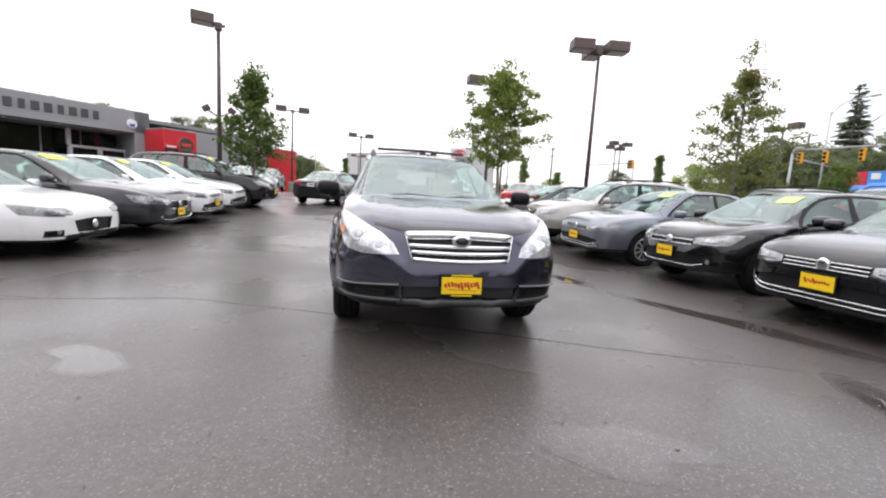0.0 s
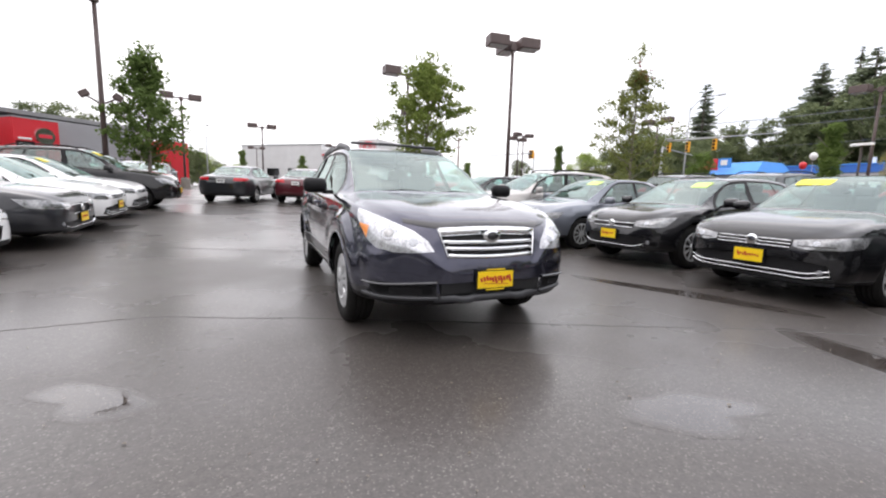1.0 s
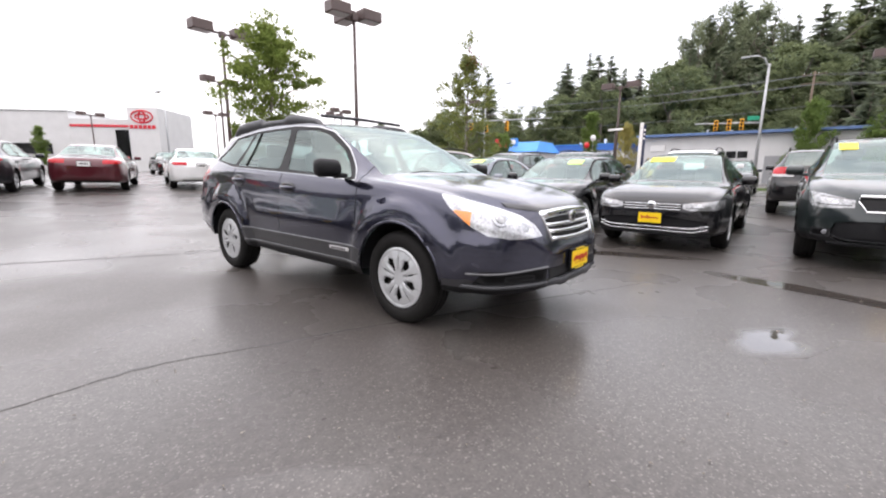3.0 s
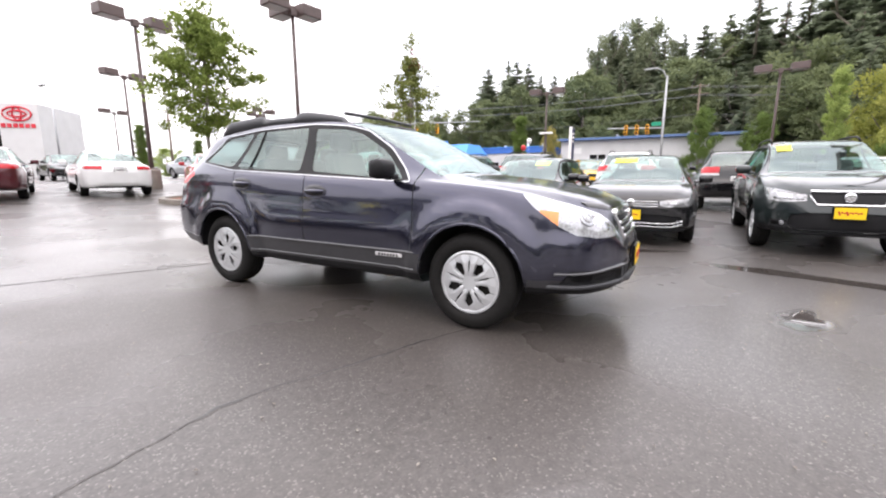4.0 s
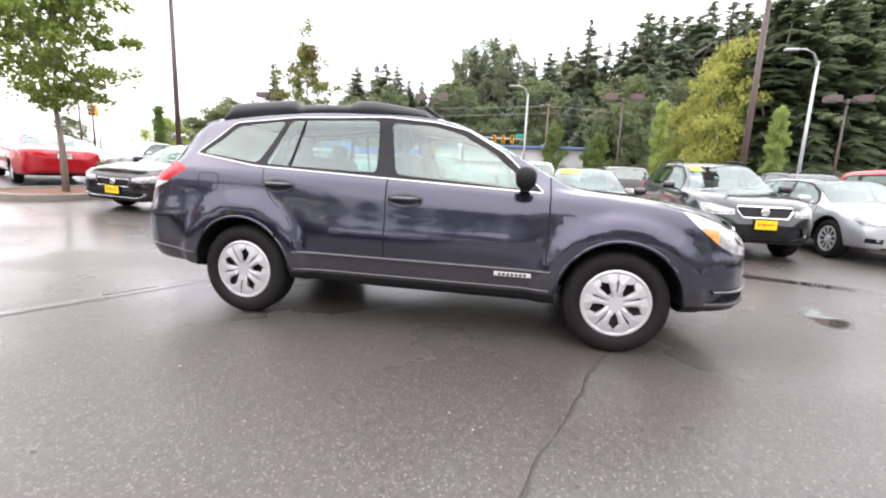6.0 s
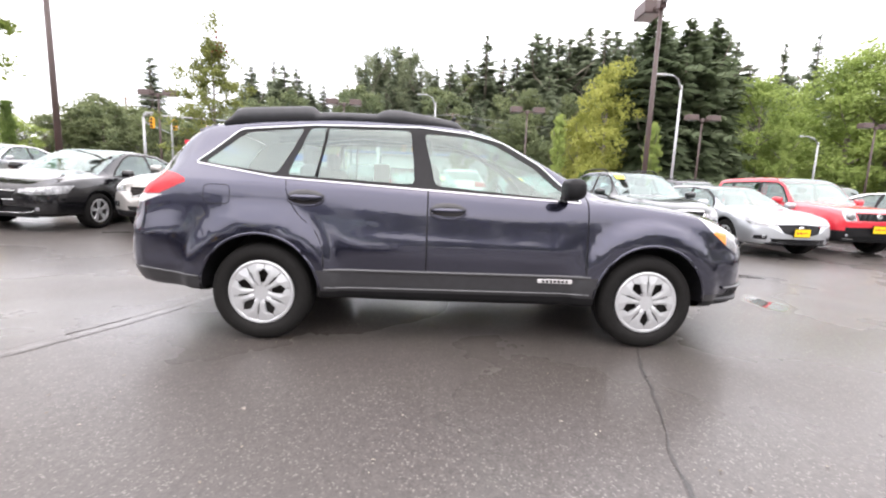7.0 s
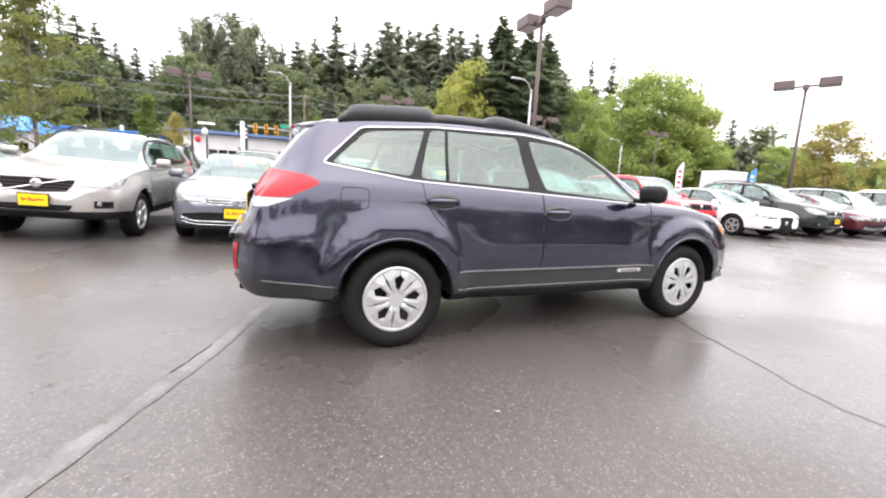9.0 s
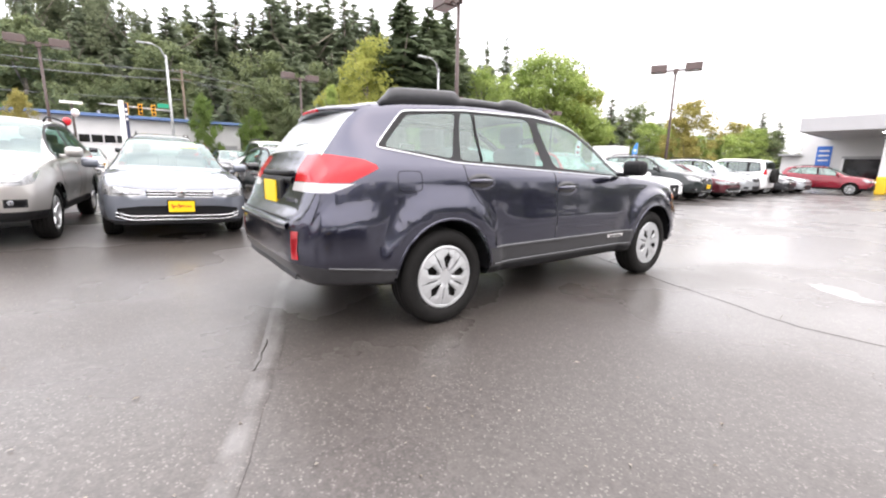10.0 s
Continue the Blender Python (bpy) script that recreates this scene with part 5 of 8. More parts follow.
# roof rails: low bar with tall moulded feet at both ends
for s in (1, -1):
    bm = bmesh.new()
    cols = []
    for f in np.linspace(-1.72, .06, 40):
        u = (f + 1.72) / 1.78
        edge = roof_z(f) - .030
        if f < -1.02:
            top = .10 * min(1, (f + 1.72) / .10) * min(1, (-1.02 - f) / .10 + .35)
        elif f > -.62:
            top = .032 + .062 * min(1, max(0, (f + .62) / .05)) * min(1, max(0.02, (.06 - f) / .50)) - .03 * (f > 0)
        else:
            top = .058
        top = max(top, .028 if -1.66 < f < .0 else .008)
        y = s * (.565 if f < -.2 else .565 + .02 * (f + .2))
        low = edge - .012 if (f < -1.0 or f > -.6) else edge + .0
        cols.append([bm.verts.new((f, y + s * dy, zz)) for dy, zz in ((.032, low), (.026, edge + top * .8), (.010, edge + top), (-.014, edge + top), (-.028, edge + top * .8), (-.032, low))])
    for a, b in zip(cols, cols[1:]):
        for i in range(6):
            bm.faces.new((a[i], b[i], b[(i + 1) % 6], a[(i + 1) % 6]))
    bm.faces.new(cols[0])
    bm.faces.new(cols[-1][::-1])
    bmesh.ops.recalc_face_normals(bm, faces=bm.faces)
    part("roof_rail", bm, GREY_PLASTIC, hero, "black plastic roof rail", True)
# folded cross bar on the roof
part("cross_bar", tube([(-.05, -.52, roof_z(-.05) + .05), (-.06, 0, roof_z(-.06) + .06), (-.05, .52, roof_z(-.05) + .05)], [.016] * 3, 8), GREY_PLASTIC, hero, smooth=True)
part("cross_bar", tube([(-1.15, -.52, roof_z(-1.15) + .05), (-1.15, 0, roof_z(-1.15) + .06), (-1.15, .52, roof_z(-1.15) + .05)], [.016] * 3, 8), GREY_PLASTIC, hero, smooth=True)
# tailgate spoiler
bm = bmesh.new()
cols = []
for t in np.linspace(-1, 1, 17):
    y, back_x = .585 * t, -1.99 + .09 * t * t
    z0 = 1.50 - .035 * t * t
    cols.append([bm.verts.new(p) for p in ((-1.78, y, z0 + .043), (back_x + .05, y, z0 + .022), (back_x, y, z0 + .002), (back_x + .01, y, z0 - .022), (-1.86, y, z0 - .02))])
for a, b in zip(cols, cols[1:]):
    for i in range(4):
        bm.faces.new((a[i], a[i + 1], b[i + 1], b[i]))
bm.faces.new(cols[0])
bm.faces.new(cols[-1][::-1])
bmesh.ops.recalc_face_normals(bm, faces=bm.faces)
spoiler = part("tailgate_spoiler", bm, GRAPHITE, hero, smooth=True)
part("brake_lamp", box(-1.985, 0, 1.488, .02, .30, .022, .006), REDLENS, spoiler)

# front: bright grille frame and bars, badge, plate
def along(y0, z0, y1, z1, bow=0.0, n=15, out=.0):
    pts = []
    for t in np.linspace(0, 1, n):
        y, z = y0 + (y1 - y0) * t, z0 + (z1 - z0) * t + bow * math.sin(math.pi * t)
        hit, _ = probe(y, z)
        pts.append((hit.x + out, y, z))
    return pts


def flat_band(pts, height, depth=.02):
    bm = bmesh.new()
    cols = [[bm.verts.new((x + dx, y, z + dz)) for dx, dz in ((-depth, -height / 2), (0, -height * .42), (.004, 0), (0, height * .42), (-depth, height / 2))] for x, y, z in pts]
    for a, b in zip(cols, cols[1:]):
        for i in range(4):
            bm.faces.new((a[i], b[i], b[i + 1], a[i + 1]))
    bm.faces.new(cols[0])
    bm.faces.new(cols[-1][::-1])
    bmesh.ops.recalc_face_normals(bm, faces=bm.faces)
    return bm


def nose_x(y):
    """Plan outline of the nose."""
    return float(pchip([0, .416, .60, .70, .78, .845, .885], [2.335, 2.308, 2.235, 2.165, 2.093, 1.93, 1.74], y))


for z, half, h, bow in ((.826, .385, .064, .012), (.765, .365, .025, -.004), (.722, .352, .025, -.008), (.672, .338, .030, -.012)):
    part("grille_bar", flat_band(along(-half, z, half, z, bow, out=.008), h), CHROME, hero, "bright silver grille bar", True)
for s in (1, -1):
    part("grille_edge", flat_band([(p[0] + .008, p[1], p[2]) for p in along(s * .395, .84, s * .345, .66, 0, 7)], .03), CHROME, hero, "bright silver grille edge", True)
    # bumper fins and lamps
    part("fog_recess", skin_patch(probe, s * .43, s * .82, .395, .485, .003, n=11), PLASTIC, hero, smooth=True)
    part("fog_vent", skin_patch(probe, s * .52, s * .72, .415, .455, .006), SEAM, hero, smooth=True)
    part("bumper_fin", skin_band(probe, [(s * y, .495 - .03 * ((y - .43) / .42)) for y in np.linspace(.43, .85, 12)], .017, .014), LEDGE, hero, "satin grey bumper fin", True)
    part("bumper_fin", flat_band([(nose_x(y) + .006, s * y, .385 - .012 * ((y - .42) / .46)) for y in np.linspace(.42, .868, 16)], .028, .05), GREY_PLASTIC, hero, "satin grey lower lip", True)
    lens = hp["headlampL" if s > 0 else "headlampR"]
    for yy, zz, rad, mat, nm in ((.71, .820, .060, LENS_RING, "projector_ring"), (.71, .820, .036, LENS, "projector"), (.57, .765, .036, LENS_RING, "side_light")):
        part(nm, skin_disc(probe, s * yy, zz, rad, .001 if nm != "projector" else .007), mat, lens, smooth=True)
    # side badge strip, reflectors, lower white lamp
    part("side_badge", box(.685, s * .9075, .487, .25, .012, .030, .004), WHITELENS, hero, "silver nameplate with unreadable lettering")
    bars = bmesh.new()
    for i in range(7):
        add_box(bars, .60 + .028 * i, s * .9142, .487, .018, .002, .016)
    part("nameplate_bars", bars, SEAM, hero)
    part("rear_reflector", skin_patch(probe, s * .662, s * .712, .545, .715, .004, 1), REDLENS, hero, smooth=True)
    # arch lips
    for f, r in hero_wheels:
        pts = []
        for i in range(25):
            a = math.pi * (.02 + .96 * i / 24)
            px, pz = f + (r + .064) * math.cos(a), r + .01 + (r + .064) * math.sin(a)
            pts.append((px, s * (probe.beside(px, pz, s) - .004), pz))
        part("arch_lip", tube(pts, [.010] * 25, 6), GRAPHITE, hero, smooth=True)
    # bright-edged ledge on top of the door cladding
    part("cladding_edge", tube([(f, s * (probe.beside(f, .523, s) + .003), .523) for f in np.linspace(-.93, .93, 22)], [.0105] * 22, 6), LEDGE, hero, smooth=True)
    part("cladding_edge", tube([(f, s * (probe.beside(f, .446 - .11 * (f + 1.70), s) + .003), .446 - .11 * (f + 1.70)) for f in np.linspace(-2.20, -1.78, 9)], [.007] * 9, 6), LEDGE, hero, smooth=True)
    part("sill_ledge", tube([(f, s * (probe.beside(f, .395, s) + .004), .395) for f in np.linspace(-.93, .93, 22)], [.009] * 22, 6), LEDGE, hero, smooth=True)
    bar = [(-1.005 + .045 * u, .356 * u + 1.16) for u in np.linspace(0, .97, 7)]
    part("glass_divider", tube([(f, s * (probe.beside(f, z, s) - .004), z) for f, z in bar], [.011] * 7, 6), PLASTIC, hero, smooth=True)
    # shut line of the rear door, bending forward over the arch
    line = rounded([(-1.20, 1.125), (-1.185, 1.03), (-1.11, .90), (-1.005, .80), (-.945, .68), (-.93, .54)], 5)
    part("panel_gap", tube([(f, s * (probe.beside(f, z, s) - .001), z) for f, z in line], [.0038] * len(line), 5), SEAM, hero)
    # handle recesses: dark dome for the hollow's shade, lip tube for its sky glint
    for f, z in ((-.09, .955), (-1.06, 1.012)):
        bm = bmesh.new()
        bmesh.ops.create_uvsphere(bm, u_segments=20, v_segments=8, radius=1)
        w = probe.beside(f, z, s)
        bmesh.ops.scale(bm, verts=bm.verts, vec=(.130, .010, .056))
        bmesh.ops.translate(bm, verts=bm.verts, vec=(f, s * w, z))
        part("recess_shade", bm, SMOKED, hero, smooth=True)
        lip = [(f + .128 * math.cos(a), s * (w + .005), z + .055 * math.sin(a)) for a in np.linspace(math.pi * 1.02, math.pi * 1.98, 17)]
        part("recess_glint_lip", tube(lip, [.004] + [.009] * 15 + [.004], 6), GRAPHITE, hero, smooth=True)
        part("door_handle", tube([(f - .115, s * (w + .006), z + .002), (f - .06, s * (w + .032), z + .004), (f + .05, s * (w + .032), z + .004), (f + .115, s * (w + .006), z + .004)], [.012, .017, .017, .012], 10), GRAPHITE, hero, smooth=True)
bm = lathe([(0, -.012), (.030, -.010), (.045, 0)], 24)
bmesh.ops.rotate(bm, verts=bm.verts, matrix=Matrix.Rotation(radians(90), 3, "Z"))
bmesh.ops.scale(bm, verts=bm.verts, vec=(1, 1.6, 1))
bmesh.ops.translate(bm, verts=bm.verts, vec=(probe(0, .80)[0].x + .03, 0, .805))
part("front_badge", bm, CHROME, hero, smooth=True)
bm = lathe([(0, -.016), (.024, -.014), (.034, -.006)], 24)
bmesh.ops.rotate(bm, verts=bm.verts, matrix=Matrix.Rotation(radians(90), 3, "Z"))
bmesh.ops.scale(bm, verts=bm.verts, vec=(1, 1.6, 1))
bmesh.ops.translate(bm, verts=bm.verts, vec=(probe(0, .80)[0].x + .03, 0, .805))
part("badge_field", bm, SMOKED, hero, smooth=True)
fx = probe(0, .50)[0].x + .03
fx -= .012
holder = part("plate_frame", box(fx, 0, .505, .02, .305, .155, .006), PLASTIC, hero)
for z in (.576, .434):
    part("frame_lettering", box(fx + .011, 0, z, .002, .15, .010), YELLOW, holder)
part("front_plate", box(fx + .012, 0, .505, .006, .285, .118), YELLOW, hero, "yellow dealer plate with red script")
bars = bmesh.new()
rng = random.Random(11)
for i in range(11):
    add_box(bars, fx + .0165, .115 - .023 * i, .508 + rng.uniform(-.005, .008), .002, .016, (.048 if i in (0, 3, 5) else .026) + rng.uniform(0, .01), 0, Matrix.Rotation(radians(18), 4, "X"))
add_box(bars, fx + .0165, 0, .474, .002, .20, .004, 0, Matrix.Rotation(radians(-3), 4, "X"))
part("plate_script", bars, SCRIPT_RED, hero)
# skid plate under the nose
part("skid_plate", flat_band([(2.345 - .05 * (y / .44) ** 2, y, .376 - (.012 if .16 < abs(y) < .26 else 0)) for y in np.linspace(-.44, .44, 25)], .055, .08), GREY_PLASTIC, hero, "grey plastic skid plate", True)
part("lower_mesh", box(2.29, 0, .450, .056, .80, .095, .01), SEAM, hero)
# smoked deflector along the front edge of the bonnet
bm = bmesh.new()
grid = []
for y in np.linspace(-.60, .60, 41):
    low = .850 + .035 * max(0, (abs(y) - .36) / .24) ** 1.5
    col = []
    for t in np.linspace(0, 1, 5):
        hit, no = probe(y, low + t * (.050 - .02 * (abs(y) / .6) ** 3))
        col.append(bm.verts.new(hit + no * (.007 if 0 < t < 1 else .003)))
    grid.append(col)
for a, b in zip(grid, grid[1:]):
    for i in range(4):
        bm.faces.new((a[i], b[i], b[i + 1], a[i + 1]))
bmesh.ops.recalc_face_normals(bm, faces=bm.faces)
part("bonnet_deflector", bm, SMOKED, hero, "smoked dark plastic bonnet deflector", True)
# rear plate, badge bar and emblem on the tailgate
hit, no = probe(0, .905, 1)
part("plate_recess", box(-2.275, 0, .93, .03, .52, .17, .02), PLASTIC, hero)
part("rear_plate", box(-2.297, 0, .925, .008, .305, .15), YELLOW, hero, "yellow dealer plate")
part("rear_garnish", box(-2.235, 0, 1.05, .05, .70, .035, .012), PLASTIC, hero, smooth=True)
for i in range(4):
    part("tail_badge", box(probe(-.40 - .045 * i, .885, 1)[0].x - .004, -.40 - .045 * i, .885, .01, .034, .022), CHROME, hero)
# bumper shelf under the tailgate, its seam, and a lower plastic lip
part("bumper_shelf", skin_band(probe, [(y, .742) for y in np.linspace(-.62, .62, 31)], .045, .016, 1), GRAPHITE, hero, smooth=True)
part("bumper_seam", skin_band(probe, [(y, .778) for y in np.linspace(-.62, .62, 27)], .010, .002, 1), SEAM, hero)
part("rear_lip", skin_band(probe, [(y, .425) for y in np.linspace(-.63, .63, 27)], .05, .010, 1), GREY_PLASTIC, hero, "dark grey plastic rear lip", True)
part("tailgate_handle", skin_band(probe, [(y, 1.005) for y in np.linspace(-.40, .40, 17)], .045, .014, 1), PLASTIC, hero, smooth=True)
# wipers
for y0, y1 in ((-.55, .05), (.02, .56)):
    pts = [(1.08 - .02 * abs(y0), y0, 1.082), (1.02, (y0 + y1) / 2, 1.115), (1.04 - .05 * abs(y1), y1, 1.105)]
    part("wiper", tube(pts, [.009, .008, .006], 6), PLASTIC, hero)
part("rear_wiper", tube([(-2.10, -.05, 1.24), (-2.09, -.28, 1.25)], [.01, .007], 6), PLASTIC, hero)
# fuel flap outline, steering wheel, mirror
pts = []
for i in range(29):
    a = 2 * math.pi * i / 28
    u, v = math.cos(a), math.sin(a)
    pts.append((-1.655 + .088 * math.copysign(abs(u) ** .4, u), -probe.beside(-1.655 + .088 * math.copysign(abs(u) ** .4, u), 1.015 + .065 * math.copysign(abs(v) ** .4, v), -1), 1.015 + .065 * math.copysign(abs(v) ** .4, v)))
part("fuel_flap_gap", tube(pts, [.0026] * 29, 5), SEAM, hero)
bm = bmesh.new()
ring = [(math.cos(a) * .0, .19 * math.cos(a), .19 * math.sin(a)) for a in [2 * math.pi * i / 24 for i in range(25)]]
add_tube(bm, [(p[0], p[1], p[2]) for p in ring], [.016] * 25, 8)
bmesh.ops.rotate(bm, verts=bm.verts, matrix=Matrix.Rotation(radians(-22), 3, "Y"))
bmesh.ops.translate(bm, verts=bm.verts, vec=(.52, .36, .98))
part("steering_wheel", bm, PLASTIC, hero, smooth=True)
part("inside_mirror", box(.36, 0, 1.40, .03, .22, .06, .015), PLASTIC, hero)
part("price_sheet", box(-.72, .70, 1.24, .16, .003, .20), WHITE, hero, "white window price sheet")

# ---- the other cars ----
# style, front or rear x/y, heading, paint, label, category, options; place is the middle of the car
CARS = [
    ("saloon", 5.55, 7.15, 180, BLACKP, "wet black sedan with chrome grille, nose out", "car", dict(rim="five", plate="front")),
    ("crossover", 5.74, 4.76, 175.5, BEIGEP, "wet warm-silver crossover with slatted black grille", "suv", dict(rim="five", plate="front", band=CHROME)),
    ("compact", 5.88, 2.62, 180, BLUEGREYP, "wet blue-grey compact sedan with a lime windscreen sticker", "car", dict(rim="ten", plate="front", sticker=(LIME, .05, .35))),
    ("hatch", 5.90, .30, 180, BLACKP, "wet black hatchback with a lime windscreen sticker", "car", dict(rim="ten", plate="front", sticker=(LIME, .15, .3))),
    ("compact", 5.96, -1.95, 180, BLACKP, "wet black compact sedan with an orange windscreen sticker", "car", dict(rim="twin", plate="front", sticker=(STICKER, -.5, .4))),
    ("suv", 5.92, -4.50, 180, GREENBLACKP, "wet greenish-black SUV with a silver grille frame", "suv", dict(rim="ten", plate="front", band=CHROME, sticker=(STICKER, -.55, .2))),
    ("sport_hatch", 6.15, -7.0, 180, SILVERP, "wet silver hatchback with a dark open grille", "car", dict(rim="ten", plate="front")),
    ("jeep", 6.67, -9.2, 180, ORANGEREDP, "wet bright red boxy small SUV with slotted grille", "suv", dict(rim="five", plate="front", clad=PLASTIC)),
    ("spindle", 6.35, -12.1, 180, WHITEP, "wet white sports sedan with a dark spindle grille", "car", dict(rim="twin", plate="none")),
    ("big_suv", 6.35, -14.9, 180, GREENBLACKP, "wet dark green-black large SUV", "suv", dict(rim="five", plate="front", band=CHROME)),
    ("compact", 6.30, -17.5, 180, MAROONP, "wet maroon sedan in the long row", "car", dict(rim="ten", plate="none")),
    ("big_suv", 6.40, -20.2, 180, SILVERP, "wet silver-grey large SUV with bright rims", "suv", dict(rim="five", plate="none")),
    ("tall_jeep", 6.5, -23.1, 0, WHITEP, "wet white boxy off-roader, spare wheel on its tail", "suv", dict(rim="five", plate="none", tint=TINTED)),
    ("compact", 6.5, -25.9, 180, DARKGREYP, "wet dark grey sedan in the long row", "car", dict(plate="none")),
    ("compact", 6.4, -28.4, 180, SILVERP, "wet silver sedan in the long row", "car", dict(plate="none")),
    ("suv", 4.0, -31.0, 182, CRIMSONP, "wet red SUV parked by the canopy", "suv", dict(plate="none")),
    ("coupe", -6.60, 1.80, 0, WHITEP, "wet white sports coupe with a dark lower grille", "car", dict(rim="five", plate="none")),
    ("saloon", -6.62, 4.05, 0, DARKGREYP, "wet dark grey sedan with a yellow windscreen sticker", "car", dict(rim="five", plate="front", sticker=(STICKER, -.5, .5))),
    ("compact", -6.52, 6.25, 0, WHITEP, "wet white compact car with a yellow sticker", "car", dict(rim="ten", plate="front", sticker=(STICKER, -.5, .3))),
    ("compact", -6.55, 8.5, 0, WHITEP, "wet white compact sedan with a dark grille", "car", dict(rim="ten", plate="none", sticker=(STICKER, -.5, .3))),
    ("big_suv", -6.08, 11.05, 0, BLACKP, "wet black large SUV with a yellow sticker", "suv", dict(rim="five", plate="front", sticker=(STICKER, -.5, .3))),
    ("low_saloon", -6.0, 17.2, 90, SILVERP, "wet silver luxury sedan, tail out", "car", dict(rim="twin", plate="rear")),
    ("low_saloon", -1.96, 15.28, 72, DARKGREYP, "wet dark grey luxury sedan, tail out", "car", dict(rim="twin", plate="rear")),
    ("low_saloon", .72, 15.25, 71, MAROONP, "wet dark maroon luxury sedan, tail out", "car", dict(rim="twin", plate="rear")),
    ("low_saloon", 3.8, 15.3, 76, WHITEP, "wet white sports sedan, tail out", "car", dict(rim="five", plate="rear")),
    ("low_saloon", 7.15, 14.3, 64, REDP, "wet red sports sedan, tail towards the planted island", "car", dict(rim="five", plate="rear")),
    ("suv", 12.8, 5.1, 0, DARKGREYP, "wet dark SUV, tail towards the front row", "suv", dict(plate="rear", tint=TINTED)),
    ("big_suv", 12.9, 2.4, 0, GREENBLACKP, "wet dark green SUV, tail towards the front row", "suv", dict(plate="rear", tint=TINTED)),
    ("big_suv", 13.6, -1.0, 0, WHITEP, "wet white large SUV, tail towards the front row", "suv", dict(plate="rear", tint=TINTED)),
    ("suv", 12.4, -3.9, 0, BLACKP, "wet black SUV with red tail lamps", "suv", dict(plate="rear", tint=TINTED)),
    ("hatch", 12.7, -6.6, 0, SILVERP, "wet silver hatchback, tail towards the front row", "car", dict(plate="rear")),
    ("suv", 12.8, -9.4, 0, DARKGREYP, "wet dark grey SUV, tail towards the front row", "suv", dict(plate="rear", tint=TINTED)),
    ("compact", 12.8, -12.2, 0, WHITEP, "wet white sedan, tail towards the front row", "car", dict(plate="rear")),
    ("suv", 13.0, -15.0, 0, BLACKP, "wet black SUV, tail towards the front row", "suv", dict(plate="rear", tint=TINTED)),
    ("tall_jeep", 22.0, 2.0, 200, YELLOWP, "wet yellow boxy off-roader with a black roof", "suv", dict(plate="none")),
    ("compact", 22.5, 5.0, 180, WHITEP, "wet white sedan in the back row", "car", dict(plate="none")),
    ("suv", 22.5, -1.2, 180, DARKGREYP, "wet dark grey SUV in the back row", "suv", dict(plate="none")),
    ("saloon", 22.5, -4.2, 180, SILVERP, "wet silver sedan in the back row", "car", dict(plate="none")),
    ("compact", 22.5, -7.2, 180, BLACKP, "wet black sedan in the back row", "car", dict(plate="none")),
    ("suv", 22.5, -10.4, 180, WHITEP, "wet white SUV in the back row", "suv", dict(plate="none")),
    ("compact", 22.5, -13.4, 180, REDP, "wet red sedan in the back row", "car", dict(plate="none")),
    ("saloon", 22.5, -16.6, 180, SILVERP, "wet silver sedan in the back row", "car", dict(plate="none")),
    ("suv", 22.5, -20.0, 180, BLUEGREYP, "wet blue-grey SUV in the back row", "suv", dict(plate="none")),
    ("compact", -10.5, 26.5, 270, SILVERP, "wet silver sedan beyond the lane", "car", dict(plate="none")),
    ("suv", -7.2, 26.8, 270, DARKGREYP, "wet dark SUV beyond the lane", "suv", dict(plate="none")),
    ("compact", -2.0, 27.5, 270, WHITEP, "wet white sedan beyond the lane", "car", dict(plate="none")),
    ("saloon", 4.0, 29.0, 250, REDP, "wet red sedan beyond the lane", "car", dict(plate="none")),
    ("low_saloon", 7.0, 28.0, 262, BLACKP, "wet black sports sedan with a bright shield grille", "car", dict(plate="none", band=CHROME)),
    ("compact", 12.5, 24.5, 270, SILVERP, "wet silver sedan beyond the lane", "car", dict(plate="none")),
    ("saloon", 15.5, 24.0, 270, BLUEGREYP, "wet blue-grey sedan beyond the lane", "car", dict(plate="none")),
    ("compact", 11.5, 15.0, 180, SILVERP, "wet silver sedan beyond the planted island", "car", dict(plate="none")),
]
for style, x, y, heading, colour, label, category, options in CARS:
    car = vehicle(style, stand(x, y, heading), colour, label, category, **options)[0]
    if "spare" in label:
        spare = part("spare_wheel", lathe([(0, -.12), (.30, -.12), (.36, -.09), (.37, 0), (.36, .09), (.30, .12), (0, .12)], 24), RUBBER, car, "black spare wheel")
        spare.matrix_basis = pose(-2.2, 0, 1.02, 0, 0, 90)


# ---- light poles, signals, street lamps ----
POLE = material("brown_painted_steel", (0.075, 0.050, 0.045), 0.5, scale=3, vary=0.2)
HEAD = material("brown_lamp_housing", (0.10, 0.070, 0.065), 0.5, scale=4, vary=0.15)
GALV = material("galvanised_steel", (0.42, 0.43, 0.44), 0.5, 0.4, scale=5, vary=0.15)
TIMBER = material("weathered_pole_timber", (0.16, 0.12, 0.09), 0.9, scale=6, vary=0.3, bump=0.4)
SIGNAL = material("signal_yellow", (0.80, 0.36, 0.01), 0.5, vary=0.1)
SIGNGREEN = material("street_sign_green", (0.0, 0.28, 0.16), 0.5, vary=0.05)
DIFFUSER = material("lamp_diffuser", (0.42, 0.41, 0.40), 0.3, vary=0.1)


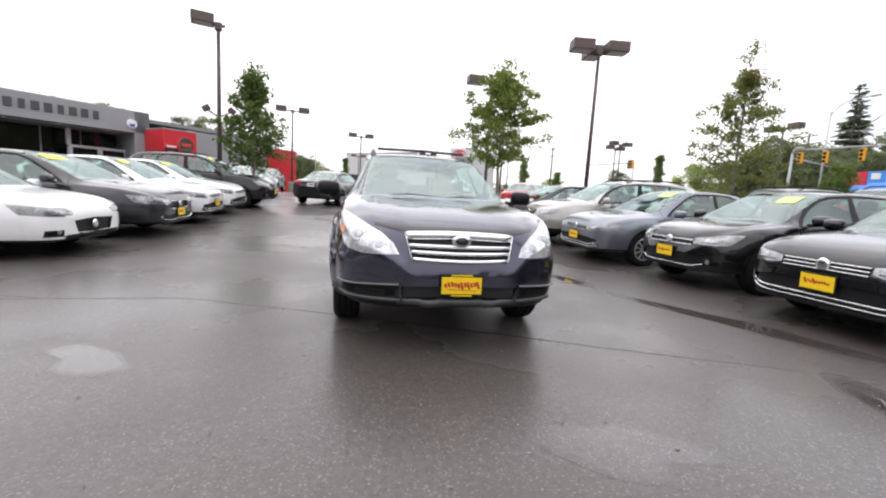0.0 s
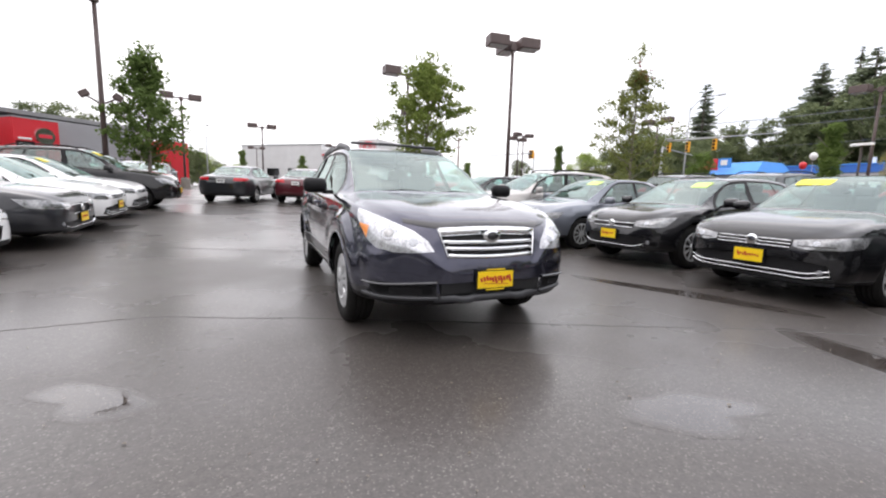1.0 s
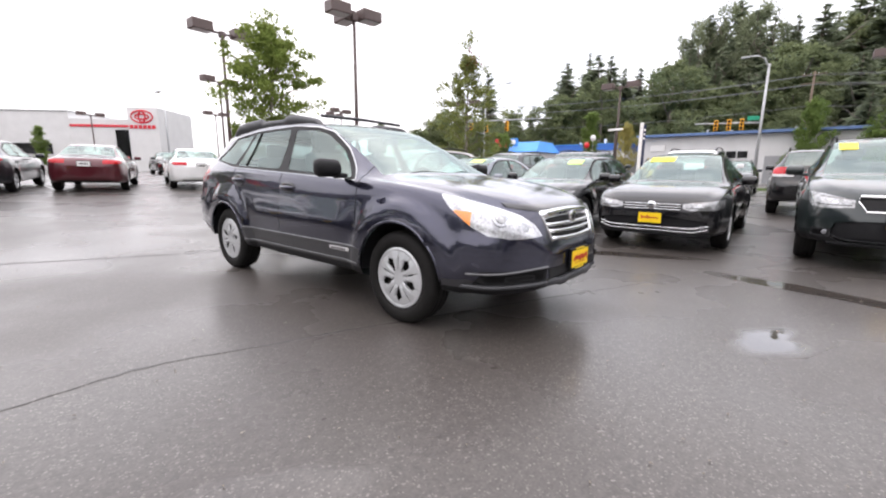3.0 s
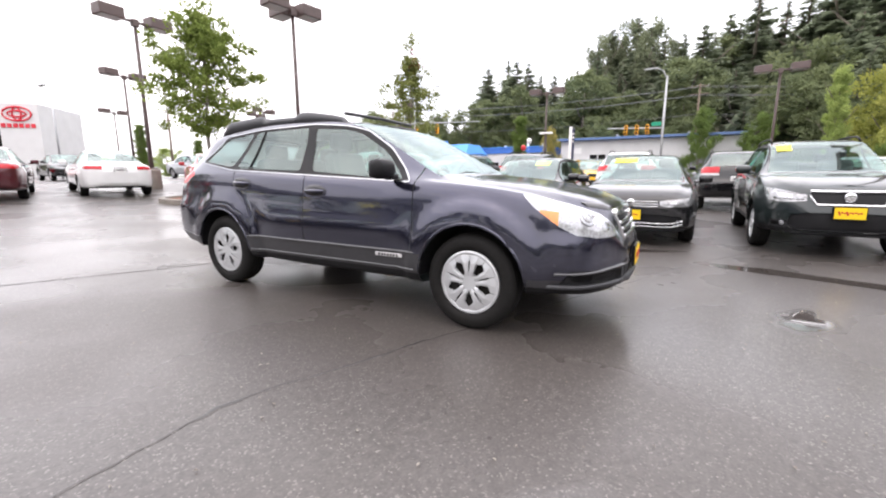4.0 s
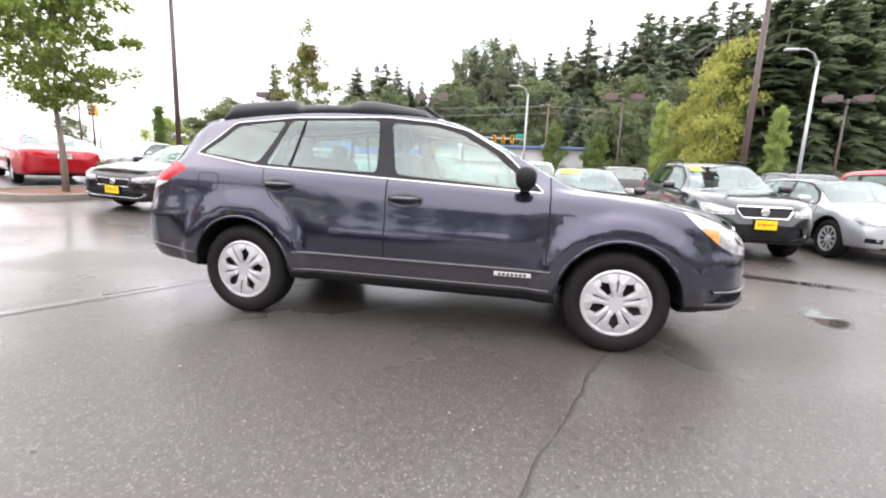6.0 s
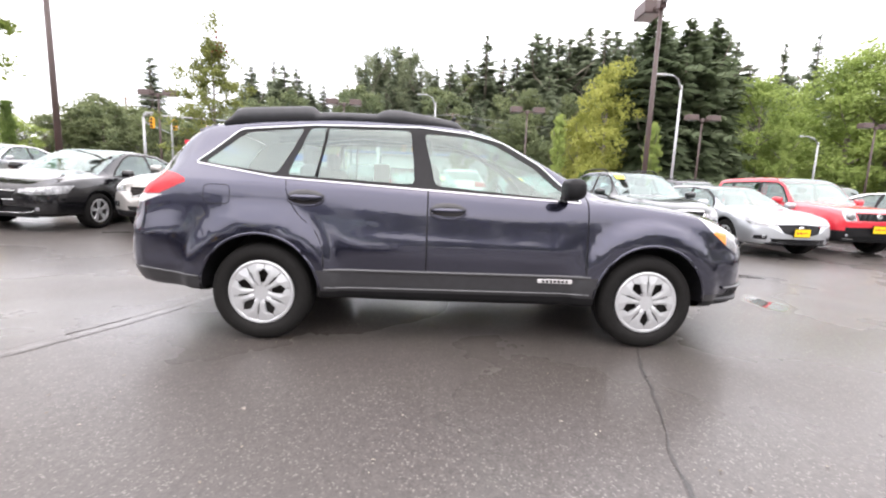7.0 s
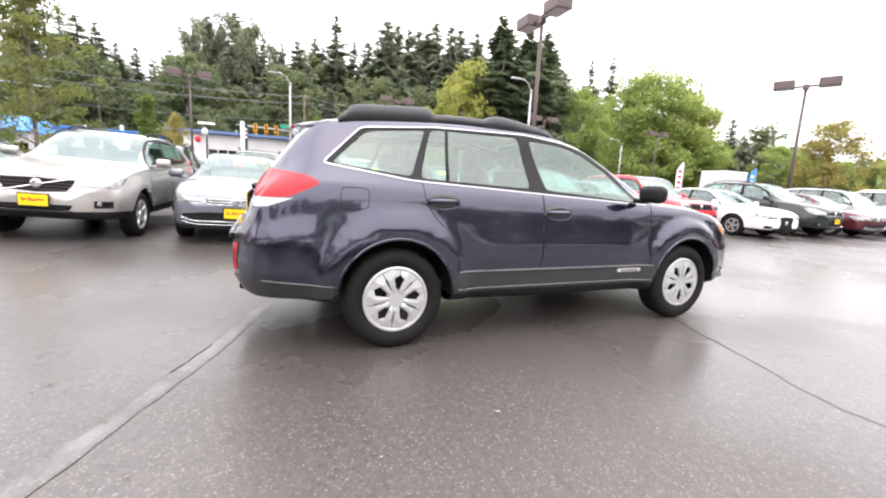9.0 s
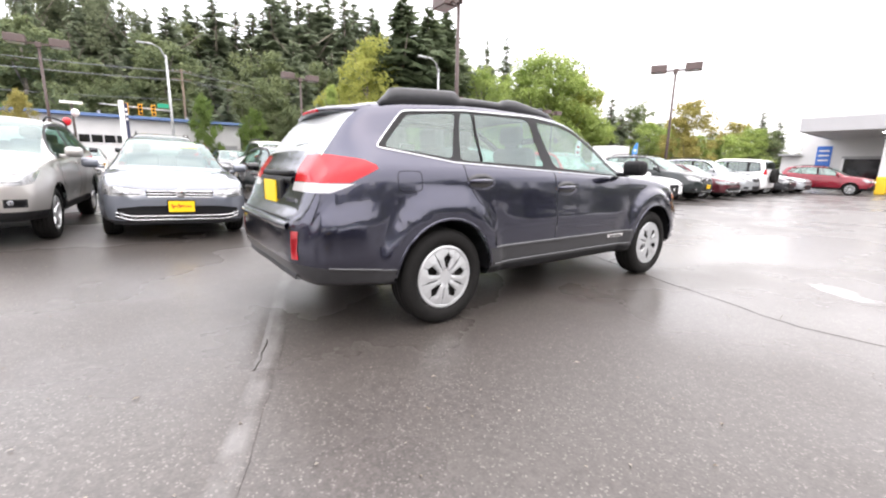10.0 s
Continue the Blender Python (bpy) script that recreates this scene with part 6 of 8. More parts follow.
def light_pole(x, y, top, turn=0.0, base=True, arm=.55, head=.82, radius=.085, spots=(0, 180), label="brown steel lot light pole with two box heads"):
    z0 = gz(x, y)
    p = thing("light_pole", pose(x, y, z0, 0, 0, turn), label, "light pole", "lot light poles")
    h = top - z0
    part("pole", tube([(0, 0, 0), (0, 0, h * .5), (0, 0, h)], [radius, radius * .85, radius * .7], 12), POLE, p, smooth=True)
    if base:
        b = tube([(0, 0, -.05), (0, 0, .72), (0, 0, .80)], [.32, .30, .26], 24)
        part("base", b, KERB, p, "cast concrete pole base")
        part("base_plate", box(0, 0, .815, .30, .30, .03, .005), POLE, p)
    part("arm", box(0, 0, h - .02, arm * 2, .09, .09, .01), POLE, p)
    part("hub", box(0, 0, h - .06, .24, .2, .26, .02), HEAD, p)
    for a in spots:
        out, turned = arm + head * .38, Matrix.Rotation(radians(a), 4, "Z")
        o = part("lamp_head", box(out * math.cos(radians(a)), out * math.sin(radians(a)), h + .10, head, head * .72, head * .48, .03, turned), HEAD, p)
        part("diffuser", box(out * math.cos(radians(a)), out * math.sin(radians(a)), h + .10 - head * .245, head * .84, head * .6, .02, 0, turned), DIFFUSER, o)
    return p


light_pole(8.0, 10.1, 6.95, -8, arm=.36, spots=(0, 90, 180), label="brown steel lot light pole with three box heads")
for row in ((5.68, 16.1, 6.9, 2), (9.47, -6.65, 6.95, -2), (28.5, 20.0, 7.2, 90), (28.5, 6.6, 7.15, 90), (28.5, -7.1, 7.2, 90), (28.4, -20.6, 7.2, 90), (28.4, -34.5, 7.2, 90),
            (9.3, -22.0, 6.75, 25), (-6.2, 31.0, 7.2, 10), (-.8, 40.0, 6.75, 8), (26.0, 36.2, 7.2, 20), (10.6, 28.2, 7.2, 10), (17.7, 46.5, 7.2, 10), (24.6, 33.2, 7.2, 10), (-1.2, 71.0, 7.2, 5), (9.2, 58.8, 7.2, 5)):
    light_pole(*row)
flood = light_pole(-5.89, 12.05, 6.75, 18, True, arm=.22, head=.72, spots=(180,), label="tall brown light pole with floodlights half way up")
for s in (1, -1):
    b = box(s * .42, 0, 3.42, .26, .22, .2, .03, Matrix.Rotation(radians(s * 35), 4, "Y"))
    part("floodlight", b, HEAD, flood)
part("flood_arm", tube([(-.4, 0, 3.38), (0, 0, 3.15), (.4, 0, 3.38)], [.03] * 3, 8), POLE, flood)


def street_lamp(x, y, top, reach, way=1, radius=.11, label="galvanised street lamp with a curved arm"):
    z0 = gz(x, y)
    p = thing("street_lamp", pose(x, y, z0), label, "street lamp", "street lamps")
    h = top - z0
    part("pole", tube([(0, 0, 0), (0, 0, h * .93)], [radius, radius * .6], 10), GALV, p, smooth=True)
    part("arm", tube([(0, 0, h * .90), (0, way * .25 * reach, h * .975), (0, way * .6 * reach, h), (0, way * reach, h)], [radius * .6, radius * .5, radius * .45, radius * .4], 8), GALV, p, smooth=True)
    part("lamp_head", box(0, way * (reach + .25), h - .02, .26, .7, .14, .04), GALV, p, smooth=True)
    return p


def signal_head(parent, y, z, turn=0.0):
    o = part("signal", box(-.25, y, z, .28, .36, 1.05, .05, Matrix.Rotation(radians(turn), 4, "Z")), SIGNAL, parent, "yellow traffic signal head")
    for k in range(3):
        b = lathe([(0, -.02), (.11, -.02), (.13, .0), (.13, .1)], 14)
        bmesh.ops.rotate(b, verts=b.verts, matrix=Matrix.Rotation(radians(-90), 3, "Z"))
        bmesh.ops.translate(b, verts=b.verts, vec=(-.42, y, z + .33 - .33 * k))
        part("signal_lens", b, PLASTIC, o)


mast = street_lamp(48.5, -.4, 12.4, 1.7, 1, .16, "galvanised signal mast with street lamp and traffic signals")
part("mast_arm", tube([(0, 0, 6.0), (0, 5.6, 6.2)], [.10, .06], 8), GALV, mast, smooth=True)
for y in (1.5, 2.55, 3.65):
    signal_head(mast, y, 5.9)
part("street_sign", box(-.1, .65, 6.45, .04, .95, .40), SIGNGREEN, mast, "green street name sign, writing unreadable")
street_lamp(24.5, -16.4, 9.2, 1.2)
street_lamp(31.5, -33.0, 6.8, 1.6)
street_lamp(41.0, 26.5, 11.5, 3.0, -1)
mast = street_lamp(40.0, 28.6, 7.6, .4, -1, .17, "galvanised signal mast with two long arms")
part("mast_arm", tube([(0, 0, 6.4), (4, -9.5, 6.6)], [.10, .05], 8), GALV, mast, smooth=True)
part("mast_arm", tube([(0, 0, 5.7), (9, 2.5, 5.5)], [.09, .05], 8), GALV, mast, smooth=True)
for y, z in ((-1.0, 5.6), (-3.2, 5.5), (-6.0, 5.5)):
    signal_head(mast, y, z)
mast = street_lamp(32.5, 42.0, 7.0, .5, 1, .13, "galvanised signal mast beyond the crossing")
part("mast_arm", tube([(0, 0, 5.6), (-6.5, 1.0, 4.9)], [.09, .05], 8), GALV, mast, smooth=True)
for k in range(3):
    signal_head(mast, .3 * k, 5.4)
thin = street_lamp(9.5, 36.0, 7.4, 1.0, 1, .08, "slender street lamp with a cross arm")
street_lamp(-7.5, 62.0, 9.5, 2.4, 1, .1)
post = thing("sign_pylon", pose(22.6, 3.3, gz(22.6, 3.3), 0, 0, 12), "tall narrow sign pylon with white front and navy side", "sign")
part("front_panel", box(-.1, .07, 1.85, .22, .18, 3.7, .02), WHITE, post)
part("navy_panel", box(-.1, -.09, 1.8, .20, .14, 3.6, .02), material("navy_panel", (0.012, 0.018, 0.06), 0.4, vary=0.1), post, "dark navy panel")
for k in range(3):
    part("panel_mark", box(-.205, -.09, 3.3 - .22 * k, .02, .09, .10), WHITE, post)
slim = thing("lot_lamp", pose(24.0, 5.25, gz(24, 5.25)), "slim dark lamp post with a small white twin head", "lamp post")
part("post", tube([(0, 0, 0), (0, 0, 3.45)], [.06, .05], 8), DARKMETAL, slim, smooth=True)
part("lamp_bar", box(0, 0, 3.5, .16, .85, .12, .03), WHITE, slim)
for dx, dy, z, m, label in ((0, .06, 2.62, material("red_balloon", (0.62, 0.02, 0.03), 0.3, vary=0.05), "red balloon on a string above the parked cars"), (.1, -.22, 2.98, material("white_balloon", (0.75, 0.74, 0.74), 0.3, vary=0.05), "white balloon on a string above the parked cars")):
    b = thing("balloon", pose(19.05 + dx, 5.0 + dy, gz(19, 5)), label, "balloon", "balloons")
    skin = bmesh.new()
    bmesh.ops.create_uvsphere(skin, u_segments=20, v_segments=14, radius=.135)
    for v in skin.verts:
        v.co.z = z - gz(19, 5) + v.co.z * (1.1 if v.co.z > 0 else 1.25)
    part("skin", skin, m, b, smooth=True)
    part("string", tube([(0, 0, 0), (.02, .03, 1.0), (0, 0, z - gz(19, 5) - .14)], [.006, .006, .006], 4), WHITE, b)


def utility_pole(x, y, top):
    p = thing("utility_pole", pose(x, y, .2), "weathered timber utility pole with cross arms", "utility pole", "utility poles")
    part("pole", tube([(0, 0, 0), (0, 0, top)], [.19, .13], 10), TIMBER, p, smooth=True)
    for z in (top - .35, top - 1.5):
        part("cross_arm", box(0, 0, z, .12, 2.6, .12), TIMBER, p)
    for y2 in (-1.1, -.4, .4, 1.1):
        part("insulator", box(0, y2, top - .22, .06, .06, .14), WHITE, p)


utility_pole(74.0, -3.9, 14.8)
utility_pole(66.0, 48.0, 13.5)
utility_pole(86.0, -58.0, 14.8)
utility_pole(31.0, 62.0, 10.2)


CABLE = material("weathered_grey_cable", (0.22, 0.22, 0.23), 0.5, 0.3, vary=0.1)


def wire(a, b, sag, label="thin weathered grey overhead power cable"):
    pts = [(a[0] + (b[0] - a[0]) * t, a[1] + (b[1] - a[1]) * t, a[2] + (b[2] - a[2]) * t - sag * 4 * t * (1 - t)) for t in np.linspace(0, 1, 15)]
    me = bpy.data.meshes.new("overhead_cable")
    b2 = tube(pts, [.03] * 15, 4)
    b2.to_mesh(me)
    b2.free()
    me.materials.append(CABLE)
    tagged(new("overhead_cable", me), label, "cable", "overhead cables")


for k, z in enumerate((14.6, 13.4, 10.6)):
    for d in ((-1.0, .9) if k < 2 else (0,)):
        wire((66, 48 + d, z - .9), (74, -3.9 + d, z), .9)
        wire((74, -3.9 + d, z), (86, -58 + d, z + .2), 1.0)
wire((66, 48, 11.5), (31, 62, 10.0), .8)
wire((31, 62, 10.0), (-30, 82, 9.5), 1.0)

# ---- buildings ----
STUCCO = material("grey_metal_panel", (0.30, 0.305, 0.315), 0.5, scale=.7, vary=0.08)
RENDER = material("white_painted_wall", (0.62, 0.62, 0.62), 0.7, scale=.8, vary=0.08)
REDWALL = material("red_metal_panel", (0.58, 0.02, 0.03), 0.45, scale=1.0, vary=0.08)
DARKGLASS = material("dark_shop_glass", (0.012, 0.012, 0.014), 0.06, scale=1.5, vary=0.4)
BLUE = material("blue_fascia", (0.03, 0.14, 0.50), 0.5, scale=1, vary=0.1)
SLATEBLUE = material("faded_blue_edge", (0.10, 0.17, 0.34), 0.6, scale=1, vary=0.15)
BRIGHTBLUE = material("bright_blue_awning", (0.06, 0.28, 0.75), 0.6, scale=1, vary=0.1)
SIGNRED = material("sign_red", (0.62, 0.03, 0.05), 0.5)
LETTER = material("dark_letters", (0.07, 0.07, 0.075), 0.5)
ROOFING = material("flat_roofing", (0.22, 0.22, 0.22), 0.9, scale=.6, vary=0.2)


def showroom():
    """Grey showroom with a deep fascia, red entrance block and window band. Local x runs along the front, -y looks at the lot."""
    b = thing("showroom", pose(-15.2, 27.4, .6, 0, 0, 47), "grey metal-clad car showroom with red entrance panels", "building")
    part("fascia", box(-8.4, .4, 4.25, 17.4, .8, 1.45, .03), STUCCO, b)
    part("roof", box(-3.5, 5.5, 4.55, 27, 9.4, .25), ROOFING, b)
    part("soffit", box(-8.4, 1.9, 3.48, 17.4, 2.2, .08), STUCCO, b)
    part("pier", box(-.15, 1.4, 2.45, .9, 2.8, 5.0, .03), STUCCO, b)
    part("pier", box(-17.4, 1.4, 2.45, .9, 2.8, 5.0, .03), STUCCO, b)
    part("interior", box(-8.5, 6.4, 1.8, 16.8, 6.6, 3.5), CABIN, b)
    for k in range(8):
        part("shop_window", box(-15.6 + 2.0 * k, 2.9, 1.75, 1.92, .06, 3.4), DARKGLASS, b)
        part("mullion", box(-16.6 + 2.0 * k, 2.86, 1.75, .08, .14, 3.4), STUCCO, b)
    portal = part("door_frame", box(-2.0, 1.6, 2.35, 3.2, .22, .16, .01), RENDER, b)
    for x in (-3.55, -2.0, -.5):
        part("door_post", box(x, 1.6, 1.15, .22, .22, 2.3, .01), RENDER, b)
    part("transom", box(-3.6, 1.62, 3.0, .22, .2, 1.2, .01), RENDER, b)
    part("shop_door", box(-2.0, 1.7, 1.15, 2.9, .05, 2.2), DARKGLASS, b)
    for k in range(8):
        part("letter", box(-6.6 + .56 * k, -.03, 4.30, .36 - .08 * (k % 3 == 1), .05, .50, .01), LETTER, b, "unreadable dark sign letter")
    o = bmesh.new()
    bmesh.ops.create_cone(o, cap_ends=True, segments=24, radius1=.30, radius2=.28, depth=.08, matrix=Matrix.Translation((-.75, -.06, 4.1)) @ Matrix.Rotation(radians(90), 4, "X"))
    part("round_sign", o, WHITE, b)
    part("round_sign_mark", box(-.75, -.115, 4.0, .30, .02, .2, .01), BLUE, b)
    # red entrance block
    part("red_block", box(1.02, -1.3, 1.88, 2.1, 2.5, 3.9, .02), REDWALL, b)
    part("block_trim", box(1.02, -1.3, 3.86, 2.14, 2.54, .07, .02), STUCCO, b)
    part("entrance", box(.45, -2.57, 1.3, .8, .06, 2.6), DARKGLASS, b)
    o = bmesh.new()
    bmesh.ops.create_cone(o, cap_ends=True, segments=28, radius1=.50, radius2=.46, depth=.1, matrix=Matrix.Translation((1.35, -2.6, 2.95)) @ Matrix.Rotation(radians(90), 4, "X"))
    part("round_badge", o, CHROME, b, "round silver badge")
    part("badge_bar", box(1.35, -2.67, 2.95, .62, .03, .2, .01), SIGNRED, b)
    for k in range(2):
        part("sign_bar", box(.45, -2.58, 2.75 - .3 * k, .6, .04, .10, .01), WHITE, b)
    # grey wing with a band of windows
    part("wing_wall", box(5.2, 1.0, 3.05, 6.4, 5.0, 2.0, .02), STUCCO, b)
    part("wing_sill", box(5.2, 1.0, .7, 6.4, 5.0, 1.3, .02), STUCCO, b)
    for k in range(8):
        part("wing_window", box(2.45 + .78 * k, -1.42, 1.7, .62, .08, .66), DARKGLASS, b)
        part("window_post", box(2.06 + .78 * k, -1.46, 1.7, .12, .1, .7), RENDER, b)
    part("wing_band", box(5.2, -1.47, 1.33, 6.4, .08, .08), RENDER, b)
    part("wing_mark", box(6.4, -1.55, 3.4, 1.7, .05, .35, .01), LETTER, b)
    part("red_end", box(9.1, -2.2, 1.75, 1.6, 2.0, 3.6, .02), REDWALL, b)
    return b


showroom()


def far_dealer():
    b = thing("white_dealership", pose(-3.5, 78.0, .7, 0, 0, -45.8), "long white dealership building with window bands and a sign tower", "building")
    part("wall", box(8.5, 6, 3.7, 17, 12, 7.4, .03), RENDER, b)
    part("coping", box(8.5, 6, 7.45, 17.2, 12.2, .12), STUCCO, b)
    for x, w in ((2.4, 3.0), (6.9, 2.6), (12.4, 4.6)):
        part("window_band", box(x, -.02, 2.9, w, .08, 1.3), DARKGLASS, b)
    part("side_wing", box(20.75, 6, 3.3, 7.5, 12, 6.6, .03), RENDER, b)
    part("red_stripe", box(20.7, -.05, 5.75, 7.2, .08, .28), SIGNRED, b)
    part("wing_glass", box(23.3, -.04, 2.7, 1.9, .08, 5.2), DARKGLASS, b)
    part("sign_tower", box(26.3, 3, 3.95, 3.6, 8, 7.9, .03), RENDER, b)
    o = bmesh.new()
    for rx, rz in ((1.25, .72), (.38, .66), (.8, .3)):
        ring = [(26.2 + rx * math.cos(a), -1.05, 6.8 + rz * math.sin(a)) for a in [2 * math.pi * k / 24 for k in range(25)]]
        add_tube(o, ring, [.09] * 25, 6)
    part("emblem", o, SIGNRED, b, "red oval ring emblem")
    for k in range(6):
        part("letter", box(24.9 + .52 * k, -1.05, 5.6, .38, .06, .42), SIGNRED, b, "red sign letter")


far_dealer()


def white_shop():
    b = thing("white_shop", pose(60, 0, .2), "long low white commercial building with a blue roof edge", "building")
    part("wall", box(6, 2.25, 2.95, 12, 22, 5.9, .03), RENDER, b)
    part("roof_edge", box(5.6, 2.25, 6.08, 13, 23, .32, .03), SLATEBLUE, b)
    for k in range(7):
        part("window", box(-.03, 8.6 - 1.15 * k, 3.5, .08, 1.0, .85), DARKGLASS, b)
        part("window_frame", box(-.02, 8.6 - 1.15 * k, 3.02, .12, 1.1, .08), WHITE, b)
    for y in (-1.6, -4.4, -7.2):
        part("garage_door", box(-.03, y, 1.7, .08, 2.2, 3.2, .01), STUCCO, b)
    part("sign", box(-.06, 11.2, 4.5, .1, 1.8, .8, .02), WHITE, b)
    for y, h in ((6.0, .7), (3.4, .5), (-3.0, .6)):
        part("roof_vent", tube([(3, y, 6.2), (3, y, 6.2 + h)], [.16, .16], 10), STUCCO, b)


white_shop()


def blue_shop():
    b = thing("blue_roof_shop", pose(48.9, 24.2, .2), "shop with a bright blue awning roof and a red sign", "building")
    part("wall", box(-.8, 0, 1.85, 5.4, 5.6, 3.7, .03), RENDER, b)
    o = bmesh.new()
    vs = [o.verts.new(p) for p in ((-4.6, -3.1, 3.65), (2.2, -3.1, 3.65), (2.2, 3.1, 3.65), (-4.6, 3.1, 3.65), (-2.4, -2.4, 5.0), (1.2, -2.4, 5.0), (1.2, 2.4, 5.0), (-2.4, 2.4, 5.0))]
    for q in ((0, 1, 5, 4), (1, 2, 6, 5), (2, 3, 7, 6), (3, 0, 4, 7), (4, 5, 6, 7), (3, 2, 1, 0)):
        o.faces.new([vs[i] for i in q])
    part("awning_roof", o, BRIGHTBLUE, b)
    part("red_sign", box(-4.3, 2.0, 4.75, .2, 2.0, 1.2, .02), SIGNRED, b)
    part("blue_sign", box(-4.3, .3, 4.85, .2, 1.3, 1.0, .02), BRIGHTBLUE, b)
    part("sign_disc", box(-4.42, .3, 4.9, .04, .7, .55, .02), WHITE, b)
    for k in range(4):
        part("shop_window", box(-3.53, -2.1 + 1.4 * k, 1.7, .08, 1.2, 1.9), DARKGLASS, b)
    b = thing("blue_trim_shop", pose(58, 20.8, .2), "long low white shop with a bright blue parapet", "building")
    part("wall", box(4, 0, 2.15, 8, 12.2, 4.3, .03), RENDER, b)
    part("parapet", box(4, 0, 4.72, 8.4, 12.6, .84, .03), BLUE, b)
    part("parapet_cap", box(4, 0, 5.2, 8.6, 12.8, .12, .02), BRIGHTBLUE, b)
    for k in range(5):
        part("shop_window", box(-.03, -4.8 + 2.4 * k, 1.9, .08, 1.9, 2.2), DARKGLASS, b)
    for y, h in ((-2.2, .9), (-4.6, .7), (1.5, .5)):
        part("roof_vent", tube([(3, y, 5.2), (3, y, 5.2 + h)], [.18, .18], 10), WHITE, b)
    b = thing("white_hall", pose(62, 50, .2, 0, 0, 20), "plain white hall with a shallow roof", "building")
    part("wall", box(0, 0, 2.6, 12, 16, 5.2, .03), RENDER, b)
    part("roof", box(0, 0, 5.3, 12.6, 16.6, .3), STUCCO, b)


blue_shop()


LAMP_ON = material("lit_lamp_panel", (0.8, 0.8, 0.8), 0.5)
LAMP_ON.node_tree.nodes["Principled BSDF"].inputs["Emission Color"].default_value = (1.0, 0.97, 0.92, 1)
LAMP_ON.node_tree.nodes["Principled BSDF"].inputs["Emission Strength"].default_value = 9.0


FASCIA = material("grey_white_fascia", (0.40, 0.40, 0.41), 0.55, scale=.6, vary=0.08)


def canopy_building():
    b = thing("canopy_showroom", pose(7.0, -36.2, 0, 0, 0, 182), "white showroom with a deep flat entrance canopy", "building")
    part("fascia", box(13, .2, 4.64, 26, .4, .98, .03), FASCIA, b)
    part("fascia", box(.2, 4.9, 4.64, .4, 9.0, .98, .03), FASCIA, b)
    part("canopy_roof", box(13.2, 4.9, 4.9, 25.6, 9.0, .2), ROOFING, b)
    part("soffit", box(13.2, 4.9, 4.18, 25.6, 9.0, .06), RENDER, b)
    part("wall", box(12, 10.9, 2.3, 27.4, 3.0, 4.6, .03), RENDER, b)
    part("side_wall", box(-2.4, 11.2, 1.4, 1.4, 3.0, 2.8, .03), RENDER, b)
    part("side_roof", box(-2.4, 11.0, 2.88, 1.7, 3.8, .16, .03), STUCCO, b)
    part("lintel", box(12.4, 9.36, 2.62, 22.6, .1, .2, .01), STUCCO, b)
    for k in range(9):
        part("shop_window", box(2.4 + 2.4 * k, 9.37, 1.3, 2.24, .08, 2.4), DARKGLASS, b)
        part("mullion", box(1.2 + 2.4 * k, 9.35, 1.3, .14, .12, 2.5), WHITE, b)
    part("blue_panel", box(-.1, 9.36, 2.7, 1.0, .08, 1.8, .01), BLUE, b)
    for k in range(3):
        part("panel_bar", box(-.1, 9.31, 3.2 - .4 * k, .7, .03, .14), RENDER, b)
    for x in (4.6, 16.0):
        part("column", box(x, 1.2, 2.1, .45, .45, 4.1, .02), RENDER, b)
    for k in range(3):
        part("ceiling_lamp", box(4.5 + 6 * k, 3.0, 4.13, 1.0, .4, .04), LAMP_ON, b, "lit white ceiling lamp")
    p = thing("bollard", pose(1.85, -33.4, 0), "yellow concrete bollard by the canopy", "bollard")
    part("post", box(0, 0, .55, .5, .5, 1.1, .08), material("safety_yellow", (0.75, 0.48, 0.02), 0.5, vary=0.1), p)


canopy_building()
# low sheds and signs along the south side
shed = thing("white_trailer", pose(18, -30, 0), "white box trailer beyond the parked row", "trailer")
part("box", box(0, 0, 2.0, 2.0, 2.4, 2.4, .05), RENDER, shed)
for y in (-.8, .8):
    part("wheel", lathe([(0, -.12), (.40, -.12), (.46, -.06), (.46, .06), (.40, .12), (0, .12)], 20), RUBBER, shed).matrix_basis = pose(0, y, .46, 0, 0, 90)
for x, y, m, label in ((14.6, -21.2, WHITE, "white feather banner on a pole"), (13.9, -27.0, BRIGHTBLUE, "blue and white feather banner on a pole")):
    p = thing("feather_banner", pose(x, y, gz(x, y), 0, 0, 40), label, "banner", "feather banners")
    part("pole", tube([(0, 0, 0), (0, 0, 2.95)], [.03, .015], 8), GALV, p)
    o = bmesh.new()
    cols = [[o.verts.new((dx, dy, z)) for dx, dy in ((.03, .02), (.03 + w, .02), (.03 + w, -.02), (.03, -.02))] for z, w in ((1.2, .30), (1.9, .34), (2.5, .32), (2.8, .22), (3.0, .05))]
    for a, c in zip(cols, cols[1:]):
        for i in range(4):
            o.faces.new((a[i], a[(i + 1) % 4], c[(i + 1) % 4], c[i]))
    o.faces.new(cols[0][::-1])
    o.faces.new(cols[-1])
    part("flag", o, m, p)
    for k in range(4):
        part("flag_mark", box(.18, 0, 1.45 + .33 * k, .18, .05, .15), SIGNRED if m is WHITE else WHITE, p)

